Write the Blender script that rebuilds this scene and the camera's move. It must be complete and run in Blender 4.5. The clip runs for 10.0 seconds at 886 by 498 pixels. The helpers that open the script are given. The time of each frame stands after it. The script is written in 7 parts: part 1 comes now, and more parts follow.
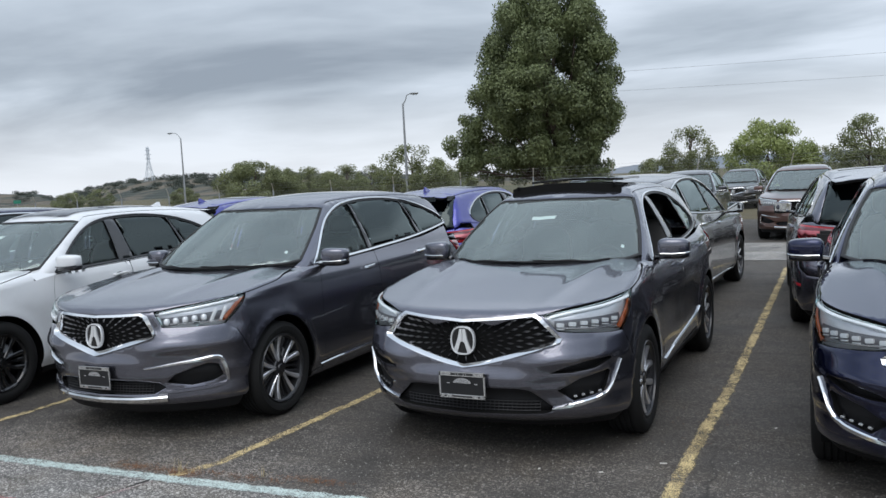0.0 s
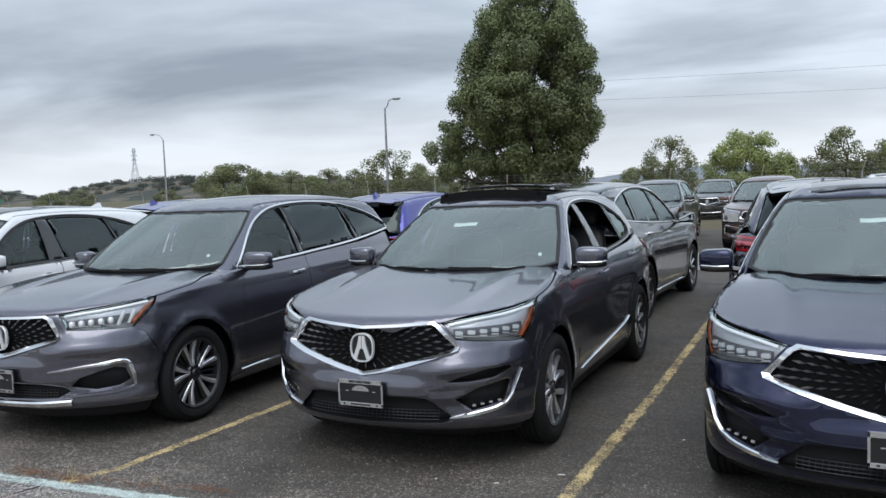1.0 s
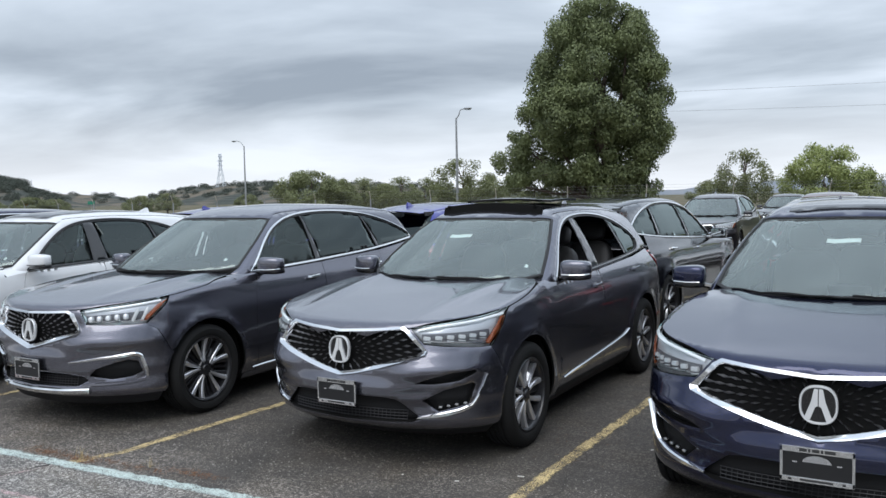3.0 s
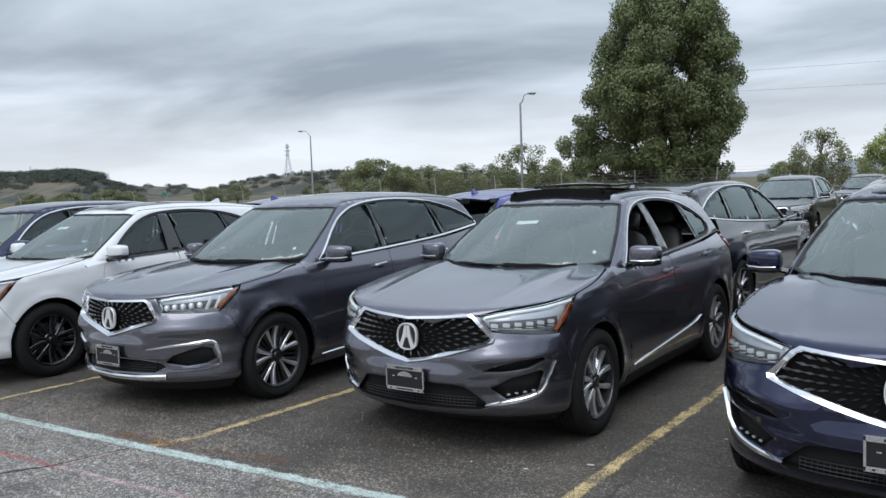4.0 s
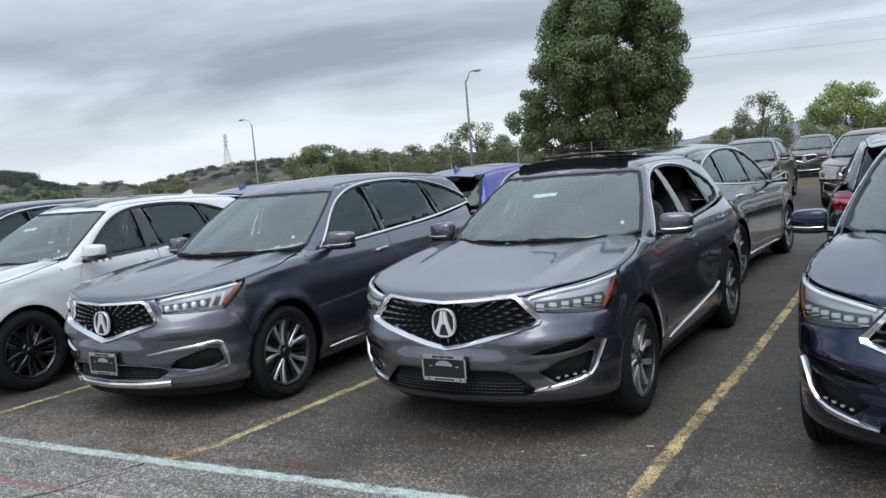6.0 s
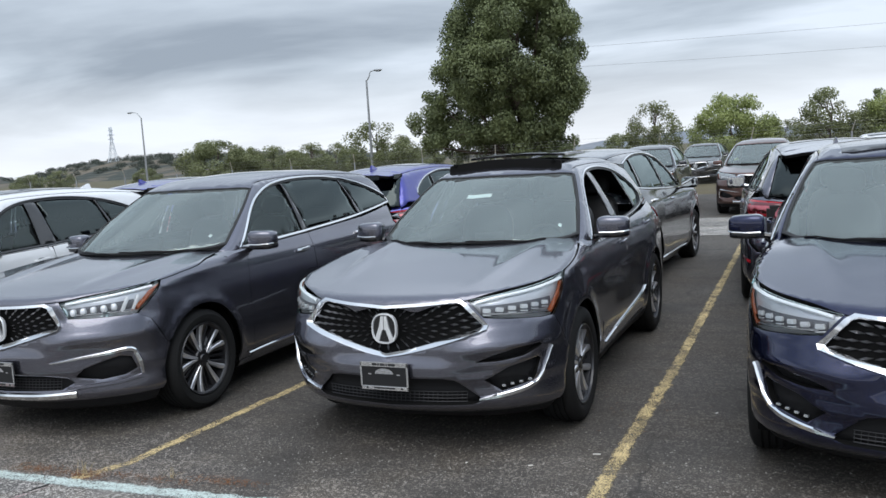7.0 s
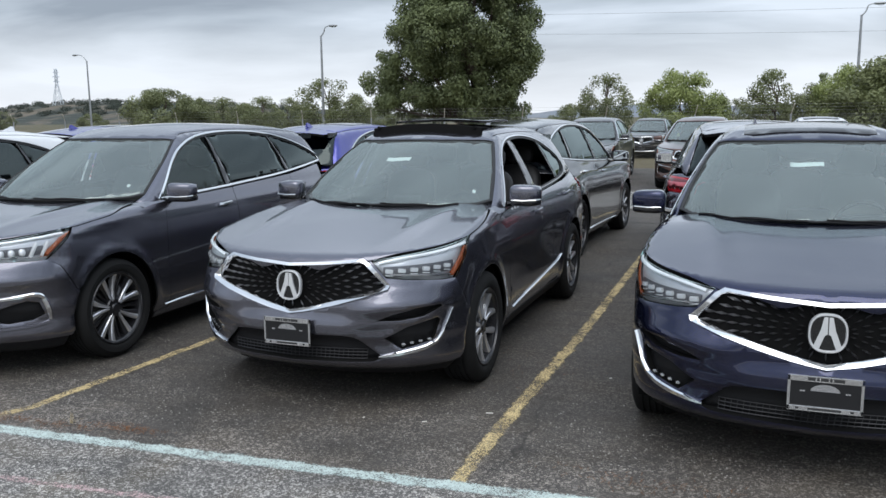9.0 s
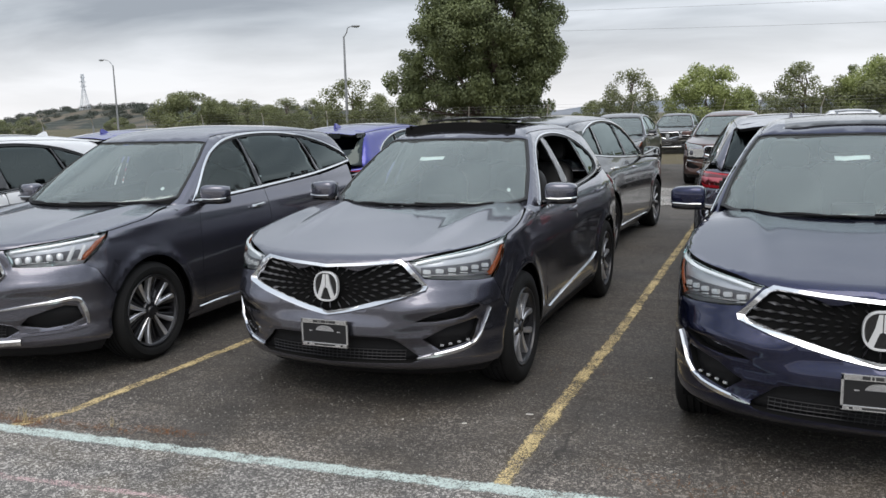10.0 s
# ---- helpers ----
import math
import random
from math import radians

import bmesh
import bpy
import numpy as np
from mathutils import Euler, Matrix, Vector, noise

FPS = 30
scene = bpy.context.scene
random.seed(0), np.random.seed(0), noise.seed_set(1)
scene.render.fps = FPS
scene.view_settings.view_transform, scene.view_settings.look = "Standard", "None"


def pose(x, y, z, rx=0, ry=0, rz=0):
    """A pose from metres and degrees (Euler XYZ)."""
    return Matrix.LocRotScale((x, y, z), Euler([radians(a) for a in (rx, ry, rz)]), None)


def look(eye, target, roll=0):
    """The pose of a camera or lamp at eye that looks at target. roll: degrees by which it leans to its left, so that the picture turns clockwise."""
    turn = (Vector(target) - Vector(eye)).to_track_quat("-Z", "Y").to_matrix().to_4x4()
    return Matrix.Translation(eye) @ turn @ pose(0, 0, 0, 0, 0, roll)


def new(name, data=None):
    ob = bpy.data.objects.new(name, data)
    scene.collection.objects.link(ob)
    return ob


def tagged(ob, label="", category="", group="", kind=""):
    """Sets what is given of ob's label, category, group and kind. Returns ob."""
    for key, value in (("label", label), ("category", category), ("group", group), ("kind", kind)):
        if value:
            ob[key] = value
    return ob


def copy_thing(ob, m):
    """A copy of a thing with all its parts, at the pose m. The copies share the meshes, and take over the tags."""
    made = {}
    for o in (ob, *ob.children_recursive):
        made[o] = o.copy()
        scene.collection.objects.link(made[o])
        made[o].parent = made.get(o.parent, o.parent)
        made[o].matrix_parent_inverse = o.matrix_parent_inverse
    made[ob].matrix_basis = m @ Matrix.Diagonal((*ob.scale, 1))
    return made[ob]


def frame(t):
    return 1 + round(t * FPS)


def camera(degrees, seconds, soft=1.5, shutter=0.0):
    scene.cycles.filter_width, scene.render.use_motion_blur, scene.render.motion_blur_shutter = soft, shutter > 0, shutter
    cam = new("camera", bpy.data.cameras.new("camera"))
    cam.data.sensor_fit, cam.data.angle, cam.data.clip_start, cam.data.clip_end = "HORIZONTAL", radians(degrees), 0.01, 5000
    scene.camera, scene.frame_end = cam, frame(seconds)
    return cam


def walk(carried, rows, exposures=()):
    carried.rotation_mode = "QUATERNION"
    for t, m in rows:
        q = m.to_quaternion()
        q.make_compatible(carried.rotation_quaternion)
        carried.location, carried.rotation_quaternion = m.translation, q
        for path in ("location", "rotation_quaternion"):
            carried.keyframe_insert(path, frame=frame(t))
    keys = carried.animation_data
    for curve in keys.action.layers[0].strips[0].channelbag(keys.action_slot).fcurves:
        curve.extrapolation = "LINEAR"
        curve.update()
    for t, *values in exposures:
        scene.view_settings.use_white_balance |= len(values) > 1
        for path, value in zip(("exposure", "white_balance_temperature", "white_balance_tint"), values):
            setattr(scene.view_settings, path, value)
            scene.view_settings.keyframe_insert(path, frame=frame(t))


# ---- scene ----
cam = camera(56.7, 10.0)
PATH = [
    (0, (0.308, 0.3, 1.797), (-0.532, 2.107, 1.634), -3.0),
    (0.5, (0.528, 0.562, 1.78), (-0.294, 2.381, 1.647), -2.3),
    (1, (0.767, 0.585, 1.768), (-0.044, 2.407, 1.618), -2.1),
    (1.5, (0.992, 0.451, 1.745), (0.172, 2.267, 1.573), -1.7),
    (2, (1.173, 0.409, 1.788), (0.31, 2.203, 1.598), -1.8),
    (3.3, (1.534, 0.639, 1.778), (0.53, 2.365, 1.663), -0.8),
    (3.5, (1.528, 0.645, 1.774), (0.505, 2.357, 1.633), -0.9),
    (4, (1.486, 0.608, 1.786), (0.374, 2.264, 1.634), -2.0),
    (4.5, (1.301, 0.581, 1.775), (0.202, 2.244, 1.613), -3.6),
    (5, (1.12, 0.491, 1.783), (0.11, 2.205, 1.578), -4.9),
    (5.2, (1.05, 0.483, 1.781), (0.045, 2.199, 1.567), -5.0),
    (6.3, (0.721, 0.7, 1.767), (-0.274, 2.424, 1.571), -4.9),
    (6.5, (0.656, 0.72, 1.762), (-0.276, 2.477, 1.554), -4.0),
    (7, (0.446, 0.724, 1.776), (-0.329, 2.555, 1.555), -3.6),
    (7.5, (0.293, 0.737, 1.784), (-0.316, 2.628, 1.55), -2.9),
    (8, (0.322, 0.725, 1.798), (-0.238, 2.63, 1.561), -1.6),
    (8.5, (0.581, 0.736, 1.79), (-0.041, 2.62, 1.542), -0.8),
    (9, (0.744, 0.715, 1.777), (0.081, 2.576, 1.462), -0.6),
    (9.5, (0.769, 0.698, 1.783), (0.068, 2.54, 1.443), -1.5),
    (10, (0.648, 0.736, 1.777), (-0.069, 2.576, 1.46), -1.5),
]
walk(cam, [(t, look(eye, target, roll)) for t, eye, target, roll in PATH], [(0, 0.08, 6400, 10), (1, 0.12, 6400, 10), (2, 0.24, 6400, 10), (3.5, 0.2, 6400, 10), (4.5, 0.12, 6400, 10), (6.5, 0.2, 6400, 10), (7.5, 0.25, 6400, 10), (8.5, 0.2, 6400, 10), (9.0, 0.18, 6400, 10), (9.35, 0.2, 6850, 12), (10, 0.2, 6850, 12)])

# ---------------------------------------------------------------- world and light
SUN_ROT, SUN_ELEV = radians(200), radians(48)


def build_world():
    w = bpy.data.worlds.new("overcast_sky")
    scene.world = w
    w.use_nodes = True
    nt = w.node_tree
    nt.nodes.clear()
    n, l = nt.nodes.new, nt.links.new
    out, bg = n("ShaderNodeOutputWorld"), n("ShaderNodeBackground")
    sky = n("ShaderNodeTexSky")
    sky.sky_type = "NISHITA"
    sky.sun_disc = False
    sky.sun_elevation, sky.sun_rotation = SUN_ELEV, SUN_ROT
    sky.air_density, sky.dust_density = 1.0, 3.0
    # the cloud deck: a plane overhead, met by the view's direction
    co = n("ShaderNodeTexCoord")
    sep = n("ShaderNodeSeparateXYZ")
    l(co.outputs["Generated"], sep.inputs[0])

    def math1(op, a, b=None, clamp=False):
        m = n("ShaderNodeMath")
        m.operation, m.use_clamp = op, clamp
        for i, v in enumerate((a, b)):
            if v is None:
                continue
            if isinstance(v, (int, float)):
                m.inputs[i].default_value = v
            else:
                l(v, m.inputs[i])
        return m.outputs[0]

    zc = math1("MAXIMUM", sep.outputs[2], 0.0)
    den = math1("ADD", zc, 0.12)
    px, py = math1("DIVIDE", sep.outputs[0], den), math1("DIVIDE", sep.outputs[1], den)
    comb = n("ShaderNodeCombineXYZ")
    l(px, comb.inputs[0]), l(py, comb.inputs[1])
    mp = n("ShaderNodeMapping")
    mp.inputs["Rotation"].default_value = (0, 0, radians(-24))
    mp.inputs["Scale"].default_value = (0.26, 0.36, 1)
    mp.inputs["Location"].default_value = (0.3, 1.35, 0.2)
    l(comb.outputs[0], mp.inputs[0])
    no = n("ShaderNodeTexNoise")
    no.inputs["Scale"].default_value, no.inputs["Detail"].default_value = 1.5, 7
    no.inputs["Roughness"].default_value, no.inputs["Distortion"].default_value = 0.50, 0.35
    l(mp.outputs[0], no.inputs["Vector"])
    ramp = n("ShaderNodeValToRGB")
    e = ramp.color_ramp.elements
    e[0].position, e[0].color = 0.39, (0.31, 0.36, 0.425, 1)
    e[1].position, e[1].color = 0.62, (0.74, 0.815, 0.91, 1)
    mid = ramp.color_ramp.elements.new(0.5)
    mid.color = (0.50, 0.565, 0.64, 1)
    l(no.outputs["Fac"], ramp.inputs[0])
    # thin bright cloud towards the horizon
    low = n("ShaderNodeValToRGB")
    le = low.color_ramp.elements
    le[0].position, le[0].color = 0.0, (0.95, 0.95, 0.95, 1)
    le[1].position, le[1].color = 0.115, (0, 0, 0, 1)
    l(zc, low.inputs[0])
    mixh = n("ShaderNodeMix")
    mixh.data_type = "RGBA"
    l(low.outputs[0], mixh.inputs["Factor"])
    l(ramp.outputs[0], mixh.inputs["A"])
    mixh.inputs["B"].default_value = (0.92, 0.955, 1.0, 1)
    # a little of the clear sky's own gradient under the deck
    mixs = n("ShaderNodeMix")
    mixs.data_type = "RGBA"
    mixs.inputs["Factor"].default_value = 0.92
    sc = n("ShaderNodeVectorMath")
    sc.operation = "SCALE"
    sc.inputs["Scale"].default_value = 0.10
    l(sky.outputs[0], sc.inputs[0])
    l(sc.outputs[0], mixs.inputs["A"])
    l(mixh.outputs["Result"], mixs.inputs["B"])
    # an overcast dome is brighter overhead than at its rim
    lift = math1("MULTIPLY_ADD", math1("MAXIMUM", math1("SUBTRACT", zc, 0.17), 0.0), 1.7)
    lift.node.inputs[2].default_value = 1.0
    up = n("ShaderNodeVectorMath")
    up.operation = "SCALE"
    l(mixs.outputs["Result"], up.inputs[0])
    l(lift, up.inputs["Scale"])
    l(up.outputs[0], bg.inputs["Color"])
    bg.inputs["Strength"].default_value = 1.0
    l(bg.outputs[0], out.inputs[0])


build_world()
sun_data = bpy.data.lights.new("sun", "SUN")
sun_data.energy, sun_data.angle, sun_data.color = 1.25, radians(50), (1.0, 0.97, 0.93)
sun = new("sun", sun_data)
sun.matrix_world = look((0, 0, 40), (-8.5, 24, 0))


# ---------------------------------------------------------------- materials
def material(name):
    m = bpy.data.materials.new(name)
    m.use_nodes = True
    nt = m.node_tree
    b = nt.nodes["Principled BSDF"]
    return m, nt, b, nt.nodes.new, nt.links.new


def plain(name, color, rough=0.5, metal=0.0, coat=0.0, bump=0.0, scale=300.0, vary=0.06, spec=0.5):
    """A surface with a fine grain and a slow drift of tone."""
    m, nt, b, n, l = material(name)
    b.inputs["Roughness"].default_value, b.inputs["Metallic"].default_value = rough, metal
    b.inputs["Coat Weight"].default_value = coat
    b.inputs["Coat Roughness"].default_value = 0.04
    b.inputs["Specular IOR Level"].default_value = spec
    co = n("ShaderNodeTexCoord")
    a = n("ShaderNodeTexNoise")
    a.inputs["Scale"].default_value, a.inputs["Detail"].default_value = 3.0, 5
    l(co.outputs["Object"], a.inputs["Vector"])
    ramp = n("ShaderNodeValToRGB")
    for e, k in zip(ramp.color_ramp.elements, (1 - vary, 1 + vary)):
        e.color = (*[min(1, c * k) for c in color], 1)
    ramp.color_ramp.elements[0].position, ramp.color_ramp.elements[1].position = 0.3, 0.7
    l(a.outputs["Fac"], ramp.inputs[0])
    l(ramp.outputs[0], b.inputs["Base Color"])
    if bump:
        g = n("ShaderNodeTexNoise")
        g.inputs["Scale"].default_value, g.inputs["Detail"].default_value = scale, 3
        l(co.outputs["Object"], g.inputs["Vector"])
        bp = n("ShaderNodeBump")
        bp.inputs["Strength"].default_value, bp.inputs["Distance"].default_value = bump, 0.004
        l(g.outputs["Fac"], bp.inputs["Height"])
        l(bp.outputs[0], b.inputs["Normal"])
    return m


def paint(name, color, metal=0.55, flake=0.25, rough=0.32):
    """Metallic car paint: flakes under a clear coat, with dust and dried drops."""
    m, nt, b, n, l = material(name)
    co = n("ShaderNodeTexCoord")
    fl = n("ShaderNodeTexVoronoi")
    fl.inputs["Scale"].default_value = 900
    l(co.outputs["Object"], fl.inputs["Vector"])
    ramp = n("ShaderNodeValToRGB")
    ramp.color_ramp.elements[0].color = (*[c * (1 - flake) for c in color], 1)
    ramp.color_ramp.elements[1].color = (*[min(1, c * (1 + flake)) for c in color], 1)
    l(fl.outputs["Color"], ramp.inputs[0])
    # dust settles on what faces up, thin and blotchy
    du = n("ShaderNodeTexNoise")
    du.inputs["Scale"].default_value, du.inputs["Detail"].default_value = 7, 8
    l(co.outputs["Object"], du.inputs["Vector"])
    sp = n("ShaderNodeTexNoise")
    sp.inputs["Scale"].default_value, sp.inputs["Detail"].default_value = 160, 2
    l(co.outputs["Object"], sp.inputs["Vector"])
    mul = n("ShaderNodeMath")
    mul.operation = "MULTIPLY"
    l(du.outputs["Fac"], mul.inputs[0]), l(sp.outputs["Fac"], mul.inputs[1])
    fac = n("ShaderNodeMapRange")
    fac.inputs["From Min"].default_value, fac.inputs["From Max"].default_value = 0.22, 0.50
    fac.inputs["To Min"].default_value, fac.inputs["To Max"].default_value = 0.0, 0.10
    l(mul.outputs[0], fac.inputs["Value"])
    mix = n("ShaderNodeMix")
    mix.data_type = "RGBA"
    l(fac.outputs[0], mix.inputs["Factor"])
    l(ramp.outputs[0], mix.inputs["A"])
    mix.inputs["B"].default_value = (0.20, 0.19, 0.18, 1)
    l(mix.outputs["Result"], b.inputs["Base Color"])
    b.inputs["Metallic"].default_value, b.inputs["Roughness"].default_value = metal, rough
    b.inputs["Coat Weight"].default_value = 1.0
    b.inputs["Coat IOR"].default_value = 1.6
    rr = n("ShaderNodeMapRange")
    rr.inputs["To Min"].default_value, rr.inputs["To Max"].default_value = 0.015, 0.09
    l(du.outputs["Fac"], rr.inputs["Value"])
    l(rr.outputs[0], b.inputs["Coat Roughness"])
    # orange peel
    op = n("ShaderNodeTexNoise")
    op.inputs["Scale"].default_value = 140
    l(co.outputs["Object"], op.inputs["Vector"])
    bp = n("ShaderNodeBump")
    bp.inputs["Strength"].default_value, bp.inputs["Distance"].default_value = 0.03, 0.001
    l(op.outputs["Fac"], bp.inputs["Height"])
    l(bp.outputs[0], b.inputs["Coat Normal"])
    return m


def glass(name, tint, ior=1.62, rough=0.0, dust=0.0):
    """A thin pane: tinted see-through, with a mirror gloss that grows towards grazing."""
    m, nt, b, n, l = material(name)
    nt.nodes.remove(b)
    out = nt.nodes["Material Output"]
    tr, gl, mx, fr = n("ShaderNodeBsdfTransparent"), n("ShaderNodeBsdfGlossy"), n("ShaderNodeMixShader"), n("ShaderNodeFresnel")
    tr.inputs[0].default_value = (*tint, 1)
    gl.inputs["Roughness"].default_value = rough
    gl.inputs["Color"].default_value = (0.84, 0.97, 0.95, 1)
    fr.inputs["IOR"].default_value = ior
    l(fr.outputs[0], mx.inputs[0]), l(tr.outputs[0], mx.inputs[1]), l(gl.outputs[0], mx.inputs[2])
    # pale diffuse film: dust, with milky reflection also put into its colour
    if dust:
        co, no, di, dm, mr = n("ShaderNodeTexCoord"), n("ShaderNodeTexNoise"), n("ShaderNodeBsdfDiffuse"), n("ShaderNodeMixShader"), n("ShaderNodeMapRange")
        no.inputs["Scale"].default_value, no.inputs["Detail"].default_value = 2.2, 6
        l(co.outputs["Object"], no.inputs["Vector"]), l(no.outputs["Fac"], mr.inputs["Value"])
        mr.inputs["From Min"].default_value, mr.inputs["From Max"].default_value = 0.25, 0.75
        mr.inputs["To Min"].default_value, mr.inputs["To Max"].default_value = dust * 0.75, dust * 1.25
        di.inputs[0].default_value = (0.50, 0.54, 0.53, 1)
        l(mr.outputs[0], dm.inputs[0]), l(mx.outputs[0], dm.inputs[1]), l(di.outputs[0], dm.inputs[2])
        mx = dm
    l(mx.outputs[0], out.inputs[0])
    return m


M = {}
M["paint_grey"] = paint("dark_grey_metallic_paint", (0.140, 0.141, 0.172), 0.90, 0.25, 0.27)
M["paint_navy"] = paint("deep_blue_metallic_paint", (0.0038, 0.0085, 0.050), 0.88, 0.35, 0.20)
M["paint_white"] = paint("white_pearl_paint", (0.72, 0.73, 0.74), 0.0, 0.03, 0.35)
M["paint_blue"] = paint("bright_blue_paint", (0.030, 0.033, 0.27), 0.6, 0.25, 0.3)
M["paint_dark"] = paint("gunmetal_paint", (0.017, 0.020, 0.029), 0.85, 0.25, 0.22)
M["paint_brown"] = paint("bronze_paint", (0.12, 0.062, 0.050), 0.8, 0.3, 0.3)
M["paint_black"] = paint("black_metallic_paint", (0.018, 0.018, 0.022), 0.4, 0.3, 0.3)
M["paint_red"] = paint("red_paint", (0.35, 0.03, 0.02), 0.2, 0.1, 0.3)
M["chrome"] = plain("bright_chrome", (0.78, 0.79, 0.80), 0.10, 1.0, vary=0.02)
M["satin"] = plain("satin_silver_metal", (0.68, 0.69, 0.70), 0.22, 1.0, vary=0.05)
M["alloy"] = plain("machined_alloy", (0.76, 0.76, 0.78), 0.28, 0.8, vary=0.08)
M["alloy_dark"] = plain("dark_painted_alloy", (0.03, 0.03, 0.033), 0.35, 0.5, 0.4)
M["alloy_black"] = plain("gloss_black_alloy", (0.012, 0.012, 0.013), 0.25, 0.2, 0.8)
M["plastic"] = plain("black_grained_plastic", (0.010, 0.010, 0.011), 0.6, bump=0.25, scale=700, spec=0.25)
M["gloss_black"] = plain("gloss_black_plastic", (0.008, 0.008, 0.009), 0.14, 0.0, 0.6)
M["rubber"] = plain("tyre_rubber", (0.012, 0.012, 0.012), 0.78, bump=0.2, scale=260, vary=0.18, spec=0.22)
M["liner"] = plain("underbody_black", (0.008, 0.008, 0.008), 0.9, spec=0.06)
M["disc"] = plain("brake_disc_iron", (0.25, 0.24, 0.23), 0.4, 0.9, vary=0.15)
M["cabin"] = plain("dark_cabin_trim", (0.022, 0.022, 0.023), 0.7, bump=0.2, spec=0.3)
M["mesh_bar"] = plain("dark_intake_mesh", (0.036, 0.036, 0.039), 0.4, 0.3, vary=0.2)
M["leather"] = plain("black_leather", (0.03, 0.029, 0.029), 0.5, bump=0.3, scale=500)
M["leather_pale"] = plain("pale_parchment_leather", (0.42, 0.40, 0.37), 0.5, bump=0.3, scale=500)
M["lamp_silver"] = plain("headlight_reflector", (0.62, 0.63, 0.65), 0.22, 0.9, vary=0.1)
M["lamp_dark"] = plain("headlight_housing", (0.68, 0.69, 0.72), 0.30, 0.5, vary=0.2)
M["lamp_white"] = plain("daytime_light_guide", (0.82, 0.83, 0.85), 0.25, 0.1, vary=0.02)
M["amber"] = plain("amber_reflector", (0.34, 0.085, 0.025), 0.15, 0.0, 0.8, vary=0.15)
M["red"] = plain("red_lamp_plastic", (0.36, 0.012, 0.02), 0.12, 0.0, 0.9, vary=0.15)
M["border"] = plain("black_glass_frit", (0.012, 0.012, 0.013), 0.5, vary=0.1)
M["lamp_pink"] = plain("pale_red_lamp_strip", (0.42, 0.09, 0.11), 0.2, 0.2, 0.6, vary=0.15)
M["red_dark"] = plain("dark_red_lamp_plastic", (0.10, 0.006, 0.010), 0.12, 0.0, 0.9, vary=0.15)
M["sticker"] = plain("white_paper_sticker", (0.80, 0.86, 0.88), 0.6, vary=0.03)
M["plate_insert"] = plain("black_plate_insert", (0.007, 0.007, 0.008), 0.5)
M["print_dark"] = plain("dark_print", (0.03, 0.03, 0.03), 0.5)
M["glass"] = glass("windscreen_glass", (0.84, 0.93, 0.90), 2.2, dust=0.15)
M["glass_side"] = glass("door_glass", (0.78, 0.87, 0.84), 1.55, dust=0.02)
M["glass_privacy"] = glass("privacy_glass", (0.05, 0.052, 0.055), 1.65)
M["lens"] = glass("clear_lens", (0.95, 0.96, 0.97), 1.4)


# ---------------------------------------------------------------- mesh helpers
def part(name, bm, mat, parent=None, label="", smooth=True):
    """Links a bmesh, or a ready mesh, as ONE mesh object under its thing."""
    if isinstance(bm, bmesh.types.BMesh):
        me = bpy.data.meshes.new(name)
        if smooth:
            for f in bm.faces:
                f.smooth = True
        bm.to_mesh(me)
        bm.free()
        if smooth:
            me.set_sharp_from_angle(angle=radians(38))
    else:
        me = bm
    if mat is not None and not me.materials:
        me.materials.append(mat)
    ob = new(name, me)
    if parent is not None:
        ob.parent = parent
    if label:
        ob["label"] = label
    return ob


def box(bm, c, s, rot=None, bevel=0.0):
    """Adds a box of size s at c to bm, its edges bevelled."""
    r = bmesh.ops.create_cube(bm, size=1)
    vs = r["verts"]
    m = Matrix.Translation(c) @ (rot.to_4x4() if rot else Matrix()) @ Matrix.Diagonal((*s, 1))
    bmesh.ops.transform(bm, matrix=m, verts=vs)
    if bevel:
        es = list({e for v in vs for e in v.link_edges})
        bmesh.ops.bevel(bm, geom=es, offset=bevel, segments=2, affect="EDGES", clamp_overlap=True)


def lathe(bm, profile, axis_pose, n=48, close=False):
    """Turns a profile of (radius, x) about the x axis."""
    rings = []
    for i in range(n):
        a = 2 * math.pi * i / n
        rings.append([bm.verts.new(axis_pose @ Vector((x, r * math.cos(a), r * math.sin(a)))) for r, x in profile])
    m = len(profile)
    for i in range(n):
        p, q = rings[i], rings[(i + 1) % n]
        for j in range(m if close else m - 1):
            k = (j + 1) % m
            bm.faces.new((p[j], p[k], q[k], q[j]))


def tube(bm, pts, radius, n=8, cap=True, radii=None, flat=1.0):
    """A round bar along points."""
    pts = [Vector(p) for p in pts]
    rings = []
    up = Vector((0, 0, 1))
    for i, p in enumerate(pts):
        d = (pts[min(i + 1, len(pts) - 1)] - pts[max(i - 1, 0)]).normalized()
        s = d.cross(up)
        if s.length < 1e-3:
            s = d.cross(Vector((0, 1, 0)))
        s.normalize()
        t = s.cross(d)
        r = radii[i] if radii else radius
        rings.append([bm.verts.new(p + (s * math.cos(a) + t * math.sin(a) * flat) * r) for a in [2 * math.pi * k / n for k in range(n)]])
    for a, b in zip(rings, rings[1:]):
        for k in range(n):
            bm.faces.new((a[k], a[(k + 1) % n], b[(k + 1) % n], b[k]))
    if cap:
        bm.faces.new(rings[0][::-1])
        bm.faces.new(rings[-1])


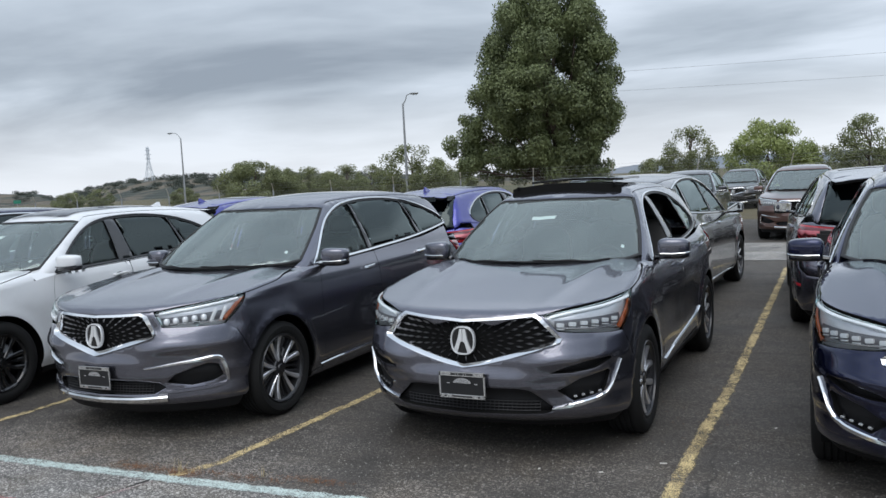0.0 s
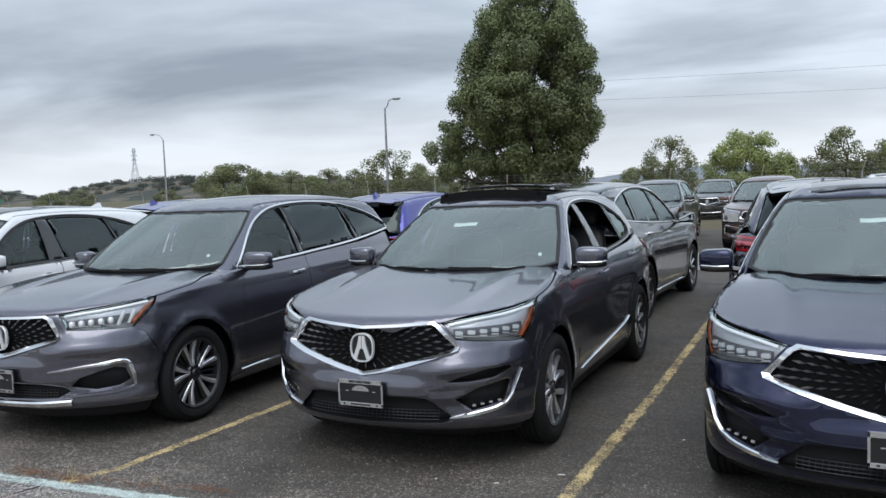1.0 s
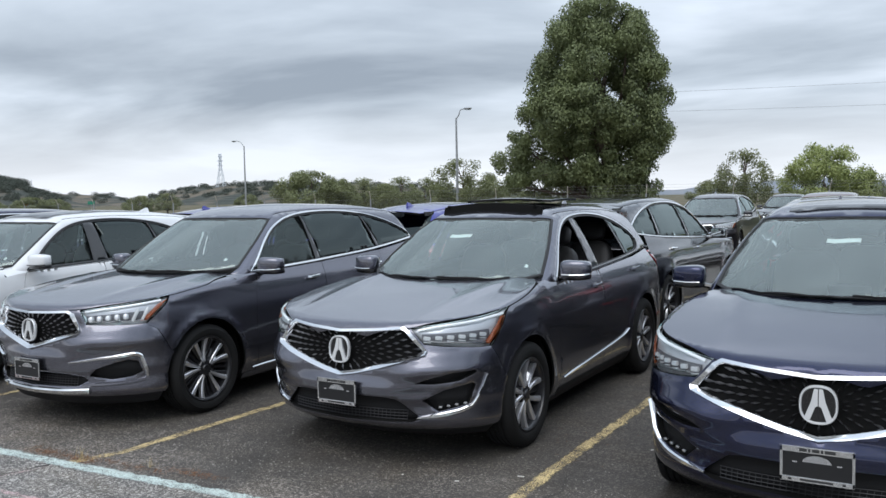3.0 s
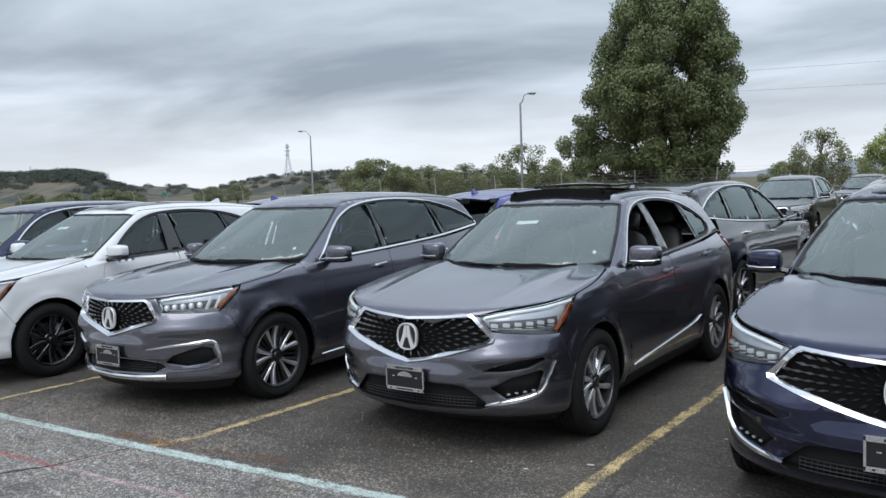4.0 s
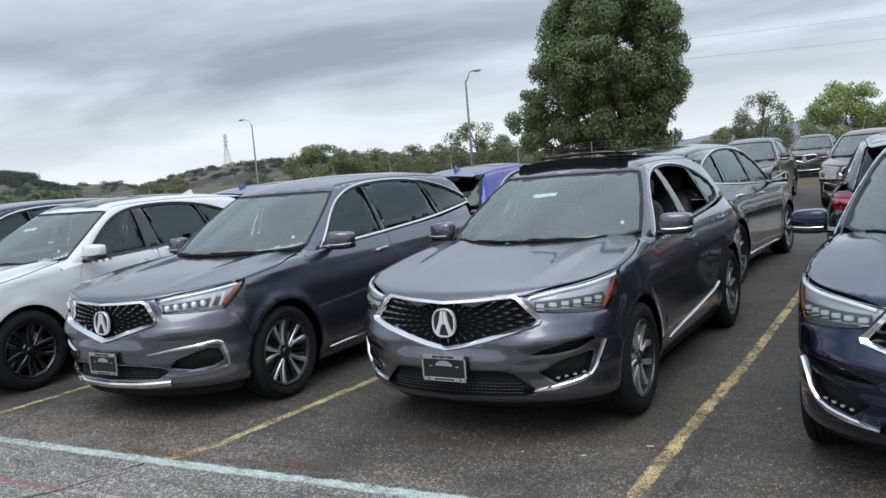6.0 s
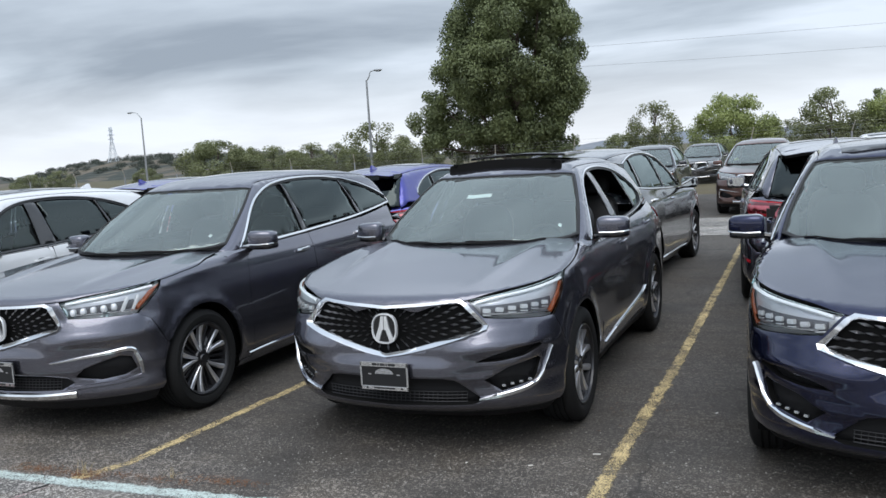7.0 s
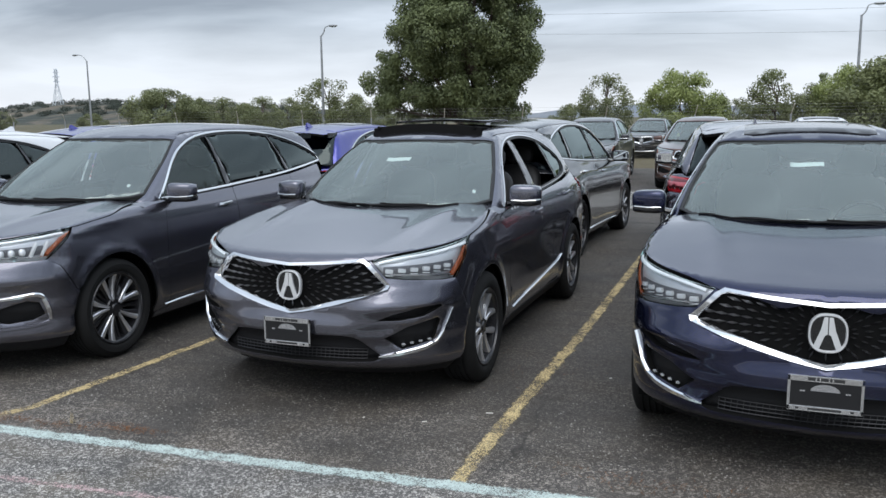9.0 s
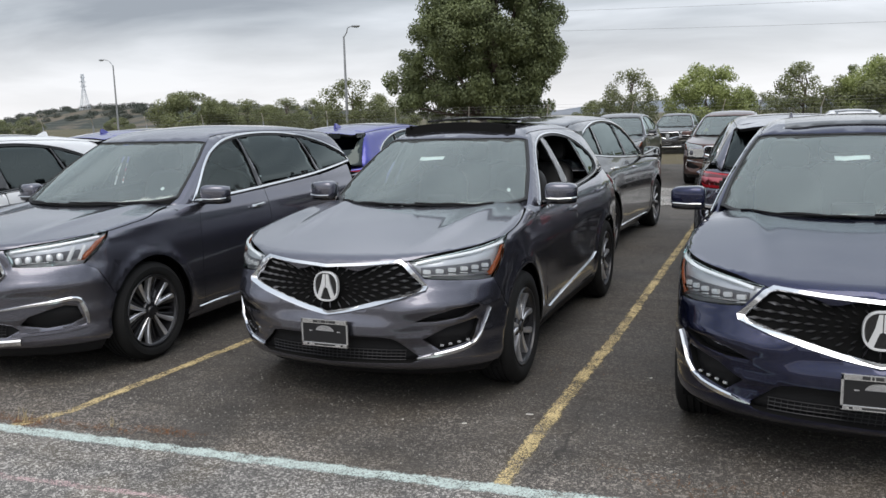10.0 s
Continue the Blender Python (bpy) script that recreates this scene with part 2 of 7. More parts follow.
def spline(keys):
    """A smooth curve through (x, y) keys that never overshoots; works on arrays."""
    xs, ys = np.array([k[0] for k in keys], float), np.array([k[1] for k in keys], float)
    h = np.diff(xs)
    d = np.diff(ys) / h
    m = np.zeros(len(xs))
    m[0], m[-1] = d[0], d[-1]
    for i in range(1, len(xs) - 1):
        if d[i - 1] * d[i] > 0:
            w1, w2 = 2 * h[i] + h[i - 1], h[i] + 2 * h[i - 1]
            m[i] = (w1 + w2) / (w1 / d[i - 1] + w2 / d[i])

    def at(x):
        x = np.clip(np.asarray(x, float), xs[0] - 0.6, xs[-1] + 0.6)
        i = np.clip(np.searchsorted(xs, x) - 1, 0, len(xs) - 2)
        xc = np.clip(x, xs[0], xs[-1])
        t = (xc - xs[i]) / h[i]
        v = (2 * t**3 - 3 * t**2 + 1) * ys[i] + (t**3 - 2 * t**2 + t) * h[i] * m[i] + (-2 * t**3 + 3 * t**2) * ys[i + 1] + (t**3 - t**2) * h[i] * m[i + 1]
        return v + np.where(x < xs[0], (x - xs[0]) * m[0], 0) + np.where(x > xs[-1], (x - xs[-1]) * m[-1], 0)

    return at


def smax(a, b, k):
    """The larger of two, blended over a width k."""
    h = np.clip(0.5 + 0.5 * (a - b) / k, 0, 1)
    return b + (a - b) * h + k * h * (1 - h)


# ---------------------------------------------------------------- car bodies
# A car's own frame: x to its left, y backwards from the front axle, z up. All outer panels are laid on one smooth body form.
class Form:
    """A body form: the skin lies where f is zero."""

    def __init__(self, f, ymid):
        self.f, self.ymid = f, ymid

    def along(self, point, n, lo, hi):
        """The parameter along a ray, from inside (lo) to outside (hi), where it leaves the body."""
        a, b = np.full(n, float(lo)), np.full(n, float(hi))
        for _ in range(34):
            c = (a + b) / 2
            inside = self.f(*point(c)) < 0
            a, b = np.where(inside, c, a), np.where(inside, b, c)
        return (a + b) / 2

    def side(self, y, z):
        y, z = np.atleast_1d(np.asarray(y, float)), np.atleast_1d(np.asarray(z, float))
        x = self.along(lambda t: (t, y, z), len(y), 0.05, 1.3)
        return np.stack([x, y, z], 1)

    def top(self, x, y):
        x, y = np.atleast_1d(np.asarray(x, float)), np.atleast_1d(np.asarray(y, float))
        z = self.along(lambda t: (x, y, t), len(x), 0.45, 2.1)
        return np.stack([x, y, z], 1)

    def front(self, x, z):
        x, z = np.atleast_1d(np.asarray(x, float)), np.atleast_1d(np.asarray(z, float))
        y = self.along(lambda t: (x, t, z), len(x), self.ymid, -1.6)
        return np.stack([x, y, z], 1)

    def rear(self, x, z):
        x, z = np.atleast_1d(np.asarray(x, float)), np.atleast_1d(np.asarray(z, float))
        y = self.along(lambda t: (x, t, z), len(x), self.ymid, 5.2)
        return np.stack([x, y, z], 1)

    def normal(self, p):
        e = 2e-3
        g = []
        for k in range(3):
            d = np.zeros(3)
            d[k] = e
            g.append(self.f(*(p + d).T) - self.f(*(p - d).T))
        g = np.stack(g, 1)
        return g / np.maximum(np.linalg.norm(g, axis=1), 1e-9)[:, None]


class Side:
    """Panels drawn in side view: u is y, v is z."""

    def __init__(self, form):
        self.form = form

    def to3(self, uv):
        return self.form.side(uv[:, 0], uv[:, 1])

    def to2(self, p):
        return np.stack([p[:, 1], p[:, 2]], 1)


class Top:
    """Panels drawn from above: u is x, v is y."""

    def __init__(self, form):
        self.form = form

    def to3(self, uv):
        return self.form.top(uv[:, 0], uv[:, 1])

    def to2(self, p):
        return np.stack([p[:, 0], p[:, 1]], 1)


class Fan:
    """Panels that wrap round an end of the car: u is the turn about a pole at yc, v is z."""

    def __init__(self, form, yc, way, r=0.95):
        self.form, self.yc, self.way, self.r = form, yc, way, r

    def to3(self, uv):
        th, z = uv[:, 0] / self.r, uv[:, 1]
        s, c = np.sin(th), np.cos(th) * self.way
        t = self.form.along(lambda t: (np.abs(t * s), self.yc + t * c, z), len(z), 0.05, 2.2)
        return np.stack([t * s, self.yc + t * c, z], 1)

    def to2(self, p):
        return np.stack([np.arctan2(p[:, 0], (p[:, 1] - self.yc) * self.way) * self.r, p[:, 2]], 1)


def curve(pts, n=8):
    """A smooth line through points (Catmull-Rom), both ends kept."""
    p = [np.array(q, float) for q in pts]
    p = [2 * p[0] - p[1]] + p + [2 * p[-1] - p[-2]]
    out = []
    for i in range(1, len(p) - 2):
        a, b, c, d = p[i - 1 : i + 3]
        for k in range(n):
            t = k / n
            out.append(0.5 * (2 * b + (c - a) * t + (2 * a - 5 * b + 4 * c - d) * t * t + (3 * b - a - 3 * c + d) * t**3))
    out.append(p[-2])
    return np.array(out)


def dense(loop, step, closed=True):
    """A line cut into even steps; corners kept."""
    loop = np.asarray(loop, float)
    out = []
    m = len(loop)
    for i in range(m if closed else m - 1):
        a, b = loop[i], loop[(i + 1) % m]
        d = np.linalg.norm(b - a)
        if d < 1e-5:
            continue
        k = max(1, int(round(d / step)))
        for j in range(k):
            out.append(a + (b - a) * j / k)
    if not closed:
        out.append(loop[-1])
    return np.array(out)


def mirror_loop(half, centred=True):
    """A closed loop from its half at u >= 0, given from the middle line round to the middle line."""
    half = np.asarray(half, float)
    other = half[::-1] * np.array([-1, 1])
    keep = [q for q in other if q[0] < -1e-6]
    return np.concatenate([half, np.array(keep)])


def inside(pts, loop):
    x, y = pts[:, 0], pts[:, 1]
    c = np.zeros(len(pts), bool)
    m = len(loop)
    for i in range(m):
        (x1, y1), (x2, y2) = loop[i], loop[(i + 1) % m]
        if y1 == y2:
            continue
        hit = ((y1 > y) != (y2 > y)) & (x < (x2 - x1) * (y - y1) / (y2 - y1) + x1)
        c ^= hit
    return c


def far_from(pts, loop, d):
    ok = np.ones(len(pts), bool)
    m = len(loop)
    for i in range(m):
        a, b = loop[i], loop[(i + 1) % m]
        ab = b - a
        t = np.clip(((pts - a) @ ab) / max(ab @ ab, 1e-12), 0, 1)
        q = a + t[:, None] * ab
        ok &= ((pts - q) ** 2).sum(1) > d * d
    return ok


def gap_to(pts, loop):
    """How far points lie from a closed line."""
    best = np.full(len(pts), 1e9)
    for i in range(len(loop)):
        a, q = loop[i], loop[(i + 1) % len(loop)]
        ab = q - a
        t = np.clip(((pts - a) @ ab) / max(ab @ ab, 1e-12), 0, 1)
        best = np.minimum(best, np.hypot(*(pts - a - t[:, None] * ab).T))
    return best


def drape(name, dom, loop, holes=(), step=0.045, thick=0.012, off=0.0, mirror=False, round_edge=0.35):
    """A panel: a loop drawn in a view, laid on the form, with its edges turned in. Returns a mesh."""
    from mathutils.geometry import delaunay_2d_cdt

    loop = dense(loop, step)
    holes = [dense(h, step) for h in holes]
    lo, hi = loop.min(0), loop.max(0)
    gx = np.arange(lo[0] + step * 0.5, hi[0], step)
    gy = np.arange(lo[1] + step * 0.5, hi[1], step)
    g = np.array([(x + (step / 2 if j % 2 else 0), y) for j, y in enumerate(gy) for x in gx]) if len(gx) and len(gy) else np.zeros((0, 2))
    if len(g):
        k = inside(g, loop) & far_from(g, loop, step * 0.45)
        for h in holes:
            k &= ~inside(g, h) & far_from(g, h, step * 0.45)
        g = g[k]
    pts = np.concatenate([loop, *holes, g])
    edges, s = [], 0
    for h in (loop, *holes):
        edges += [(s + i, s + (i + 1) % len(h)) for i in range(len(h))]
        s += len(h)
    vs, _, fs, _, _, _ = delaunay_2d_cdt([Vector(p) for p in pts], edges, [], 0, 1e-5)
    uv = np.array([(v[0], v[1]) for v in vs])
    cen = np.array([uv[list(f)].mean(0) for f in fs])
    k = inside(cen, loop)
    for h in holes:
        k &= ~inside(cen, h)
    fs = [list(f) for f, q in zip(fs, k) if q]
    used = sorted({i for f in fs for i in f})
    new_i = {o: i for i, o in enumerate(used)}
    uv = uv[used]
    fs = [[new_i[i] for i in f] for f in fs]
    p = dom.to3(uv)
    sgn = np.where(p[:, :1] < 0, -1.0, 1.0) * np.array([[1, 0, 0]]) + np.array([[0, 1, 1]])
    q = p.copy()
    q[:, 0] = np.abs(q[:, 0])
    nrm = dom.form.normal(q) * sgn
    nrm[np.abs(p[:, 0]) < 1e-4, 0] = 0
    nrm /= np.linalg.norm(nrm, axis=1)[:, None]
    p = p + nrm * (off(uv)[:, None] if callable(off) else off)
    # wind outwards
    out = []
    for f in fs:
        a, b, c = p[f[0]], p[f[1]], p[f[2]]
        fn = np.cross(b - a, c - a)
        out.append(f if fn @ (nrm[f[0]] + nrm[f[1]] + nrm[f[2]]) > 0 else f[::-1])
    fs = out
    count = {}
    for f in fs:
        for i in range(3):
            a, b = f[i], f[(i + 1) % 3]
            count[(a, b)] = 1
    border = [(a, b) for a, b in count if (b, a) not in count]
    n0 = len(p)
    rim_index = {}
    extra, en, soft = [], [], {}
    for a, b in border:
        for i in (a, b):
            if i not in rim_index:
                rim_index[i] = n0 + len(extra)
                extra.append(p[i] - nrm[i] * thick)
        d = p[b] - p[a]
        o = np.cross(d, nrm[a])
        ln = np.linalg.norm(o)
        if ln > 1e-9:
            for i in (a, b):
                soft[i] = soft.get(i, 0) + o / ln
    vn = nrm.copy()
    for i, o in soft.items():
        v = vn[i] + round_edge * o / max(np.linalg.norm(o), 1e-9)
        vn[i] = v / np.linalg.norm(v)
    verts = np.concatenate([p, np.array(extra)]) if extra else p
    faces = [tuple(f) for f in fs]
    loops = [vn[i] for f in fs for i in f]
    if thick > 0:
        for a, b in border:
            f = (b, a, rim_index[a], rim_index[b])
            faces.append(f)
            d = p[b] - p[a]
            o = np.cross(d, nrm[a])
            o = o / max(np.linalg.norm(o), 1e-9)
            loops += [o] * 4
    if mirror:
        verts = verts * np.array([-1, 1, 1])
        i, ml, mf = 0, [], []
        for f in faces:
            seg = loops[i : i + len(f)]
            i += len(f)
            mf.append(f[::-1])
            ml += [s * np.array([-1, 1, 1]) for s in seg[::-1]]
        faces, loops = mf, ml
    me = bpy.data.meshes.new(name)
    me.from_pydata([tuple(v) for v in verts], [], faces)
    me.polygons.foreach_set("use_smooth", [True] * len(me.polygons))
    # turned-in edges lie in the dark gap between panels
    me.polygons.foreach_set("material_index", [0 if i < len(fs) else 1 for i in range(len(me.polygons))])
    if callable(off):
        me.set_sharp_from_angle(angle=radians(40))
    else:
        me.normals_split_custom_set([tuple(v) for v in loops])
    return me


def strip(form_pts, form, width, height, mirror=False, closed=False, name="trim"):
    """A moulding of that width and height along points on the form."""
    p = np.asarray(form_pts, float)
    q = p.copy()
    q[:, 0] = np.abs(q[:, 0])
    nrm = form.normal(q)
    nrm[:, 0] *= np.where(p[:, 0] < 0, -1, 1)
    bm = bmesh.new()
    rings = []
    m = len(p)
    for i in range(m):
        a = p[(i - 1) % m] if closed else p[max(i - 1, 0)]
        b = p[(i + 1) % m] if closed else p[min(i + 1, m - 1)]
        d = b - a
        d = d / max(np.linalg.norm(d), 1e-9)
        s = np.cross(d, nrm[i])
        s /= max(np.linalg.norm(s), 1e-9)
        w = width[i] if hasattr(width, "__len__") else width
        prof = [(-0.5, -0.3), (-0.5, 0.5), (-0.28, 1.0), (0.28, 1.0), (0.5, 0.5), (0.5, -0.3)]
        ring = []
        for u, v in prof:
            c = p[i] + s * w * u + nrm[i] * height * v
            ring.append(bm.verts.new((-c[0] if mirror else c[0], c[1], c[2])))
        rings.append(ring)
    pairs = list(zip(rings, rings[1:])) + ([(rings[-1], rings[0])] if closed else [])
    for a, b in pairs:
        for k in range(5):
            bm.faces.new((a[k], a[k + 1], b[k + 1], b[k]))
    if not closed:
        bm.faces.new(rings[0])
        bm.faces.new(rings[-1][::-1])
    bmesh.ops.recalc_face_normals(bm, faces=bm.faces)
    return bm


def moulding(dom, form, inner, outer, rows):
    """A closed moulding between two matching outlines; rows are (share from inner to outer, height)."""
    bm = bmesh.new()
    lines = []
    for s, h in rows:
        uv = inner + (outer - inner) * s
        p = dom.to3(uv)
        q = p.copy()
        q[:, 0] = np.abs(q[:, 0])
        nr = form.normal(q)
        nr[:, 0] *= np.where(p[:, 0] < 0, -1, 1)
        p = p + nr * (h[:, None] if hasattr(h, "__len__") else h)
        lines.append([bm.verts.new(c) for c in p])
    m = len(lines[0])
    for a, b in zip(lines, lines[1:]):
        for i in range(m):
            j = (i + 1) % m
            bm.faces.new((a[i], a[j], b[j], b[i]))
    bmesh.ops.recalc_face_normals(bm, faces=bm.faces)
    return bm


def matched(a, b, step):
    """Two outlines with the same corners, cut into the same number of steps."""
    a, b = np.asarray(a, float), np.asarray(b, float)
    pa, pb = [], []
    for i in range(len(a) - 1):
        n = max(2, int(np.ceil(np.linalg.norm(a[i + 1] - a[i]) / step)))
        for t in np.arange(n) / n:
            pa.append(a[i] + (a[i + 1] - a[i]) * t)
            pb.append(b[i] + (b[i + 1] - b[i]) * t)
    return np.array(pa + [a[-1]]), np.array(pb + [b[-1]])


def arc(c, r, a0, a1, n=18):
    return [(c[0] + r * math.cos(radians(a0 + (a1 - a0) * i / n)), c[1] + r * math.sin(radians(a0 + (a1 - a0) * i / n))) for i in range(n + 1)]


def compact_suv():
    """The smaller SUV: 4.74 m long, 1.90 m wide, 1.67 m high."""
    S = dict(kind="compact", wb=2.75, front=-0.975, rear=3.77, tyre=0.376, rim=0.263, tyre_w=0.240, track=0.830, arch=0.428, crease=(0.585, 0.085))
    S["plan"] = spline([(-1.0, 0.90), (-0.55, 0.935), (0, 0.952), (0.55, 0.94), (1.2, 0.930), (2.0, 0.934), (2.75, 0.952), (3.3, 0.925), (3.8, 0.86)])
    S["sec"] = spline([(0.15, -0.13), (0.25, -0.055), (0.36, -0.012), (0.5, -0.003), (0.62, -0.006), (0.72, -0.004), (0.84, -0.002), (0.93, -0.010), (1.01, -0.027), (1.09, -0.050), (1.12, -0.062), (1.16, -0.088), (1.2, -0.12), (1.4, -0.25)])
    S["hood"] = spline([(-1.05, 0.93), (-0.95, 0.962), (-0.8, 0.995), (-0.5, 1.045), (-0.1, 1.106), (0.25, 1.150), (0.5, 1.172), (0.64, 1.20), (0.8, 1.32), (1.6, 1.36), (3.0, 1.36), (3.4, 1.26), (3.8, 1.17)])
    S["fall"] = 0.025
    S["nose"] = spline([(0.15, 0.30), (0.22, 0.185), (0.265, 0.105), (0.305, 0.045), (0.345, 0.020), (0.44, 0.016), (0.50, -0.010), (0.545, -0.008), (0.635, 0.018), (0.72, 0.018), (0.80, 0.014), (0.90, 0.018), (1.0, 0.06), (1.1, 0.16)])
    S["nose_plan"] = spline([(0, 0), (0.3, 0.028), (0.6, 0.125), (0.8, 0.285), (0.9, 0.44), (0.95, 0.57), (1.0, 0.75)])
    S["tail"] = spline([(0.2, -0.12), (0.32, -0.03), (0.5, 0.0), (0.68, -0.01), (0.8, -0.05), (0.95, -0.07), (1.06, -0.10), (1.2, -0.20)])
    S["tail_plan"] = spline([(0, 0), (0.4, -0.03), (0.7, -0.11), (0.85, -0.22), (0.95, -0.42), (1.0, -0.6)])
    S["gh_base"], S["gh_lean"], S["gh_bow"] = spline([(0.2, 0.86), (1.0, 0.875), (2.2, 0.875), (3.0, 0.845), (3.6, 0.80)]), 0.37, 0.26
    S["roof"] = spline([(0.5, 1.47), (0.9, 1.605), (1.15, 1.662), (1.5, 1.702), (2.0, 1.718), (2.6, 1.702), (3.0, 1.668), (3.5, 1.60)])
    S["screen"] = spline([(1.0, -0.08), (1.12, 0.13), (1.3, 0.43), (1.467, 0.745), (1.6, 1.03), (1.7, 1.27), (1.8, 1.55)])
    S["screen_bow"] = 0.30
    S["back"] = spline([(1.0, 3.72), (1.2, 3.66), (1.4, 3.50), (1.6, 3.30), (1.75, 3.10)])
    # outlines; front ones as (x, z) from the middle, side ones as (y, z), top ones as (x, y)
    S["hood_edge"] = [(0, -0.952), (0.25, -0.935), (0.46, -0.875), (0.60, -0.785), (0.755, -0.635), (0.85, -0.48), (0.897, -0.32), (0.908, -0.12), (0.892, 0.10), (0.855, 0.28), (0.815, 0.42)]
    S["hood_rear"] = [(0.815, 0.42), (0.72, 0.515), (0.45, 0.335), (0.2, 0.248), (0, 0.228)]
    S["grille_out"] = [(0, 0.928), (0.24, 0.94), (0.455, 0.957), (0.50, 0.93), (0.610, 0.80), (0.604, 0.774), (0.45, 0.724), (0.30, 0.682), (0.15, 0.645), (0, 0.616)]
    S["grille_in"] = [(0, 0.907), (0.24, 0.920), (0.434, 0.938), (0.466, 0.926), (0.576, 0.803), (0.566, 0.792), (0.43, 0.750), (0.29, 0.710), (0.15, 0.674), (0, 0.645)]
    S["lamp"] = [("f", 0.495, 0.948), ("f", 0.585, 0.846), ("f", 0.70, 0.830), ("s", -0.60, 0.812), ("s", -0.515, 0.812), ("s", -0.33, 1.005), ("s", -0.262, 1.040)]
    S["amber"] = [("s", -0.560, 0.826), ("s", -0.523, 0.824), ("s", -0.345, 0.985), ("s", -0.385, 0.992)]
    S["intake"] = [(0, 0.500), (0.34, 0.500), (0.41, 0.488), (0.565, 0.358), (0.50, 0.334), (0, 0.324)]
    S["fog_up"] = [("f", 0.54, 0.592), ("f", 0.62, 0.625), ("f", 0.76, 0.665), ("s", -0.66, 0.672), ("s", -0.645, 0.655), ("f", 0.78, 0.605), ("f", 0.66, 0.590)]
    S["fog_low"] = [("f", 0.575, 0.482), ("f", 0.70, 0.548), ("s", -0.66, 0.588), ("s", -0.64, 0.572), ("s", -0.665, 0.445), ("f", 0.66, 0.405)]
    S["blade"] = [("s", -0.575, 0.640), ("s", -0.60, 0.55), ("s", -0.64, 0.445), ("s", -0.675, 0.420), ("f", 0.76, 0.402), ("f", 0.66, 0.382), ("f", 0.535, 0.366)]
    S["blade_w"] = (0.010, 0.016, 0.026, 0.032, 0.034, 0.030, 0.012)
    S["seam"] = [(-0.515, 0.806), (-0.47, 0.73), (-0.385, 0.60)]
    S["door1"], S["door2"] = (0.60, 1.62), (1.626, 2.62)
    S["dlo"] = [(0.70, 1.115), (0.84, 1.225), (1.02, 1.372), (1.25, 1.512), (1.5, 1.590), (1.85, 1.618), (2.2, 1.608), (2.55, 1.560), (2.82, 1.486), (3.03, 1.395), (3.10, 1.33), (3.06, 1.265), (2.9, 1.213), (2.5, 1.186), (1.6, 1.146)]
    S["pillar_b"] = [(1.50, 1.145), (1.74, 1.15), (1.70, 1.60), (1.545, 1.60)]
    S["pillar_c"] = [(2.56, 1.163), (2.62, 1.168), (2.47, 1.53), (2.43, 1.53)]
    S["chrome_all"] = False
    S["pillar_front"] = [(0.40, 1.085), (0.52, 1.145), (0.66, 1.235), (0.90, 1.395), (1.10, 1.505), (1.24, 1.565)]
    S["belt"] = spline([(0.4, 1.085), (0.70, 1.107), (1.6, 1.138), (2.5, 1.178), (2.9, 1.203), (3.3, 1.23)])
    S["screen_top"] = [(0.60, 1.245), (0.42, 1.14), (0.2, 1.065), (0, 1.045)]
    S["screen_side"] = [(0.785, 0.60), (0.742, 0.80), (0.678, 1.02), (0.60, 1.245)]
    S["screen_low"] = [(0, 0.200), (0.2, 0.222), (0.45, 0.307), (0.68, 0.472), (0.785, 0.60)]
    S["roof_x"], S["roof_end"] = 0.56, 3.16
    S["tail_lamp"] = [("r", 0.36, 1.100), ("r", 0.62, 1.122), ("s", 3.45, 1.14), ("s", 3.24, 1.15), ("s", 3.37, 1.055), ("s", 3.46, 0.985), ("r", 0.66, 0.975), ("r", 0.575, 1.078)]
    S["plate_z"] = 0.517
    S["wheel"] = "twin"
    S["mirror"] = (1.005, 0.74, 1.198)
    S["handles"] = [(1.46, 1.015), (2.52, 1.072)]
    S["side_trim"] = [(0.66, 0.365), (1.3, 0.405), (2.05, 0.465), (2.26, 0.515)]
    return S


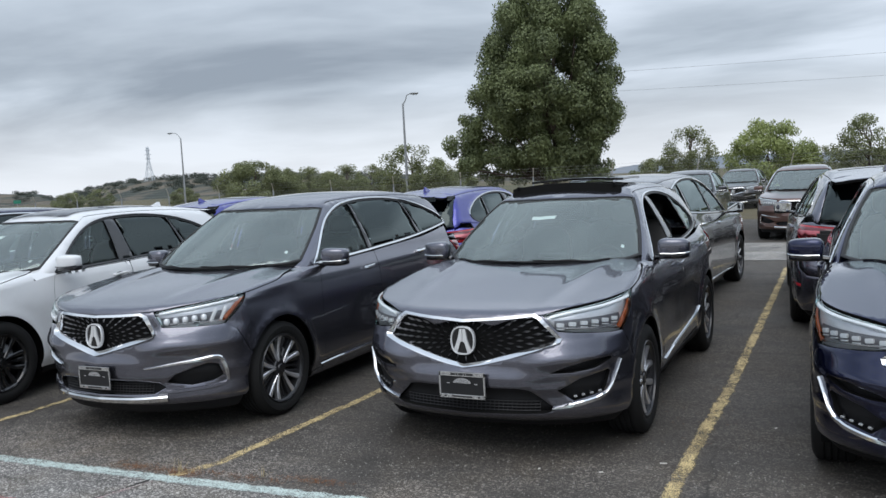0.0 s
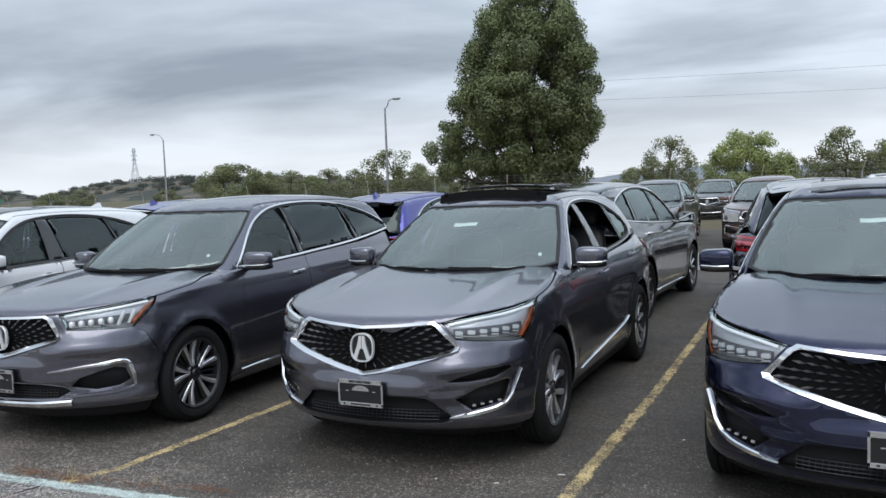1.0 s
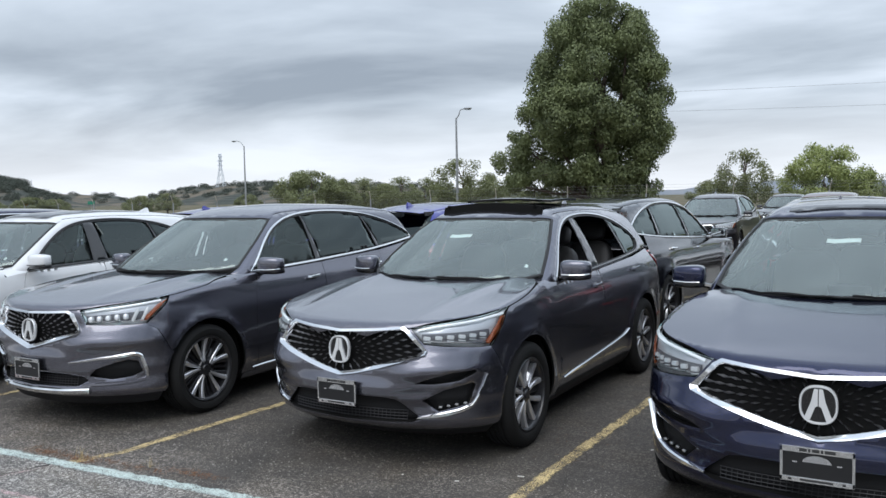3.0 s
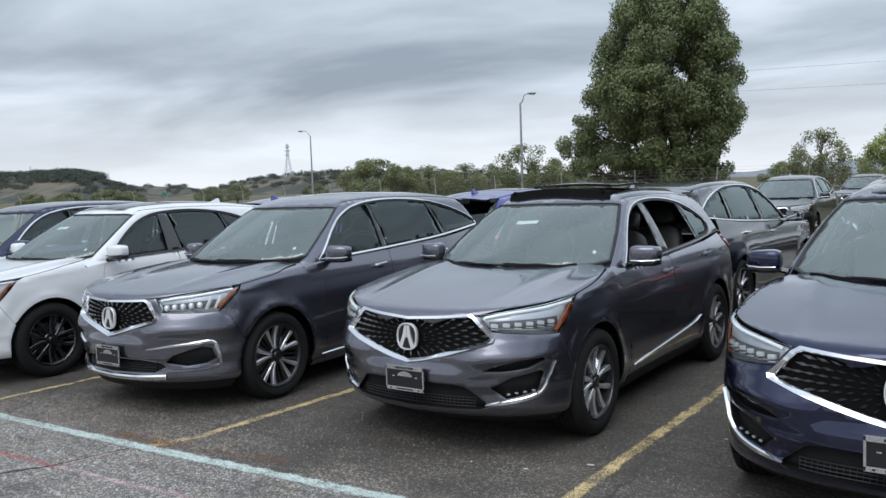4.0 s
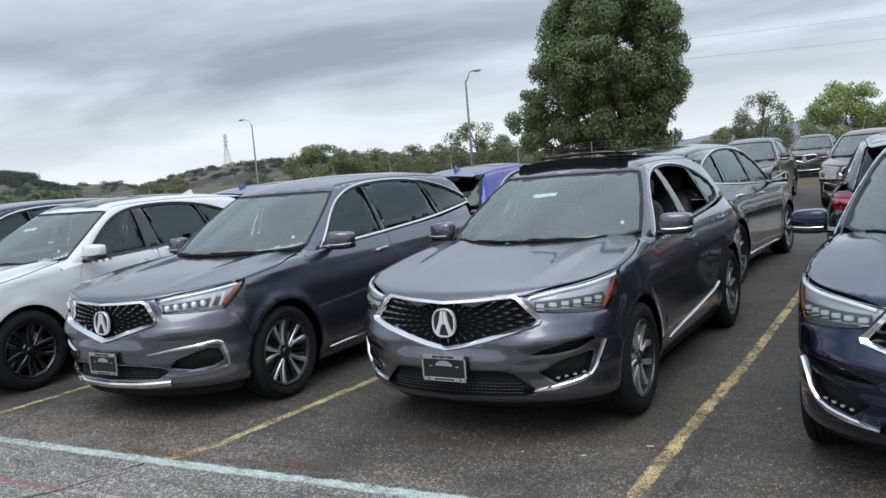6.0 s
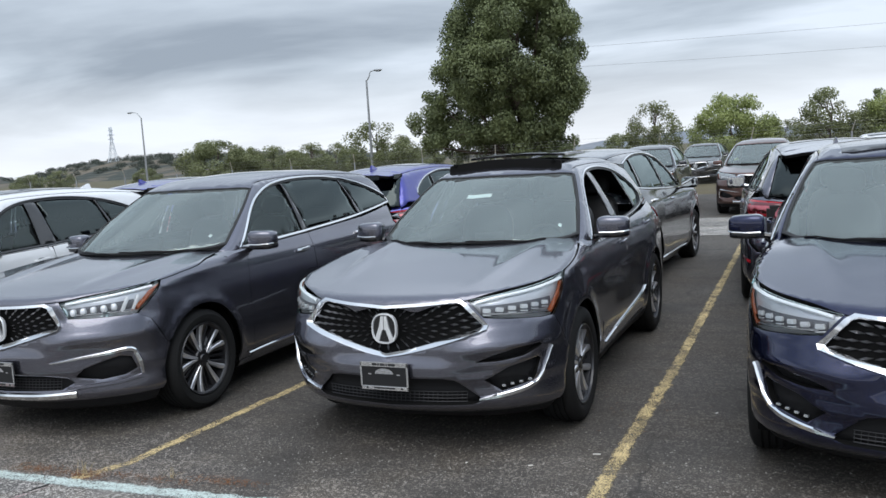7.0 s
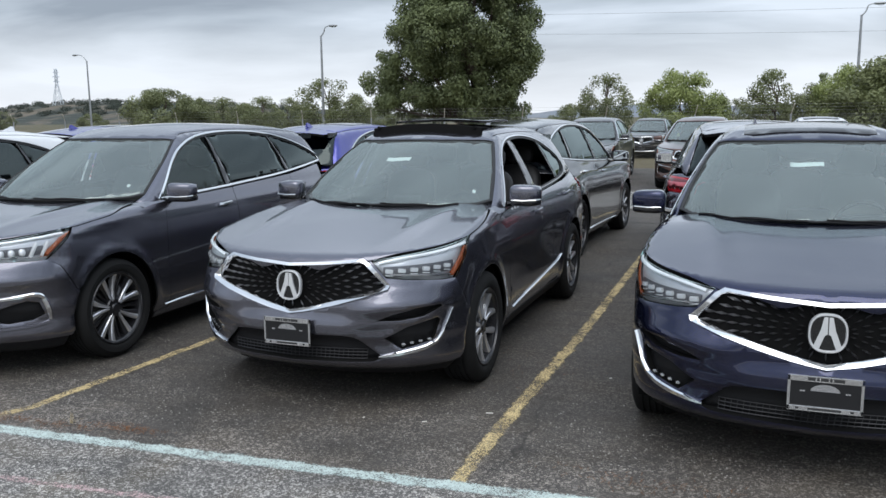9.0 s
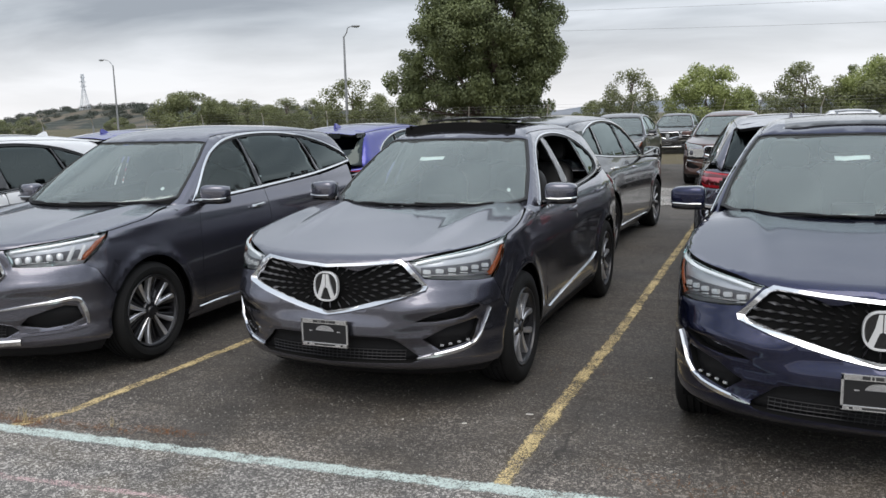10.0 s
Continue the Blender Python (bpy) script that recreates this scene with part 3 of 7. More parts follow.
def large_suv():
    """The larger three-row SUV: 4.98 m long, 1.96 m wide, 1.71 m high."""
    S = dict(kind="large", wb=2.82, front=-0.985, rear=4.0, tyre=0.376, rim=0.276, tyre_w=0.245, track=0.845, arch=0.43, crease=(0.60, 0.10))
    S["plan"] = spline([(-1.0, 0.92), (-0.55, 0.955), (0, 0.975), (0.55, 0.962), (1.2, 0.955), (2.0, 0.957), (2.8, 0.972), (3.4, 0.95), (4.0, 0.88)])
    S["sec"] = spline([(0.15, -0.12), (0.25, -0.05), (0.36, -0.004), (0.5, 0.002), (0.68, 0.002), (0.82, -0.003), (0.94, -0.017), (1.05, -0.038), (1.13, -0.070), (1.167, -0.082), (1.22, -0.10), (1.305, -0.14), (1.4, -0.19)])
    S["hood"] = spline([(-1.05, 0.955), (-0.95, 0.985), (-0.8, 1.015), (-0.5, 1.065), (-0.1, 1.12), (0.25, 1.155), (0.5, 1.172), (0.64, 1.23), (0.8, 1.36), (1.6, 1.42), (3.2, 1.46), (3.6, 1.36), (4.0, 1.2)])
    S["fall"] = 0.03
    S["nose"] = spline([(0.15, 0.15), (0.25, 0.06), (0.33, 0.010), (0.42, 0.018), (0.50, -0.006), (0.57, -0.004), (0.66, 0.018), (0.76, 0.016), (0.80, 0.013), (0.92, 0.018), (1.02, 0.06), (1.12, 0.16)])
    S["nose_plan"] = spline([(0, 0), (0.3, 0.03), (0.55, 0.115), (0.75, 0.245), (0.88, 0.40), (0.95, 0.54), (1.02, 0.75)])
    S["tail"] = spline([(0.2, -0.12), (0.32, -0.03), (0.5, 0.0), (0.68, -0.01), (0.8, -0.04), (0.95, -0.06), (1.06, -0.09), (1.2, -0.16)])
    S["tail_plan"] = spline([(0, 0), (0.4, -0.03), (0.7, -0.10), (0.88, -0.22), (0.96, -0.42), (1.02, -0.6)])
    S["gh_base"], S["gh_lean"], S["gh_bow"] = spline([(0.2, 0.87), (1.0, 0.895), (2.2, 0.895), (3.0, 0.87), (3.9, 0.82)]), 0.33, 0.26
    S["roof"] = spline([(0.5, 1.50), (0.9, 1.635), (1.15, 1.692), (1.5, 1.735), (2.0, 1.757), (2.7, 1.745), (3.3, 1.70), (3.8, 1.63)])
    S["screen"] = spline([(1.0, -0.15), (1.15, 0.10), (1.3, 0.36), (1.467, 0.68), (1.6, 0.94), (1.72, 1.21), (1.82, 1.50)])
    S["screen_bow"] = 0.30
    S["back"] = spline([(1.0, 3.96), (1.2, 3.88), (1.4, 3.76), (1.6, 3.60), (1.75, 3.44)])
    S["hood_edge"] = [(0, -0.960), (0.25, -0.940), (0.46, -0.875), (0.60, -0.795), (0.75, -0.665), (0.855, -0.52), (0.91, -0.37), (0.925, -0.15), (0.915, 0.06), (0.86, 0.22), (0.815, 0.38)]
    S["hood_rear"] = [(0.815, 0.38), (0.73, 0.47), (0.45, 0.275), (0.2, 0.18), (0, 0.158)]
    S["grille_out"] = [(0, 0.943), (0.2, 0.949), (0.40, 0.958), (0.45, 0.935), (0.515, 0.80), (0.50, 0.770), (0, 0.634)]
    S["grille_in"] = [(0, 0.923), (0.2, 0.928), (0.385, 0.937), (0.415, 0.925), (0.480, 0.805), (0.468, 0.793), (0, 0.672)]
    S["lamp"] = [("f", 0.49, 0.955), ("f", 0.545, 0.848), ("f", 0.68, 0.842), ("s", -0.62, 0.838), ("s", -0.57, 0.842), ("s", -0.42, 0.975), ("s", -0.355, 1.045)]
    S["amber"] = [("s", -0.60, 0.862), ("s", -0.56, 0.862), ("s", -0.425, 0.985), ("s", -0.385, 1.02), ("s", -0.47, 0.985)]
    S["intake"] = [(0, 0.462), (0.34, 0.462), (0.50, 0.440), (0.545, 0.405), (0.46, 0.358), (0, 0.350)]
    S["fog_up"] = []
    S["fog_low"] = [("f", 0.55, 0.44), ("f", 0.62, 0.50), ("f", 0.74, 0.545), ("s", -0.69, 0.565), ("s", -0.63, 0.548), ("s", -0.60, 0.46), ("s", -0.66, 0.425), ("f", 0.70, 0.41)]
    S["blade"] = [("f", 0.42, 0.553), ("f", 0.62, 0.580), ("f", 0.76, 0.595), ("s", -0.66, 0.605), ("s", -0.615, 0.585), ("s", -0.585, 0.50), ("s", -0.57, 0.418)]
    S["blade_w"] = (0.010, 0.020, 0.026, 0.030, 0.034, 0.036, 0.026)
    S["seam"] = [(-0.57, 0.836), (-0.50, 0.79), (-0.395, 0.60)]
    S["door1"], S["door2"] = (0.62, 1.66), (1.666, 2.74)
    S["dlo"] = [(0.66, 1.140), (0.78, 1.245), (0.98, 1.415), (1.2, 1.548), (1.5, 1.636), (1.9, 1.672), (2.35, 1.668), (2.75, 1.630), (3.1, 1.56), (3.4, 1.465), (3.62, 1.365), (3.64, 1.335), (3.58, 1.312), (2.7, 1.232), (1.6, 1.175)]
    S["pillar_b"] = [(1.60, 1.175), (1.72, 1.18), (1.69, 1.625), (1.64, 1.62)]
    S["pillar_c"] = [(2.80, 1.245), (2.88, 1.25), (2.73, 1.595), (2.69, 1.60)]
    S["chrome_all"] = True
    S["pillar_front"] = [(0.38, 1.115), (0.50, 1.175), (0.62, 1.255), (0.86, 1.425), (1.06, 1.54), (1.20, 1.605)]
    S["belt"] = spline([(0.4, 1.12), (0.66, 1.132), (1.6, 1.167), (2.7, 1.224), (3.6, 1.305), (3.9, 1.32)])
    S["screen_top"] = [(0.61, 1.21), (0.42, 1.10), (0.2, 1.025), (0, 1.005)]
    S["screen_side"] = [(0.80, 0.56), (0.755, 0.76), (0.69, 0.99), (0.61, 1.21)]
    S["screen_low"] = [(0, 0.130), (0.2, 0.152), (0.45, 0.245), (0.69, 0.425), (0.80, 0.56)]
    S["roof_x"], S["roof_end"] = 0.575, 3.50
    S["tail_lamp"] = [("r", 0.45, 1.04), ("r", 0.66, 1.06), ("s", 3.70, 1.09), ("s", 3.42, 1.11), ("s", 3.55, 0.99), ("s", 3.70, 0.94), ("r", 0.68, 0.93), ("r", 0.54, 0.97)]
    S["plate_z"] = 0.485
    S["wheel"] = "split"
    S["mirror"] = (1.03, 0.74, 1.19)
    S["handles"] = [(1.48, 1.03), (2.58, 1.08)]
    S["side_trim"] = [(0.56, 0.285), (1.4, 0.292), (2.3, 0.30)]
    return S


SHOULDER = spline([(-0.3, 0.0), (-0.14, 0.0), (-0.06, 0.55), (0.0, 1.0), (0.08, 0.52), (0.16, 0.0), (0.5, 0.0)])


def forms(S):
    """The lower body and the glasshouse of a car as two smooth forms."""
    wb = S["wb"]

    def low(x, y, z):
        x = np.abs(x)
        flare = 0.0
        for yc in (0.0, wb):
            d = np.hypot(y - yc, z - S["tyre"])
            flare = flare + 0.014 * np.exp(-(((d - S["arch"] - 0.005) / 0.055) ** 2))
        # the front fenders stand up squarer than the doors
        w = np.clip((0.55 - y) / 0.7, 0, 1)
        sec = S["sec"](z)
        sec = sec + w * np.clip(z - 0.98, 0, 0.2) * 0.25
        side = x - S["plan"](y) - sec - flare
        bulge = 0.012 * np.exp(-(((x - 0.52 - 0.10 * np.clip(y + 0.4, -1, 1)) / 0.07) ** 2)) * np.exp(-((np.minimum(y + 0.1, 0) / 0.5) ** 2)) * (y < 0.6)
        top = z - S["hood"](y) + S["fall"] * (x / 0.8) ** 2.2 - bulge
        # a creased shoulder runs from below the grille out under the lamps
        wx = np.clip((x - 0.30) / 0.28, 0, 1)
        zc = S["crease"][0] + S["crease"][1] * np.clip(x / 0.6, 0, 1)
        shoulder = (0.012 + 0.058 * wx * wx * (3 - 2 * wx)) * SHOULDER(z - zc)
        front = S["front"] + S["nose"](z) + S["nose_plan"](x) - shoulder - y
        rear = y - S["rear"] - S["tail"](z) - S["tail_plan"](x)
        return smax(smax(side, top, 0.065), smax(front, rear, 0.01), 0.05)

    def high(x, y, z):
        x = np.abs(x)
        dz = z - 1.08
        side = x - S["gh_base"](y) + S["gh_lean"] * dz + S["gh_bow"] * dz * np.abs(dz)
        top = z - S["roof"](y) + 0.035 * (x / 0.55) ** 2
        front = (S["screen"](z) + S["screen_bow"] * (x / 0.7) ** 2 - y) * 0.55
        rear = (y - S["back"](z) + 0.22 * (x / 0.8) ** 3) * 0.8
        return smax(smax(side, top, 0.10), smax(front, rear, 0.01), 0.06)

    return Form(low, 1.0), Form(high, 2.0)


def build_wheel(S, parent, style, name="wheel"):
    """A wheel at the origin, facing +x, under its car: tyre, rim, spokes, hub cap, brake disc."""
    r, rr, w = S["tyre"], S["rim"], S["tyre_w"]
    bm = bmesh.new()
    h = w / 2
    prof = [(rr - 0.004, h - 0.018), (rr + 0.012, h - 0.004), (rr + 0.03, h + 0.004), (rr + 0.06, h + 0.006), (r - 0.035, h - 0.002), (r - 0.014, h - 0.012), (r - 0.004, h - 0.028), (r, h - 0.045)]
    for g in (0.055, 0.018, -0.018, -0.055):
        prof += [(r, g + 0.006), (r - 0.009, g + 0.004), (r - 0.009, g - 0.004), (r, g - 0.006)]
    prof += [(r, -h + 0.045), (r - 0.014, -h + 0.012), (r - 0.06, -h), (rr, -h + 0.018)]
    lathe(bm, prof, Matrix(), 52)
    bmesh.ops.recalc_face_normals(bm, faces=bm.faces)
    wheel = part(name, bm, M["rubber"], parent, "black rubber tyre on its alloy wheel")
    # rim barrel and lip
    mats = dict(twin=("alloy", "alloy_dark"), split=("alloy", "alloy_dark"), black=("alloy_black", "alloy_black"))[style]
    bm = bmesh.new()
    lathe(bm, [(rr + 0.002, h - 0.012), (rr - 0.004, h - 0.004), (rr - 0.010, h - 0.006), (rr - 0.014, h - 0.020)], Matrix(), 64)
    bmesh.ops.recalc_face_normals(bm, faces=bm.faces)
    part("rim", bm, M[mats[1]], wheel)
    bm = bmesh.new()
    lathe(bm, [(rr - 0.013, h - 0.018), (rr - 0.024, h - 0.03), (rr - 0.03, 0.0), (rr - 0.05, -0.06), (rr - 0.05, -h + 0.02)], Matrix(), 64)
    bmesh.ops.recalc_face_normals(bm, faces=bm.faces)
    part("rim_barrel", bm, M[mats[1]], wheel)
    # spokes: five pairs; each spoke a tapered bar, crowned in the middle
    bm = bmesh.new()
    bm2 = bmesh.new()
    face = h - 0.022

    def spoke(b, a0, a1, w0, w1, d0, d1, r0=0.055, r1=None, depth=0.035):
        r1 = r1 or rr - 0.012
        rows = []
        for i in range(6):
            t = i / 5
            a = a0 + (a1 - a0) * (t**0.8)
            rad = r0 + (r1 - r0) * t
            wd = w0 + (w1 - w0) * t
            x = d0 + (d1 - d0) * t - 0.010 * math.sin(math.pi * t)
            e, tn = Vector((0, math.cos(a), math.sin(a))), Vector((0, -math.sin(a), math.cos(a)))
            c = e * rad
            rows.append([b.verts.new(c + tn * s * wd + Vector((x + q, 0, 0))) for s, q in ((-1, -depth), (-1, -0.004), (-0.6, 0.002), (0.6, 0.002), (1, -0.004), (1, -depth))])
        for p, q in zip(rows, rows[1:]):
            for k in range(5):
                b.faces.new((p[k], p[k + 1], q[k + 1], q[k]))

    for k in range(5):
        a = 2 * math.pi * k / 5 + 0.31
        if style == "split":
            for q in (-1, 1):
                spoke(bm, a + q * 0.12, a + q * 0.26, 0.008, 0.021, face - 0.018, face - 0.002, r1=rr - 0.004)
                spoke(bm2, a + q * 0.17, a + q * 0.36, 0.014, 0.034, face - 0.030, face - 0.012)
            spoke(bm2, a + 0.628, a + 0.628, 0.010, 0.012, face - 0.040, face - 0.030)
        else:
            for q, tw in ((-0.16, -0.02), (0.16, 0.14)):
                spoke(bm, a + q, a + q * 1.7 + tw, 0.012, 0.023, face - 0.014, face - 0.002, r1=rr - 0.004)
            spoke(bm2, a + 0.63, a + 0.70, 0.014, 0.020, face - 0.04, face - 0.026)
    for b in (bm, bm2):
        bmesh.ops.recalc_face_normals(b, faces=b.faces)
    part("spokes", bm, M[mats[0]], wheel, "machined bright spokes" if style != "black" else "gloss black spokes")
    part("inner_spokes", bm2, M[mats[1]], wheel)
    bm = bmesh.new()
    lathe(bm, [(0.0, face - 0.004), (0.026, face - 0.005), (0.030, face - 0.009), (0.034, face - 0.016), (0.066, face - 0.018), (0.074, face - 0.028), (0.074, face - 0.06)], Matrix(), 32)
    for k in range(5):
        a = 2 * math.pi * k / 5 + 0.31
        lathe(bm, [(0.0, face - 0.010), (0.008, face - 0.011), (0.009, face - 0.026)], pose(0, 0.053 * math.cos(a), 0.053 * math.sin(a)), 10)
    bmesh.ops.recalc_face_normals(bm, faces=bm.faces)
    part("hub_cap", bm, M[mats[1]], wheel)
    bm = bmesh.new()
    lathe(bm, [(0.06, 0.012), (0.165, 0.012), (0.165, -0.012), (0.06, -0.012)], Matrix(), 40, True)
    bmesh.ops.recalc_face_normals(bm, faces=bm.faces)
    part("brake_disc", bm, M["disc"], wheel)
    bm = bmesh.new()
    lathe(bm, [(0.0, -0.03), (rr - 0.045, -0.03), (rr - 0.045, -0.06), (0.0, -0.06)], Matrix(), 32)
    bmesh.ops.recalc_face_normals(bm, faces=bm.faces)
    part("backing_plate", bm, M["liner"], wheel)
    bm = bmesh.new()
    box(bm, (0.02, 0.11, 0.075), (0.07, 0.09, 0.14), Matrix.Rotation(radians(35), 3, "X"), 0.015)
    part("brake_caliper", bm, M["satin"], wheel)
    return wheel


def superform(bm, c, s, e=0.5, taper=None, seg=(20, 12)):
    """A rounded block: a superellipsoid of half sizes s at c."""
    def pw(v, k):
        return math.copysign(abs(v) ** k, v)
    rows = []
    nu, nv = seg
    for j in range(1, nv):
        v = -math.pi / 2 + math.pi * j / nv
        row = []
        for i in range(nu):
            u = 2 * math.pi * i / nu
            p = Vector((s[0] * pw(math.cos(v), e) * pw(math.cos(u), e), s[1] * pw(math.cos(v), e) * pw(math.sin(u), e), s[2] * pw(math.sin(v), e)))
            if taper:
                p = taper(p)
            row.append(bm.verts.new(Vector(c) + p))
        rows.append(row)
    for a, b in zip(rows, rows[1:]):
        for i in range(nu):
            bm.faces.new((a[i], a[(i + 1) % nu], b[(i + 1) % nu], b[i]))
    bm.faces.new(rows[0][::-1])
    bm.faces.new(rows[-1])


def build_car(S, name, body, label, category="car", trim="chrome", wheel_style=None, seats="leather", fine=0.045, fin=True):
    """One SUV, standing with its front axle at the origin and its nose to -y."""
    low, high = forms(S)
    side_l, side_h, top_l, top_h = Side(low), Side(high), Top(low), Top(high)
    nose, tail = Fan(low, 0.10, -1), Fan(low, S["wb"] - 0.25, 1)
    car = new(name)
    tagged(car, label, category, "parked cars", "thing")
    P = M[body]
    CH = M[trim]
    gap = 0.003

    def mk(pname, dom, loop, mat, parent=car, plabel="", holes=(), both=False, **k):
        me = drape(pname, dom, loop, holes, **{"step": fine, **k})
        me.materials.append(mat)
        me.materials.append(M["liner"] if mat is P else mat)
        ob = part(pname, me, mat, parent, plabel)
        if both:
            me = drape(pname, dom, loop, holes, mirror=True, **{"step": fine, **k})
            me.materials.append(mat)
            me.materials.append(M["liner"] if mat is P else mat)
            part(pname, me, mat, parent, plabel)
        return ob

    def to3(a):
        k, u, v = a
        return (low.front(u, v) if k == "f" else low.side(u, v) if k == "s" else low.rear(u, v))[0]

    def fan_loop(dom, anchors, n=1):
        p3 = np.array([to3(a) for a in anchors])
        return dom.to2(p3)

    def front_pts(pts):
        q = np.array(pts, float)
        return low.front(q[:, 0], q[:, 1])

    # ---- hood
    he = curve(S["hood_edge"], 6)
    hr = curve(S["hood_rear"], 6)
    half = np.concatenate([he, hr[1:]])
    mk("hood", top_l, mirror_loop(half), P, step=0.034, thick=0.02)
    he3 = low.top(he[:, 0], he[:, 1])
    he_fan = nose.to2(he3)

    # ---- front bumper, with the grille, intake and lamp openings
    lamp = fan_loop(nose, S["lamp"])
    seam = nose.to2(low.side([a[0] for a in S["seam"]], [a[1] for a in S["seam"]]))
    ty, ar = S["tyre"], S["arch"]
    a_in = [q for q in arc((0, ty), ar, 145, 200, 10) if q[1] < S["seam"][-1][1] - 0.005 and q[1] > (0.235 if S["kind"] == "compact" else 0.285)]
    arch2 = nose.to2(low.side([q[0] for q in a_in], [q[1] for q in a_in]))
    hem = 0.268 if S["kind"] == "compact" else 0.275
    bottom = [(u, hem) for u in np.linspace(arch2[-1][0] - 0.02, 0, 10)]
    k_in = int(np.argmin(np.abs(he_fan[:, 0] - lamp[0][0])))
    topedge = [(u, v - 0.006) for u, v in he_fan[: k_in + 1]]
    bumper_half = np.concatenate([topedge, lamp[0:1], lamp[1:5] - np.array([0, 0.003]), seam[1:], arch2, np.array(bottom)])
    g_o, g_i = matched(S["grille_out"], S["grille_in"], 0.03)
    gout, gin = nose.to2(front_pts(g_o)), nose.to2(front_pts(g_i))
    shrink = gout + (gin.mean(0) * np.array([0, 1]) - gout) * 0.035
    intake = nose.to2(front_pts(dense(S["intake"], 0.03, False)))
    g_hole, i_hole = mirror_loop(shrink), mirror_loop(intake)
    holes = [g_hole, i_hole]
    pockets = [fan_loop(nose, S[k]) for k in ("fog_up", "fog_low") if S[k]]
    for q in pockets:
        holes += [q, (q * np.array([-1, 1]))[::-1]]
    bumper = mk("front_bumper", nose, mirror_loop(bumper_half), P, holes=holes, thick=0.035, step=0.024)
    # chin of bare plastic under the bumper
    chin = np.array([(0, hem - 0.003), *[(u, hem - 0.003) for u in np.linspace(0.1, arch2[-1][0] - 0.03, 8)], *[(u, 0.19) for u in np.linspace(arch2[-1][0] - 0.06, 0, 8)]])
    mk("lower_lip", nose, mirror_loop(chin), M["plastic"], off=-0.012, thick=0.02)
    # recessed backs
    grow = lambda q, s: q + (q - q.mean(0)) * s
    mk("grille_back", nose, grow(g_hole, 0.01), M["liner"], off=-0.038, thick=0)
    mk("intake_back", nose, grow(i_hole, 0.03), M["plastic"], off=-0.034, thick=0)
    for q in pockets:
        mk("fog_recess", nose, grow(q, 0.05), M["plastic"], off=-0.033, thick=0, both=True)

    # ---- grille: bright surround, studs and emblem
    ring_o, ring_i = mirror_loop(gout), mirror_loop(gin)
    up = np.clip((ring_o[:, 1] - 0.80) / 0.09, 0, 1)
    rim_in, rim_out = 0.003 * (1 - up) + 0.007 * up, 0.021 * (1 - up) + 0.004 * up
    rows = [(-0.03, -0.036), (0.0, rim_in - 0.004), (0.10, rim_in), (0.92, rim_out), (1.0, rim_out - 0.005), (1.03, -0.02)]
    part("grille_surround", moulding(nose, low, ring_i, ring_o, rows), CH, car, "bright chrome grille surround" if trim == "chrome" else "dark gloss grille surround")
    bm = bmesh.new()
    cz = 0.79
    gi = ring_i.copy()
    gi3 = gi + (np.array([0, cz]) - gi) * 0.02
    cells = []
    for ring in range(2, 13):
        n = 12 + ring * 3
        for i in range(n):
            a = 2 * math.pi * (i + (ring % 2) * 0.5) / n
            cells.append((0.053 * ring * math.cos(a), cz + 0.029 * ring * math.sin(a), ring))
    uv = np.array([(c[0], c[1]) for c in cells])
    keep = inside(uv, gi3) & (np.hypot(uv[:, 0], (uv[:, 1] - cz)) > 0.098)
    base = nose.to3(uv)
    for (u, v, ring), p, k in zip(cells, base, keep):
        if not k:
            continue
        s = 0.0036 + 0.00125 * ring
        d = Vector((u, 0, v - cz)).normalized()
        t = Vector((-d.z, 0, d.x))
        c = Vector(p) + Vector((0, 0.028, 0))
        vs = [bm.verts.new(c + d * s * 2.6), bm.verts.new(c + t * s * 0.62), bm.verts.new(c - d * s * 2.6), bm.verts.new(c - t * s * 0.62), bm.verts.new(c + Vector((0, -0.012, 0.002)))]
        for i in range(4):
            bm.faces.new((vs[i], vs[(i + 1) % 4], vs[4]))
    bmesh.ops.recalc_face_normals(bm, faces=bm.faces)
    tagged(part("grille_studs", bm, M["stud"], car, "small pyramid studs fanning over the dark grille", smooth=False), kind="stuff")
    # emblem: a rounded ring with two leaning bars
    e0 = low.front(0, cz)[0]
    R = Matrix.Translation((0, e0[1] - 0.010, cz + 0.003)) @ Matrix.Rotation(radians(-4), 4, "X") @ Matrix.Diagonal((1.0, 1.0, 1.24, 1.0))
    bm = bmesh.new()
    nseg = 40

    def ovl(a, s):
        c, q = math.cos(a), math.sin(a)
        return Vector((math.copysign(abs(c) ** 0.8, c) * 0.084 * s, 0, math.copysign(abs(q) ** 0.8, q) * 0.074 * s - 0.0))
    rings = [[bm.verts.new(R @ (ovl(2 * math.pi * i / nseg, s) + Vector((0, d, 0)))) for i in range(nseg)] for s, d in ((1.0, 0.014), (1.0, -0.004), (0.965, -0.009), (0.895, -0.009), (0.86, -0.004), (0.86, 0.012))]
    for a, b in zip(rings, rings[1:]):
        for i in range(nseg):
            bm.faces.new((a[i], a[(i + 1) % nseg], b[(i + 1) % nseg], b[i]))
    for s in (-1, 1):
        pts = [(0.0022, 0.060), (0.019, 0.060), (0.031, 0.012), (0.060, -0.050), (0.036, -0.060), (0.013, -0.008), (0.0022, -0.004)]
        f = [bm.verts.new(R @ Vector((s * x, -0.008, z))) for x, z in pts]
        g = [bm.verts.new(R @ Vector((s * x, 0.006, z))) for x, z in pts]
        bm.faces.new(f)
        for i in range(len(pts)):
            j = (i + 1) % len(pts)
            bm.faces.new((f[i], f[j], g[j], g[i]))
    bmesh.ops.recalc_face_normals(bm, faces=bm.faces)
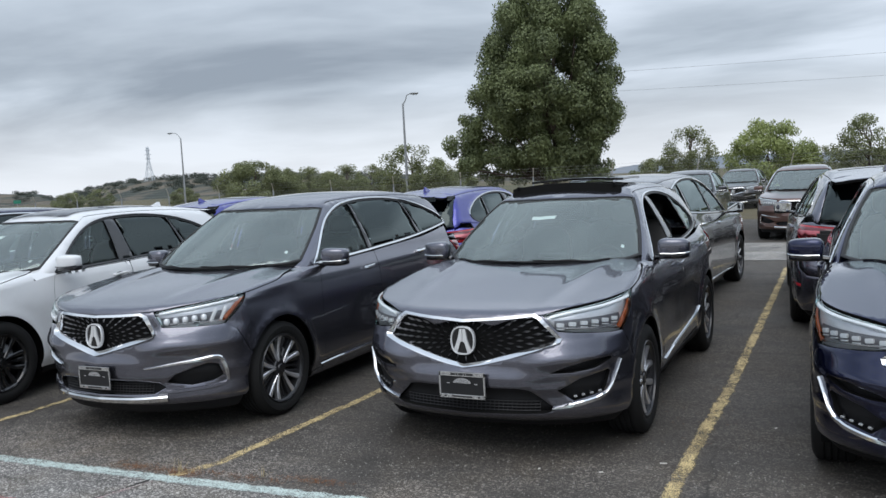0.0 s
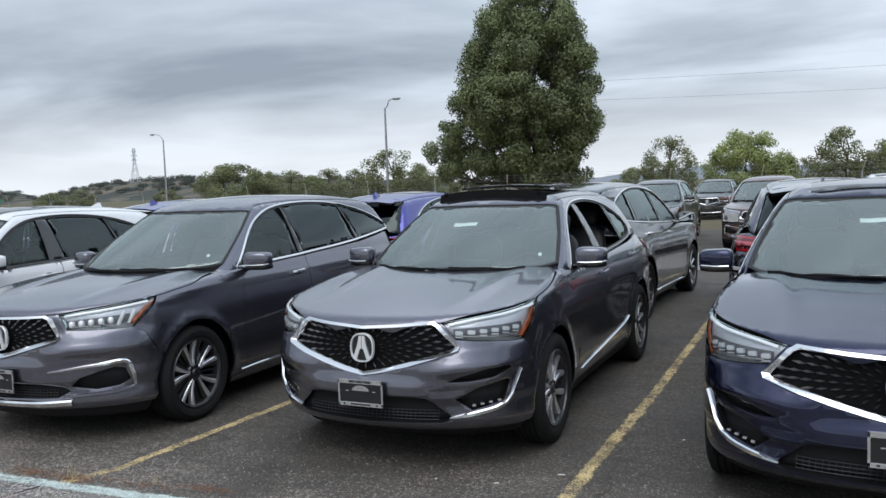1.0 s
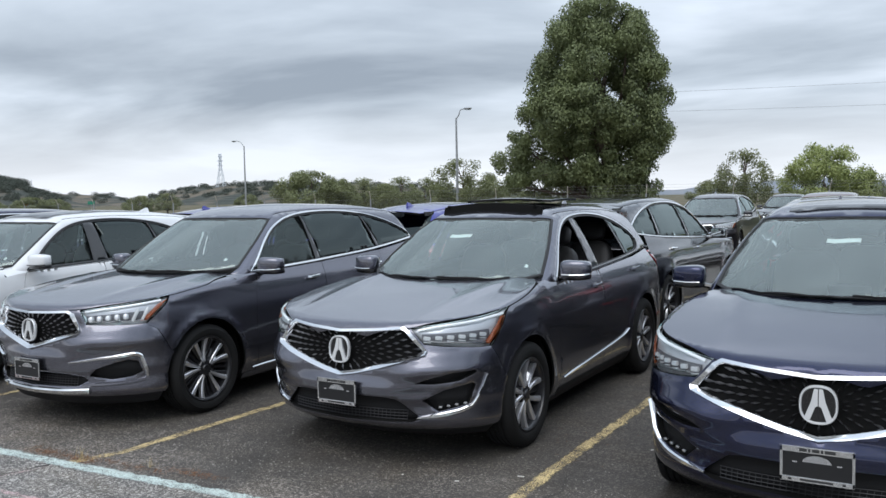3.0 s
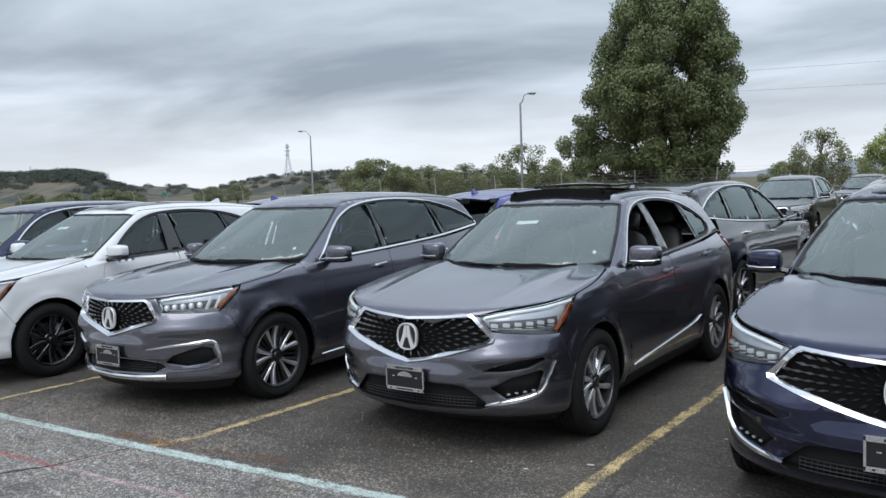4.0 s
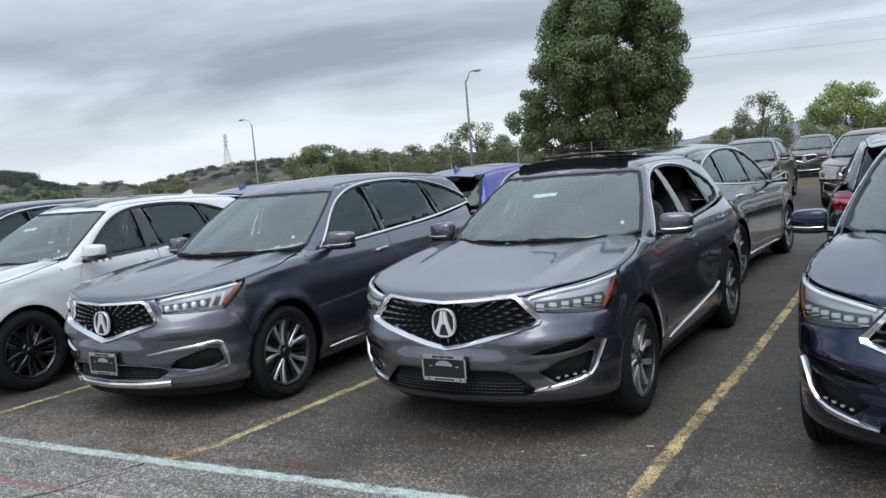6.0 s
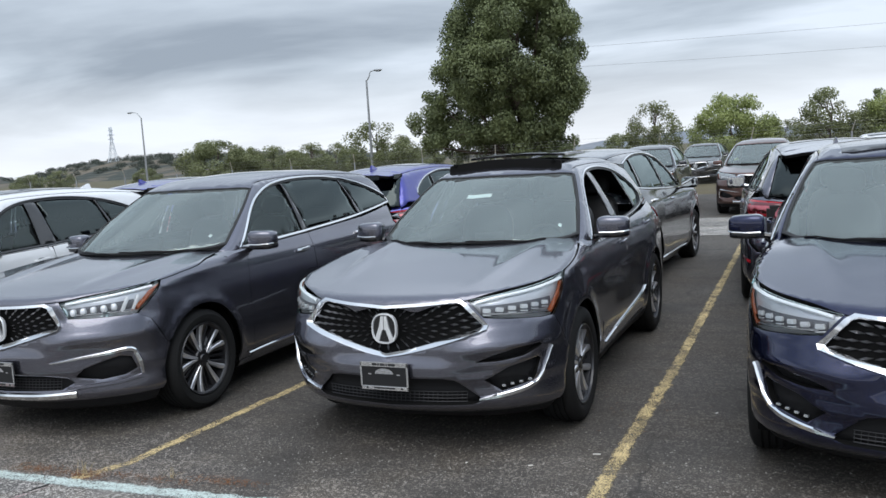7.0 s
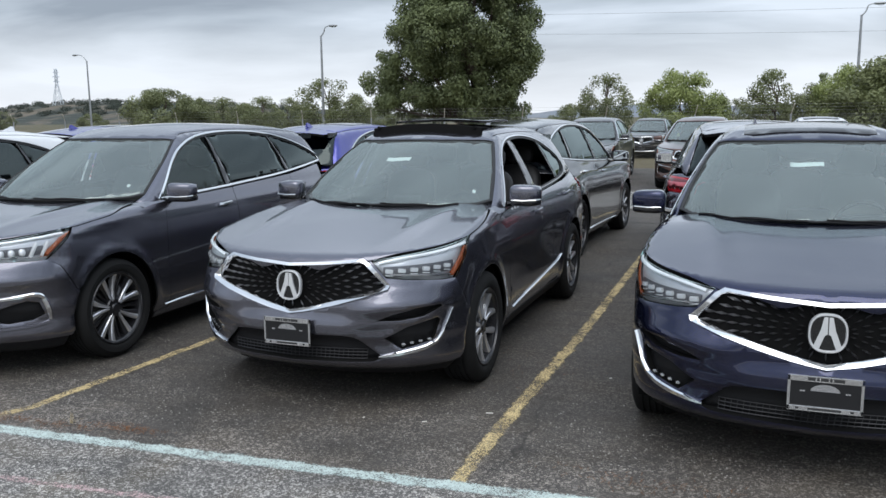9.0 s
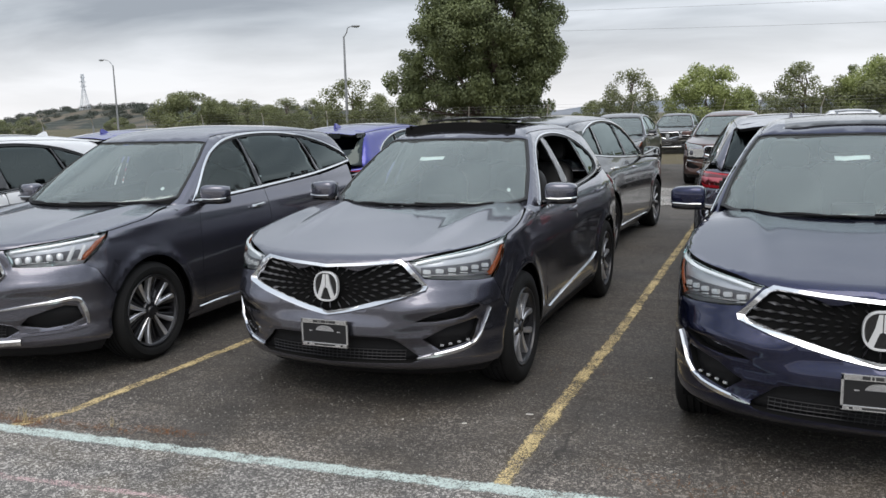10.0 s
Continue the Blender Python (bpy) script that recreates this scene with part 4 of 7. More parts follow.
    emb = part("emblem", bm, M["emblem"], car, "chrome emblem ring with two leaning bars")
    bm = bmesh.new()
    f = [bm.verts.new(R @ (ovl(2 * math.pi * i / nseg, 0.9) + Vector((0, 0.002, 0)))) for i in range(nseg)]
    g = [bm.verts.new(R @ (ovl(2 * math.pi * i / nseg, 0.9) + Vector((0, 0.03, 0)))) for i in range(nseg)]
    bm.faces.new(f)
    for i in range(nseg):
        bm.faces.new((f[i], f[(i + 1) % nseg], g[(i + 1) % nseg], g[i]))
    bmesh.ops.recalc_face_normals(bm, faces=bm.faces)
    part("emblem_back", bm, M["gloss_black"], emb)

    # ---- lower intake: mesh bars
    bm = bmesh.new()
    iy = S["intake"]
    zlo, zhi = min(q[1] for q in iy) + 0.006, min(q[1] for q in iy) + 0.085
    wid = max(q[0] for q in iy) - 0.15
    for j in range(5):
        z = zlo + (zhi - zlo) * j / 4
        uvs = np.array([(u, z) for u in np.linspace(-wid, wid, 25)])
        tube(bm, nose.to3(uvs) + np.array([0, 0.022, 0]), 0.003, 4)
    for i in range(33):
        u = -wid + 2 * wid * i / 32
        p = nose.to3(np.array([(u - 0.004, zlo), (u + 0.004, zhi)])) + np.array([0, 0.024, 0])
        tube(bm, p, 0.0025, 4)
    part("intake_mesh", bm, M["mesh_bar"], car)
    if S["fog_low"] and S["kind"] == "compact":
        for mir in (1, -1):
            for i in range(4):
                bm = bmesh.new()
                c = low.front(0.66 + 0.042 * i, 0.432 + 0.006 * i)[0]
                box(bm, (mir * c[0], c[1] + 0.024, c[2]), (0.024, 0.02, 0.014), Matrix.Rotation(mir * 0.5, 3, "Z"), 0.003)
                part("fog_light", bm, M["lamp_silver"], car)
    # bright blades at the corners
    b3 = np.array([to3(a) for a in S["blade"]])
    b3 = nose.to3(dense(curve(nose.to2(b3), 4), 0.02, False))
    ww = np.interp(np.linspace(0, 1, len(b3)), np.linspace(0, 1, len(S["blade_w"])), S["blade_w"])
    for m in (False, True):
        part("bumper_blade", strip(b3, low, ww, 0.016, m), CH, car, "bright blade along the bumper corner" if trim == "chrome" else "")
    if S["kind"] == "large":
        uv = np.array([(u, 0.312 + 0.012 * (abs(u) / 0.5) ** 2) for u in np.linspace(-0.50, 0.50, 30)])
        part("skid_trim", strip(nose.to3(uv), low, 0.050, 0.020), CH, car, "bright chrome strip along the bumper's foot")
        low2 = [("f", 0.50, 0.365), ("f", 0.60, 0.372), ("f", 0.74, 0.378), ("s", -0.66, 0.385), ("s", -0.58, 0.400)]
        for m in (False, True):
            q = nose.to3(dense(curve(nose.to2(np.array([to3(a) for a in low2])), 4), 0.03, False))
            part("bumper_fin", strip(q, low, 0.03, 0.014, m), P, car)

    # ---- head lamps: housing, light blocks, brow, amber, clear lens
    am = fan_loop(nose, S["amber"])
    for mir in (False, True):
        hl = part("headlight", drape("headlight", nose, lamp, step=0.04, off=-0.026, thick=0.0, mirror=mir), M["lamp_dark"], car, "clear headlight with a row of light blocks")
        large = S["kind"] == "large"
        nblk = 5 if large else 6
        a0, a1 = lamp[1] * 0.70 + lamp[0] * 0.30, lamp[4] * 0.66 + lamp[6] * 0.34
        for i in range(nblk):
            t = (0.10 + 0.50 * i / (nblk - 1)) if large else (0.08 + 0.68 * i / (nblk - 1))
            c = nose.to3((a0 * (1 - t) + a1 * t)[None])[0]
            n = low.normal(c[None])[0]
            ang = math.atan2(n[0], -n[1])
            turn = Matrix.Rotation(ang, 3, "Z") @ Matrix.Rotation(0.12, 3, "Y")
            bm = bmesh.new()
            if large:
                superform(bm, (c[0] - n[0] * 0.014, c[1] - n[1] * 0.014, c[2]), (0.022, 0.022, 0.027), 0.85)
            else:
                box(bm, (c[0] - n[0] * 0.014, c[1] - n[1] * 0.014, c[2] + 0.003), (0.048, 0.020, 0.026), turn, 0.004)
                box(bm, (c[0] - n[0] * 0.016, c[1] - n[1] * 0.016, c[2] - 0.022), (0.050, 0.016, 0.008), turn, 0.002)
            if mir:
                bmesh.ops.scale(bm, vec=(-1, 1, 1), verts=bm.verts)
                bmesh.ops.reverse_faces(bm, faces=bm.faces)
            part("light_block", bm, M["lens_block"], hl)
        if large:
            # two slanted light bars at the outer end
            for t in (0.72, 0.86):
                top_p, foot = a0 + (a1 - a0) * (t + 0.06), a0 + (a1 - a0) * (t - 0.03)
                uvb = np.array([foot + np.array([0, -0.040]) + (top_p + np.array([0, 0.055]) - foot - np.array([0, -0.040])) * k for k in np.linspace(0, 1, 8)])
                q = nose.to3(uvb)
                q = q - low.normal(q) * 0.014
                part("light_bar", strip(q, low, 0.026, 0.008, mir), M["lamp_white"], hl)
        tray = np.array([a0 + (a1 - a0) * t for t in np.linspace(0.02, 0.86, 16)])
        q = nose.to3(tray)
        q = q - low.normal(q) * 0.024
        part("block_tray", strip(q, low, 0.062, 0.006, mir), M["lamp_tray"], hl)
        # light guide along the brow, and a lower reflector strip
        top_line = np.array([lamp[0] + (lamp[6] - lamp[0]) * t for t in np.linspace(0.06, 0.90, 20)])
        # follow the hood's edge
        hf = he_fan[np.argsort(he_fan[:, 0])]
        top_line[:, 1] = np.interp(top_line[:, 0], hf[:, 0], hf[:, 1]) - 0.024
        q = nose.to3(top_line)
        q = q - low.normal(q) * 0.012
        part("light_guide", strip(q, low, 0.020, 0.008, mir), M["lamp_white"], hl)
        lowl = np.array([lamp[1] + (lamp[4] - lamp[1]) * t for t in np.linspace(0.05, 0.92, 16)]) + np.array([0, 0.020])
        q = nose.to3(lowl)
        q = q - low.normal(q) * 0.016
        part("lower_reflector", strip(q, low, 0.014, 0.010, mir), M["lamp_silver"], hl)
        part("amber_reflector", drape("amber_reflector", nose, am, step=0.03, off=-0.006, thick=0.012, mirror=mir), M["amber"], hl, "amber side reflector")
        part("lens", drape("lens", nose, lamp * 1.0, step=0.04, off=0.001, thick=0.006, mirror=mir), M["lens"], hl).visible_shadow = False

    # ---- fenders
    hs = side_l.to2(he3)
    j0 = int(np.argmin(np.abs(hs[:, 0] - S["lamp"][-1][1])))
    topf = [(y, z - 0.005) for y, z in hs[j0:] if y > S["lamp"][-1][1] + 0.01]
    d1a, d1b = S["door1"]
    d2a, d2b = S["door2"]
    belt = S["belt"]
    pfb = S["pillar_front"][0]
    arch_f = [q for q in arc((0, ty), ar, 145, -14, 30) if q[0] > S["seam"][-1][0] + 0.004]
    door_front = curve([(d1a, 0.30), (d1a - 0.005, 0.6), (d1a + 0.01, 0.85), (d1a + 0.035, 1.0), (d1a + 0.075, belt(d1a + 0.07) - 0.012)], 5)
    fender = [(S["lamp"][-1][1] + 0.004, S["lamp"][-1][2] - 0.008), *topf, (pfb[0] + 0.03, pfb[1] - 0.02), (0.55, belt(0.55) - 0.014), *[(y - gap, z) for y, z in door_front[::-1]], (d1a - gap, 0.245), (ar * math.cos(radians(-16)) + 0.012, 0.245), *arch_f[::-1], *[(a[0] + 0.005, a[1]) for a in S["seam"][::-1]], (S["lamp"][-2][1] + 0.006, S["lamp"][-2][2] - 0.006)]
    mk("fender", side_l, np.array(fender), P, both=True, step=0.042, thick=0.016, round_edge=0.0)

    # ---- doors
    dlo = np.array(S["dlo"])
    split = [(d1b, 0.30), (d1b + 0.004, 0.65), (d1b + 0.018, 0.95), (d1b + 0.02, belt(d1b) - 0.012)]
    ys = np.linspace(d1b, d1a + 0.075, 12)
    d1 = [*door_front, *[(y, belt(y) - 0.010) for y in ys[::-1]][1:-1], *[(a[0] - gap, a[1]) for a in split[::-1]]]
    aw = S["wb"]
    rear_edge = curve([(aw - 0.425, 0.30), (aw - 0.428, 0.48), (aw - 0.33, 0.68), (aw - 0.20, 0.84), (aw - 0.11, 1.0), (aw - 0.095, belt(aw - 0.1) - 0.012)], 5)
    ys2 = np.linspace(d1b + 0.02, aw - 0.095, 12)
    d2 = [*[(a[0] + gap, a[1]) for a in split], *[(y, belt(y) - 0.010) for y in ys2][1:-1], *rear_edge[::-1]]
    for mir in (False, True):
        for nm, lp, hd in (("front_door", d1, S["handles"][0]), ("rear_door", d2, S["handles"][1])):
            me = drape(nm, side_l, np.array(lp), step=fine, thick=0.018, mirror=mir, round_edge=0.0)
            me.materials.append(P)
            me.materials.append(M["liner"])
            ob = part(nm, me, P, car)
            hy, hz = hd
            pts = low.side(np.linspace(hy - 0.10, hy + 0.10, 9), np.full(9, hz + 0.0) + np.linspace(-0.004, 0.006, 9))
            pts[1:-1, 0] += 0.034
            pts[0, 0] += 0.012
            pts[-1, 0] += 0.012
            bm = strip(pts, low, 0.024, 0.012, mir)
            part("door_handle", bm, CH if S["kind"] == "large" else P, ob, "door handle with a bright strip")
            cup = np.array([(hy + 0.06 * math.cos(a), hz - 0.008 + 0.026 * math.sin(a)) for a in np.linspace(0, 2 * math.pi, 16, endpoint=False)])
            part("handle_cup", drape("handle_cup", side_l, cup, step=0.03, off=0.0015, thick=0.002, mirror=mir), M["gloss_black"], ob)
    # sills and the bright side strip
    sill = [(ar + 0.02, 0.243), (d1a, 0.243), (d1a + 0.002, 0.296), (aw - 0.43, 0.296), (aw - 0.425, 0.243), (aw - 0.44, 0.185), (ar + 0.03, 0.185)]
    mk("sill", side_l, np.array(sill), M["plastic"] if S["kind"] == "compact" else P, both=True, thick=0.02, off=0.004)
    st = curve(S["side_trim"], 8)
    st3 = low.side(st[:, 0], st[:, 1])
    tw = np.interp(np.linspace(0, 1, len(st3)), (0, 0.08, 0.8, 1), (0.012, 0.024, 0.03, 0.020))
    for m in (False, True):
        part("side_strip", strip(st3, low, tw, 0.014, m), CH, car, "bright strip along the lower doors")

    # ---- quarters, rear bumper, tailgate, tail lamps
    ry = S["rear"]
    arch_r = arc((aw, ty), ar, 190, 35, 30)
    arch_r = [q for q in arch_r if q[1] > 0.30]
    tl = S["tail_lamp"]
    bq = [(aw + 0.40, 0.62), (aw + 0.52, 0.80), (aw + 0.60, 0.90)]
    yb_end = tl[3][1]
    quarter = [*[(y + gap, z) for y, z in rear_edge], *[(y, belt(y) - 0.010) for y in np.linspace(aw - 0.095, yb_end, 8)][1:], (tl[3][1], tl[3][2] + 0.004), (tl[4][1] - 0.004, tl[4][2]), *bq[::-1], *[q for q in arch_r[::-1] if q[1] < 0.62 or q[0] < aw + 0.39], (aw - 0.425 + gap, 0.30)]
    mk("rear_quarter", side_l, np.array(quarter), P, both=True, step=fine, thick=0.016, round_edge=0.0)
    tlf = fan_loop(tail, tl)
    bq3 = tail.to2(low.side([q[0] + 0.006 for q in bq], [q[1] - 0.004 for q in bq]))
    ra = [q for q in arc((aw, ty), ar, 34, -20, 8) if q[1] > 0.24]
    ra3 = tail.to2(low.side([q[0] for q in ra], [q[1] for q in ra]))
    hb = np.array([(0, 0.60), (0.42, 0.60), (0.60, 0.62), (0.68, 0.70), (0.72, 0.86), (tlf[6][0] + 0.02, tlf[6][1] - 0.008), tlf[5] - np.array([0, 0.005]), *bq3[::-1], *ra3, *[(u, 0.24) for u in np.linspace(ra3[-1][0] - 0.02, 0, 8)]])
    refl = np.array([(0.66, 0.50), (0.86, 0.515), (0.86, 0.545), (0.66, 0.53)])
    mk("rear_bumper", tail, mirror_loop(hb), P, thick=0.03)
    mk("rear_reflector", tail, refl, M["red"], both=True, off=0.002, thick=0.004, step=0.04)
    tg = np.array([(0, 0.606), (0.40, 0.606), (0.575, 0.626), (0.655, 0.70), (0.695, 0.86), (tlf[7][0], tlf[7][1] - 0.006), (tlf[0][0] - 0.006, tlf[0][1]), (tlf[1][0], tlf[1][1] + 0.006), (0.78, 1.155), (0.62, 1.17), (0, 1.18)])
    mk("tail_panel", tail, mirror_loop(np.array([(0, 0.60), (0.60, 0.62), (0.76, 0.80), (0.84, 0.95), (0.82, 1.13), (0.60, 1.165), (0, 1.175)])), P, off=-0.04, thick=0)
    gate = mk("tailgate", tail, mirror_loop(tg), P, thick=0.02)
    mk("gate_recess", tail, mirror_loop(np.array([(0, 0.64), (0.30, 0.64), (0.33, 0.80), (0, 0.83)])), M["plastic"], gate, off=0.003, thick=0.004)
    uv = np.array([(u, 0.885) for u in np.linspace(-0.42, 0.42, 22)])
    part("gate_trim", strip(tail.to3(uv), low, 0.022, 0.012), CH, gate)
    for mir in (False, True):
        t_ob = part("tail_light", drape("tail_light", tail, tlf, step=0.04, off=0.006, thick=0.03, mirror=mir), M["red"], car, "red wraparound tail light with a pale inset")
        c = tlf.mean(0)
        ins = c + (tlf - c) * np.array([0.84, 0.34]) + np.array([0, -0.012])
        frame_in = c + (tlf - c) * np.array([0.92, 0.70])
        part("tail_frame", drape("tail_frame", tail, frame_in, step=0.04, off=0.008, thick=0.004, mirror=mir), M["red_dark"], t_ob)
        part("tail_inset", drape("tail_inset", tail, ins, step=0.04, off=0.0115, thick=0.004, mirror=mir), M["lamp_pink"], t_ob)
    chin = np.array([(0, 0.236), *[(u, 0.236) for u in np.linspace(0.1, ra3[-1][0] - 0.03, 6)], *[(u, 0.17) for u in np.linspace(ra3[-1][0] - 0.05, 0, 6)]])
    mk("rear_lip", tail, mirror_loop(chin), M["plastic"], off=-0.012, thick=0.02)

    # ---- glasshouse
    ssd = curve(S["screen_side"], 4)
    pf = high.top(ssd[:, 0] + 0.004, ssd[:, 1])[:, 1:] + np.array([0.004, 0.0])
    pf = np.concatenate([[(pf[0][0] - 0.10, belt(0.5) + 0.012)], pf])
    rx, rend = S["roof_x"], S["roof_end"]
    ry_ = np.linspace(S["screen_top"][0][1] + 0.02, rend, 24)
    redge = high.top(np.full(24, rx) - 0.03 * np.clip((ry_ - 2.4) / 1.0, 0, 1), ry_)
    back_z = np.linspace(1.64 if S["kind"] == "compact" else 1.68, 1.16, 10)
    back_e = high.rear(np.interp(back_z, (1.1, 1.68), (0.695, 0.53)), back_z)
    zb = back_e[-1]
    side_out = [*pf, *[(p[1], p[2] - 0.004) for p in redge], *[(p[1] - 0.003, p[2]) for p in back_e if p[1] > redge[-1][1] + 0.02], *[(y, belt(y) - 0.006) for y in np.linspace(min(zb[1], yb_end + 0.2), 0.56, 20)]]
    # painted corner between hood, fender and pillar
    for s in (1, -1):
        bm = bmesh.new()
        ring = [low.top(*S["hood_edge"][-1])[0], low.top(*S["hood_rear"][1])[0] + np.array([0.01, 0.0, -0.012]), high.top(*S["screen_low"][-1])[0] + np.array([-0.01, 0.01, -0.01]), low.side(0.70, belt(0.70) - 0.004)[0], low.side(0.56, belt(0.56) - 0.016)[0], low.side(0.46, pfb[1] - 0.022)[0]]
        cen = sum(ring) / len(ring) + np.array([0.0, 0, 0.006])
        vs = [bm.verts.new((s * q[0], q[1], q[2] - 0.004)) for q in ring]
        vc = bm.verts.new((s * cen[0], cen[1], cen[2]))
        for i in range(len(vs)):
            bm.faces.new((vs[i], vs[(i + 1) % len(vs)], vc))
        bmesh.ops.recalc_face_normals(bm, faces=bm.faces)
        part("cowl_corner", bm, P, car)
    dl = curve(S["dlo"][:11], 4)
    dl2 = curve(S["dlo"][10:], 4)
    dlo_loop = np.concatenate([dl, dl2[1:]])
    mk("body_side", side_h, np.array(side_out), P, holes=[dlo_loop], both=True, step=0.04, thick=0.022)
    # door glass: three panes and two dark pillars
    pb, pc = S["pillar_b"], S["pillar_c"]

    def cut(loop, ya, yb):
        """The part of the window line between two leaning lines, each given as (y at foot, y at head)."""
        zz = (1.1, 1.62)
        fa = lambda z: np.interp(z, zz, ya)
        fb = lambda z: np.interp(z, zz, yb)
        q = dense(loop, 0.02)
        m = np.array([fa(v) <= u <= fb(v) for u, v in q])
        # roll so that the kept run of the upper edge comes first
        runs, cur = [], []
        for k in range(len(q)):
            if m[k]:
                cur.append(q[k])
            elif cur:
                runs.append(cur)
                cur = []
        if cur:
            if runs and m[0]:
                runs[0] = cur + runs[0]
            else:
                runs.append(cur)
        return np.concatenate([np.array(r) for r in runs])

    B0, B1 = (pb[0][0], pb[3][0]), (pb[1][0], pb[2][0])
    C0, C1 = (pc[0][0], pc[3][0]), (pc[1][0], pc[2][0])
    far0, far1 = (-1, -1), (9, 9)
    lens_side = M["glass_side"]
    panes = [("front_window", cut(dlo_loop, far0, B0), lens_side), ("rear_window", cut(dlo_loop, B1, C0), M["glass_privacy"]), ("quarter_window", cut(dlo_loop, C1, far1), M["glass_privacy"])]
    for mir in (False, True):
        for nm, lp, mt in panes:
            part(nm, drape(nm, side_h, lp, step=0.07, off=-0.012, thick=0.004, mirror=mir), mt, car)
        for nm, a, b in (("b_pillar", B0, B1), ("c_pillar", C0, C1)):
            part(nm, drape(nm, side_h, cut(dlo_loop, a, b), step=0.06, off=-0.006, thick=0.01, mirror=mir), M["gloss_black"], car)
        ring = dense(dlo_loop, 0.03)
        tg2 = np.roll(ring, -1, 0) - np.roll(ring, 1, 0)
        nr2 = np.stack([-tg2[:, 1], tg2[:, 0]], 1) / np.linalg.norm(tg2, axis=1)[:, None]
        if not inside((ring[:1] + nr2[:1] * 0.01), ring)[0]:
            nr2 = -nr2
        bm = moulding(side_h, high, ring + nr2 * 0.020, ring - nr2 * 0.004, [(0, -0.014), (0, -0.008), (1.0, -0.003), (1.0, -0.02)])
        if mir:
            bmesh.ops.scale(bm, vec=(-1, 1, 1), verts=bm.verts)
            bmesh.ops.reverse_faces(bm, faces=bm.faces)
        part("window_seal", bm, M["border"], car)
        # bright line over the windows
        run = dl if not S["chrome_all"] else np.concatenate([dl, dl2[1:], dl[:1]])
        run = dense(run, 0.05, False)
        part("window_trim", strip(high.side(run[:, 0], run[:, 1]), high, 0.022 if S["chrome_all"] else 0.015, 0.008 if S["chrome_all"] else 0.004, mir), CH, car, "bright strip round the side windows" if trim == "chrome" else "")
        if not S["chrome_all"]:
            run = dense(np.concatenate([dl2, dl[:1]]), 0.05, False)
            part("weatherstrip", strip(high.side(run[:, 0], run[:, 1]), high, 0.018, 0.006, mir), M["gloss_black"], car)
    # windscreen, its black band and the roof
    sl, ss, stp = curve(S["screen_low"], 5), curve(S["screen_side"], 5), curve(S["screen_top"], 5)
    half = np.concatenate([sl, ss[1:], stp[1:]])
    ws = mk("windscreen", top_h, mirror_loop(half), M["glass"], step=0.07, off=-0.006, thick=0.0)
    ws.visible_shadow = False
    inner = half + (np.array([0, 0.66]) - half) * np.array([0.030, 0.050])
    part("windscreen_border", moulding(top_h, high, mirror_loop(inner), mirror_loop(half), [(0, -0.012), (0.6, -0.012), (1.15, -0.012)]), M["border"], ws)
    seal_o, seal_i = (half + (np.array([0, 0.66]) - half) * k for k in (-0.010, 0.020))
    part("windscreen_seal", moulding(top_h, high, mirror_loop(seal_i), mirror_loop(seal_o), [(0, -0.004), (0.15, 0.001), (0.85, 0.001), (1.0, -0.004)]), M["border"], ws)
    # sensor housing at the top middle
    uv = np.array([(-0.16, -0.13), (0.16, -0.13), (0.21, -0.02), (-0.21, -0.02)]) + np.array([0.0, S["screen_top"][-1][1]])
    mk("sensor_box", top_h, uv, M["cabin"], ws, step=0.05, off=-0.02, thick=0.05)
    sy = 0.76 if S["kind"] == "compact" else 0.66
    if S["kind"] == "compact":
        wob = [(-0.11, sy - 0.024), (-0.055, sy - 0.036), (0.0, sy - 0.032), (0.07, sy - 0.022), (0.09, sy - 0.026), (0.092, sy + 0.026), (0.0, sy + 0.018), (-0.055, sy + 0.014), (-0.11, sy + 0.026)]
        mk("sticker", top_h, np.array(wob) + np.array([-0.02, 0]), M["sticker"], ws, "white paper strip on the windscreen", step=0.04, off=-0.010, thick=0.0)
    q = np.array([(0.64, 0.56), (0.664, 0.56), (0.664, 0.592), (0.64, 0.592)]) + np.array([0.0, 0.02 if S["kind"] == "compact" else -0.02])
    mk("corner_sticker", top_h, q, M["sticker"], ws, "small white square sticker", step=0.04, off=-0.010, thick=0.0)
    # wipers on the cowl
    cowl = np.concatenate([curve(S["hood_rear"], 4)[::-1] + np.array([0, 0.008]), (curve(S["screen_low"], 4) + np.array([0, 0.02]))[::-1]])
    mk("cowl", top_l, mirror_loop(cowl), M["plastic"], off=-0.03, thick=0.01, step=0.06)
    hr_x, hr_y = zip(*S["hood_rear"][::-1])
    for x0, x1 in ((-0.66, -0.04), (0.06, 0.60)):
        xs = np.linspace(x0, x1, 10)
        yy = np.interp(np.abs(xs), hr_x, hr_y) - 0.040 + 0.016 * np.linspace(1, 0, 10)
        pts = np.array([(x, y, max(low.top(abs(x), min(y, 0.5))[0][2], high.top(abs(x), y)[0][2]) + 0.006) for x, y in zip(xs, yy)])
        bm = bmesh.new()
        tube(bm, pts, 0.006, 6, radii=[0.006] * 4 + [0.010] * 3 + [0.006] * 3)
        part("wiper", bm, M["plastic"], car)
    roof_half = np.concatenate([stp[::-1] + np.array([0, 0.010]), [(p[0], p[1]) for p in redge[1:]], [(rx * 0.55, rend + 0.05), (0, rend + 0.07)]])
    rl = mirror_loop(roof_half)
    y0 = S["screen_top"][-1][1] + 0.16
    rholes = []
    if S["kind"] == "compact":
        sr = np.array([(0, y0), (0.36, y0 + 0.015), (0.42, y0 + 0.05), (0.42, y0 + 0.68), (0, y0 + 0.70)])
        rholes = [mirror_loop(sr)]
